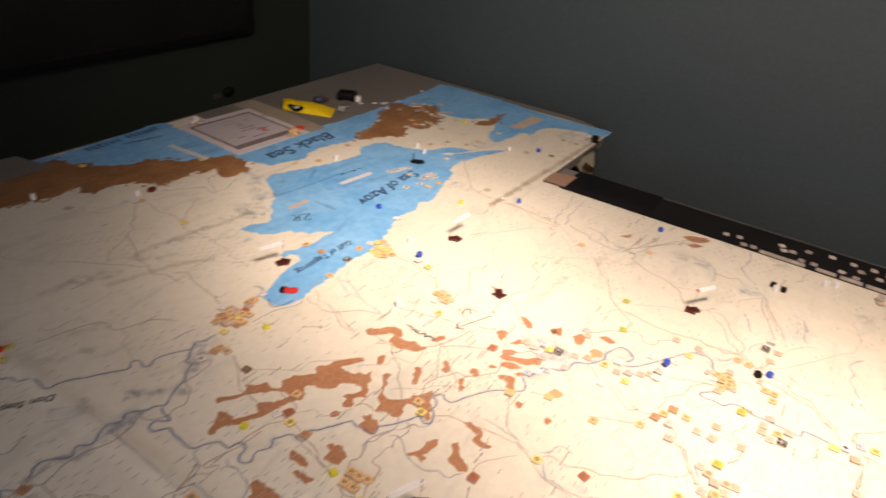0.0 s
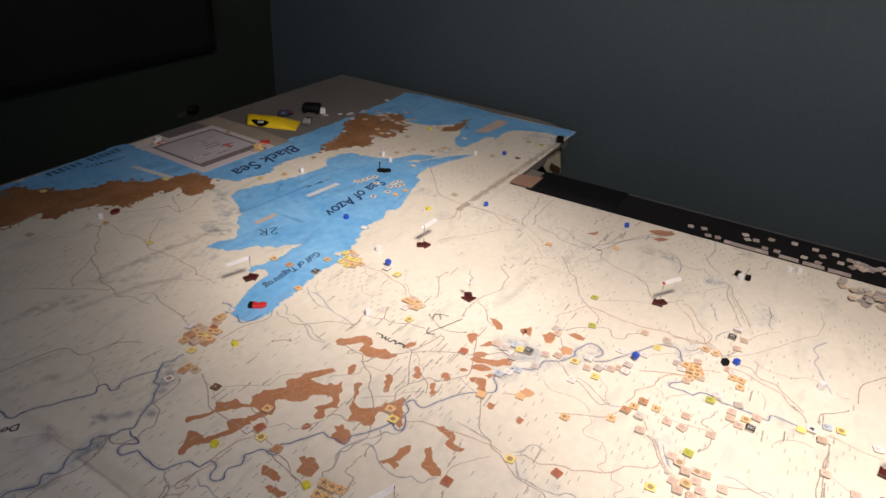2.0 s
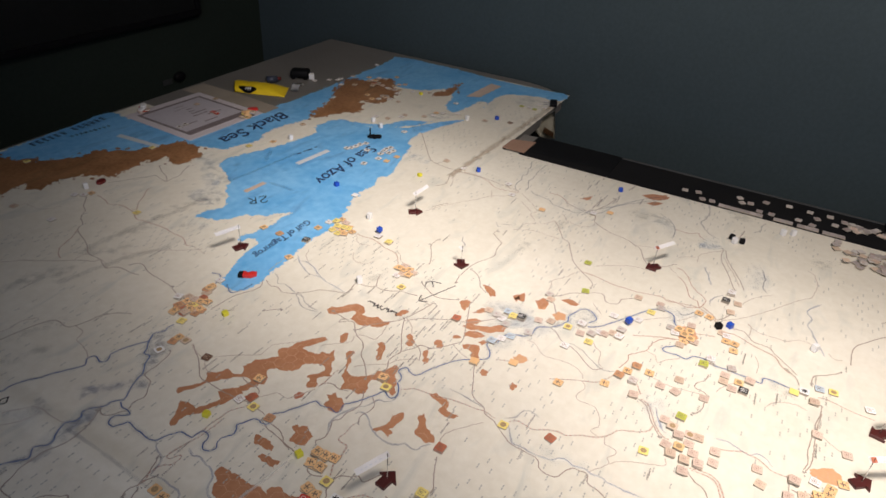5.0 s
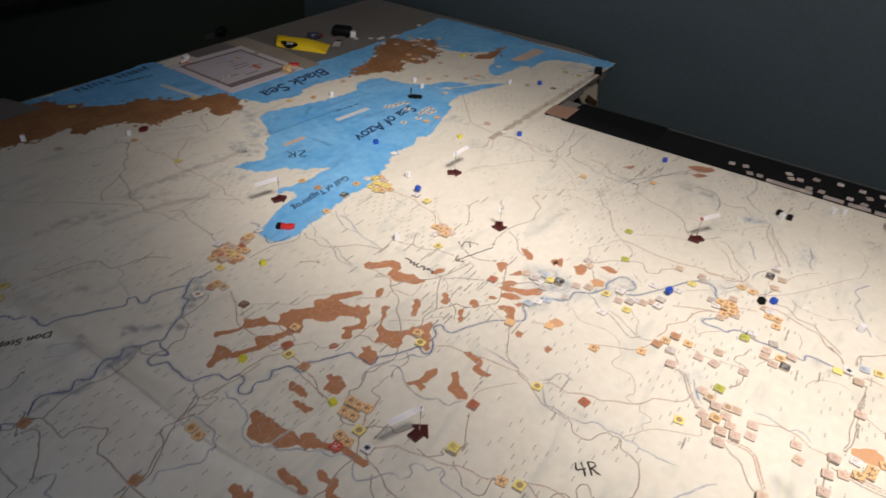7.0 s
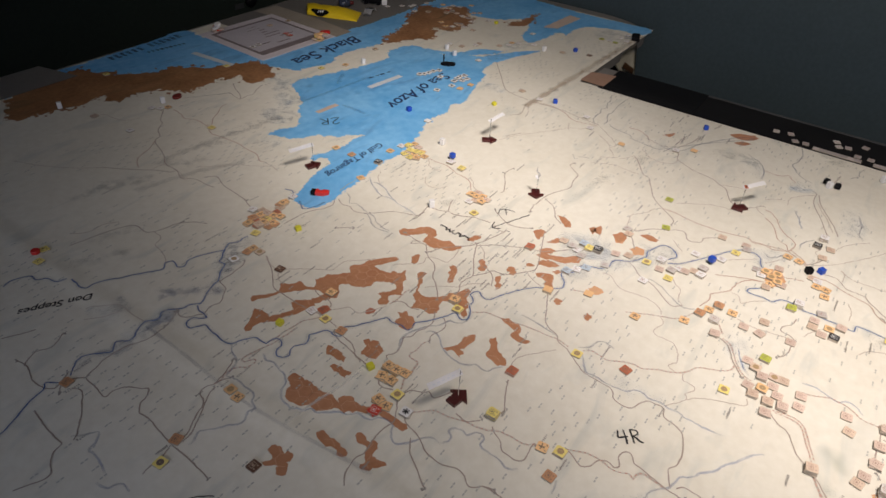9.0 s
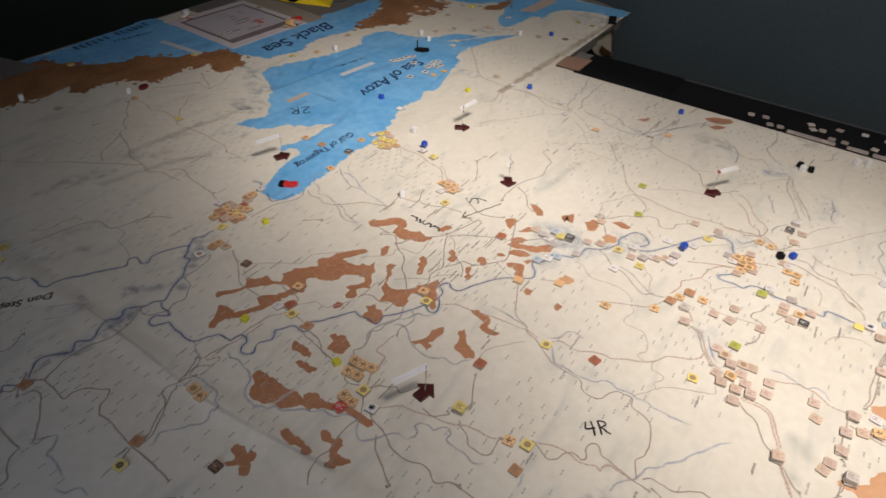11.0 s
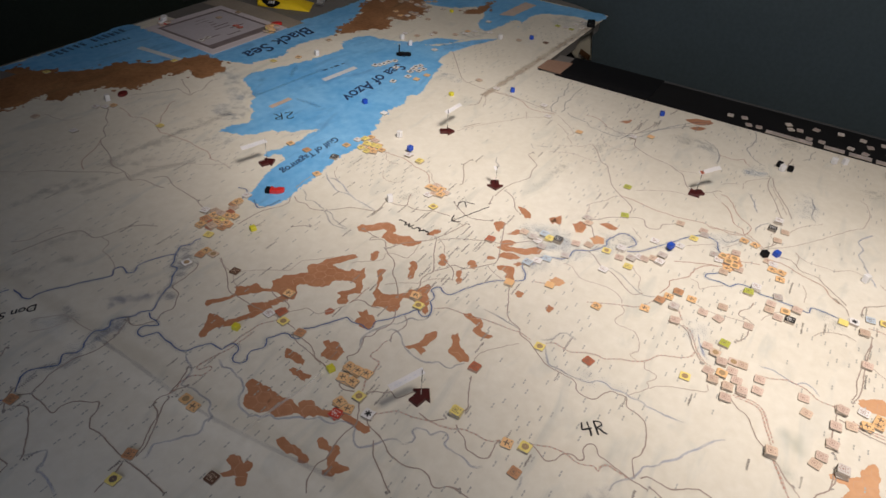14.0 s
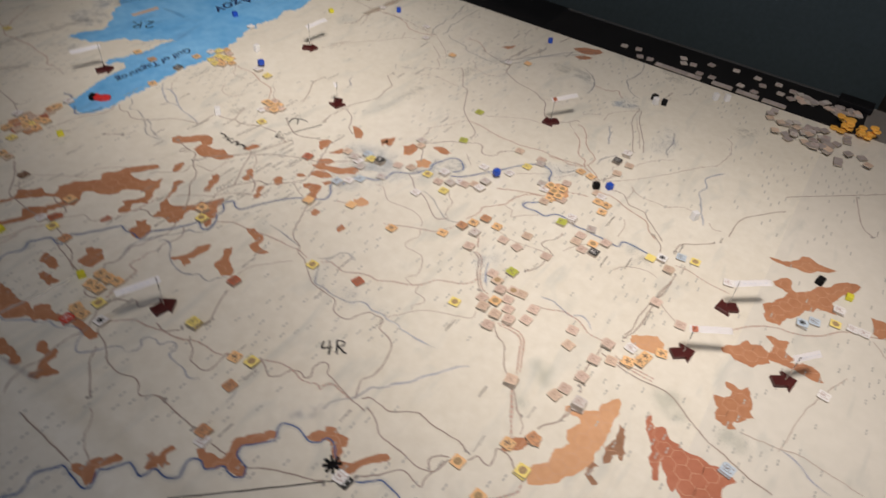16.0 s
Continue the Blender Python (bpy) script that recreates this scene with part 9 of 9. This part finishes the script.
disc(-69.6, 65.2, 0.0115, 0.008, 0.005, DARK_RED, "oval_marker", "dark red oval wooden marker on the map", 20)
heart = thing("ship_marker", "red and black wooden ship marker on the gulf", "marker", at=(-0.785, 0.173, TOP + 0.0006), turn=-55)
heart.scale = (0.82, 0.82, 0.9)
part("hull", prism([(-0.006, -0.007), (0.010, -0.009), (0.021, -0.003), (0.022, 0.005), (0.012, 0.007), (0.004, 0.003), (-0.002, 0.009), (-0.008, 0.006)], 0, 0.007, 0.0015), RED, heart)
part("cap", prism([(-0.015, -0.007), (-0.006, -0.008), (-0.005, 0.004), (-0.013, 0.005)], 0, 0.009, 0.001), BLACK, heart, "black wooden end piece")
ship = thing("ship_marker", "black plastic ship marker on the sea", "marker", at=(-0.169, 0.331, TOP + 0.0006), turn=-50)
part("hull", prism([(-0.017, 0.001), (-0.010, -0.005), (-0.004, -0.004), (0.001, -0.009), (0.005, -0.005), (0.013, -0.006), (0.018, 0.0), (0.011, 0.006), (0.003, 0.005), (-0.001, 0.008), (-0.009, 0.006)], 0, 0.007, 0.001), BLACK, ship)
part("mast", cuboid((-0.012, -0.0012, 0.008), (-0.009, 0.0012, 0.026), 0.0005), BLACK, ship)
spider = thing("star_marker", "black star-shaped plastic marker beside the river", "marker", at=(-1.044, -0.531, TOP + 0.0006))
bm = bmesh.new()
for k in range(4):
    a = k * math.pi / 4
    vs = box(bmesh.new(), (-0.009, -0.0012, 0), (0.009, 0.0012, 0.003), 0.0004)
    vs.transform(Matrix.Rotation(a, 4, "Z"))
    me = bpy.data.meshes.new("tmp")
    vs.to_mesh(me)
    vs.free()
    bm.from_mesh(me)
    bpy.data.meshes.remove(me)
part("star", bm, BLACK, spider)

# orange tokens piled at the end of the edge board
for k in range(26):
    x, y = (-4.2 + rng.gauss(0, 0.8), -81.7 + rng.gauss(0, 0.8)) if k < 13 else (-4.0 + rng.gauss(0, 0.9), -84.8 + rng.gauss(0, 1.0))
    t = disc(x, y, 0.0068, 0.0068, 0.003, TOKEN_ORANGE, "token", "round orange cardboard token in a loose pile", 0)
    t.matrix_basis = pose(x / 100, y / 100, TOP + 0.0015 + 0.0031 * (k % 6), rng.gauss(0, 3), rng.gauss(0, 3), 0)

# ---- chart card on the sea map ----
chart = thing("chart_card", "white printed chart card with grey border lying on the map", "card", at=(-0.318, 0.785, TOP + 0.0006), turn=-3)
card_part = part("card", cuboid((-0.118, -0.122, 0), (0.118, 0.122, 0.0015), 0.0003), WHITE_CARD, chart)
part("inner_field", cuboid((-0.094, -0.092, 0.0015), (0.094, 0.092, 0.0018)), CARD_PALE, card_part)
bm = bmesh.new()
for lo, hi in (((-0.098, -0.098, 0.0015), (0.098, -0.076, 0.0021)), ((-0.098, 0.09, 0.0015), (0.098, 0.098, 0.0021)), ((-0.098, -0.076, 0.0015), (-0.090, 0.09, 0.0021)), ((0.090, -0.076, 0.0015), (0.098, 0.09, 0.0021))):
    box(bm, lo, hi)
part("border", bm, CARD_GREY, card_part)
for k in range(9):
    x, y = rng.uniform(-0.075, 0.03), -0.058 + 0.016 * k
    part("printed_bar", cuboid((x, y, 0.0018), (x + rng.uniform(0.015, 0.05), y + rng.choice((0.0015, 0.004)), 0.0020)), CARD_GREY, card_part)


def jumble(x, y, n, faces, spread, label):
    for k in range(n):
        t = disc(0, 0, 0.0075, 0.0075, 0.0028, FACE[rng.choice(faces)], "token", label)
        t.matrix_basis = pose(x / 100 + rng.gauss(0, spread), y / 100 + rng.gauss(0, spread), TOP + 0.003 + 0.0029 * (k // 2), rng.gauss(0, 6), rng.gauss(0, 6), 0)


jumble(-38.6, 89.6, 14, ("white", "white", "pink", "red"), 0.007, "pale round cardboard token heaped on the chart card")
jumble(-25.4, 66.5, 12, ("yellow", "orange", "tan"), 0.007, "yellow round cardboard token heaped on the chart card")
disc(-20.7, 69.2, 0.014, 0.008, 0.007, RED, "oval_marker", "bright red oval marker beside the chart card", -30)

# ---- things on the bare grey table end ----
folder = thing("tan_folder", "tan paper folder strip lying beside the chart card", "folder")
part("sheet", prism([(-0.130, 0.950), (-0.205, 0.955), (-0.205, 0.655), (-0.150, 0.652), (-0.135, 0.780)], TOP + 0.0002, TOP + 0.0005), MARGIN_PAPER, folder)
pack = thing("yellow_packet", "yellow plastic packet with a black oval label", "packet", at=(-0.073, 0.785, TOP), turn=-68)
PACK_L, PACK_W = 0.152, 0.078


def pack_skin(u, v):
    """A point of the pouch's upper skin: u along it, v across it, both from -1 to 1."""
    puff = max(0.0, 1 - abs(u) ** 2.5) ** 0.9 * max(0.0, 1 - v * v) ** 0.5 * (1 - 0.18 * u)
    crease = 0.0016 * noise.noise(Vector((u * 5, v * 2.2, 4.0))) + 0.0008 * noise.noise(Vector((u * 14, v * 5, 1.0)))
    end = 0.030 * max(0.0, -u - 0.5) * (1 - 0.5 * v * v)
    return Vector((u * PACK_L / 2 - 0.013 * v * max(0.0, -u) - 0.006 * v * max(0.0, u), v * PACK_W / 2 * (1 - 0.10 * max(0.0, -u)), 0.0012 + 0.0175 * puff + crease * puff + end))


bm = bmesh.new()
rows = [[bm.verts.new(pack_skin(-1 + i / 14, -1 + k / 7)) for k in range(15)] for i in range(29)]
for a, b in zip(rows, rows[1:]):
    for k in range(14):
        bm.faces.new((a[k], b[k], b[k + 1], a[k + 1]))
rim = [r[0] for r in rows] + rows[-1][1:] + [r[-1] for r in rows[-2::-1]] + rows[0][-2:0:-1]
base = [bm.verts.new((v.co.x, v.co.y, 0.0002)) for v in rim]
for k in range(len(rim)):
    m = (k + 1) % len(rim)
    bm.faces.new((rim[k], base[k], base[m], rim[m]))
bm.faces.new(base)
bmesh.ops.recalc_face_normals(bm, faces=bm.faces)
part("pouch", bm, YELLOW, pack, smooth=True)


def pack_patch(u0, v0, ru, rv, lift):
    bm = bmesh.new()
    mid = bm.verts.new(pack_skin(u0, v0) + Vector((0, -lift * 0.7, lift)))
    rings = [[bm.verts.new(pack_skin(u0 + ru * r * math.cos(a * math.pi / 12), v0 + rv * r * math.sin(a * math.pi / 12)) + Vector((0, -lift * 0.7, lift))) for a in range(24)] for r in (0.5, 1.0)]
    for a in range(24):
        bm.faces.new((mid, rings[0][a], rings[0][(a + 1) % 24]))
        bm.faces.new((rings[0][a], rings[1][a], rings[1][(a + 1) % 24], rings[0][(a + 1) % 24]))
    return bm


oval = part("label", pack_patch(-0.40, -0.80, 0.40, 0.22, 0.0009), BLACK, pack, "black oval label")
for u in (-0.48, -0.38, -0.28):
    part("printed_bar", pack_patch(u, -0.78, 0.034, 0.12, 0.0014), WHITE, oval, "white printed bar")
case = thing("black_case", "small black plastic case on the grey table", "case", at=(0.082, 0.769, TOP), turn=-62)
case.scale = (0.62, 0.68, 0.66)
part("body", cuboid((-0.045, -0.03, 0.006), (0.045, 0.03, 0.04), 0.012, 3), BLACK, case, smooth=True)
for sx in (-1, 1):
    part("foot", cuboid((sx * 0.03 - 0.008, -0.028, 0), (sx * 0.03 + 0.008, -0.01, 0.008), 0.002), BLACK, case)
    part("foot", cuboid((sx * 0.03 - 0.008, 0.01, 0), (sx * 0.03 + 0.008, 0.028, 0.008), 0.002), BLACK, case)
tag = thing("white_tag", "crumpled white paper tag on the grey table", "paper", at=(0.092, 0.735, TOP), turn=-50)
part("paper", cuboid((-0.008, -0.008, 0), (0.008, 0.008, 0.017), 0.002), WHITE, tag)
slip = thing("white_slip", "folded white paper slip on the grey table", "paper", at=(0.002, 0.715, TOP), turn=20)
bm = bmesh.new()
for i in range(9):
    u = i / 8
    for y in (-0.011, 0.011):
        bm.verts.new((-0.028 + 0.056 * u, y, 0.001 + 0.013 * math.sin(math.pi * u)))
bm.verts.ensure_lookup_table()
for i in range(8):
    bm.faces.new([bm.verts[k] for k in (2 * i, 2 * i + 2, 2 * i + 3, 2 * i + 1)])
bmesh.ops.solidify(bm, geom=bm.faces[:], thickness=0.0008)
part("paper", bm, WHITE, slip, smooth=True)
bits = thing("dark_bottle", "dark blue small bottle lying behind the packet", "bottle", at=(-0.007, 0.802, TOP), turn=-30)
bits.scale = (0.6, 0.6, 0.6)
bm = bmesh.new()
bmesh.ops.create_cone(bm, cap_ends=True, segments=20, radius1=0.018, radius2=0.016, depth=0.05, matrix=Matrix.Translation((0, 0, 0.018)) @ Matrix.Rotation(math.pi / 2, 4, "Y"))
part("body", bm, mottled("bottle_blue", (0.03, 0.04, 0.07), (0.06, 0.07, 0.10), 30, 200, 0.3, 0), bits, smooth=True)
bm = bmesh.new()
bmesh.ops.create_cone(bm, cap_ends=True, segments=16, radius1=0.008, radius2=0.008, depth=0.02, matrix=Matrix.Translation((0.035, 0, 0.018)) @ Matrix.Rotation(math.pi / 2, 4, "Y"))
part("cap", bm, DARK_RED, bits, "dark red cap", smooth=True)

# pale paper at the far left edge of the sea map
loose = thing("loose_paper", "loose grey paper sheet overlapping the map edge", "paper")
part("sheet", prism([(-1.10, 0.893), (-0.765, 0.893), (-0.79, 1.0), (-1.10, 1.0)], TOP + 0.0018, TOP + 0.0024), TABLE_GREY, loose)

# black binder clip on the corner of the sea map
clip = thing("binder_clip", "black binder clip gripping the map edge", "clip", at=(0.335, 0.052, TOP + 0.0006), turn=20)
clip.scale = (1.35, 1.35, 1.2)
part("jaw", prism([(-0.016, -0.007), (0.016, -0.007), (0.013, 0.008), (-0.013, 0.008)], 0, 0.009, 0.002), BLACK, clip)
for sx in (-1, 1):
    part("handle", cuboid((sx * 0.006 - 0.0012, 0.006, 0.001), (sx * 0.006 + 0.0012, 0.022, 0.0024), 0.0006), TABLE_STEEL, clip)
counters([
    (17.4, 55.1, 1, "dim", "disc"), (18.2, 55.5, 1, "grey", "unit"), (17.2, 53.3, 1, "tan", "unit"), (18.2, 58.9, 1, "tan", "unit"), (19.2, 58.3, 1, "white", "unit"),
    (18.8, 65.1, 1, "grey", "unit"), (19.6, 57.3, 1, "tan", "disc"), (15.8, 50.0, 1, "tan", "unit"), (17.9, 43.2, 1, "white", "unit"), (15.5, 55.7, 1, "tan", "disc"),
    (15.9, 48.4, 1, "dim", "unit"), (22.0, 48.4, 1, "pink", "unit"), (16.1, 50.7, 1, "white", "unit"), (18.9, 50.3, 1, "tan", "disc"), (20.6, 49.6, 1, "pink", "unit"),
    (9.5, 48.2, 1, "grey", "disc"), (10.0, 47.2, 1, "dim", "unit"), (16.6, 47.0, 1, "tan", "disc"), (9.6, 46.8, 1, "tan", "unit"), (9.1, 47.1, 1, "tan", "unit")])
red = tagged(part("marker_peg", prism([(0.0062 * math.cos(k * math.pi / 4), 0.0062 * math.sin(k * math.pi / 4)) for k in range(8)], 0, 0.005, 0.001), RED), "small red marker peg on the map", "peg")
red.matrix_basis = pose(-1.153, 0.373, TOP + 0.0006, 0, 0, 25)
counters([(-114.2, 37.0, 1, "yellow", "unit"), (29.5, 6.3, 1, "white", "unit"), (31.0, 8.6, 1, "white", "unit"), (26.5, 8.2, 1, "green", "unit")])
cube(-87.4, 77.8, 0.0085, WHITE, "small white plastic block standing on the map", "white_peg", tall=1.5)
printed_line("pen_line", [(-127.6, -11.4), (-126.7, -12.2), (-126.0, -13.2)], 0.14, PEN_INK, west, L_TEXT + 0.00004)
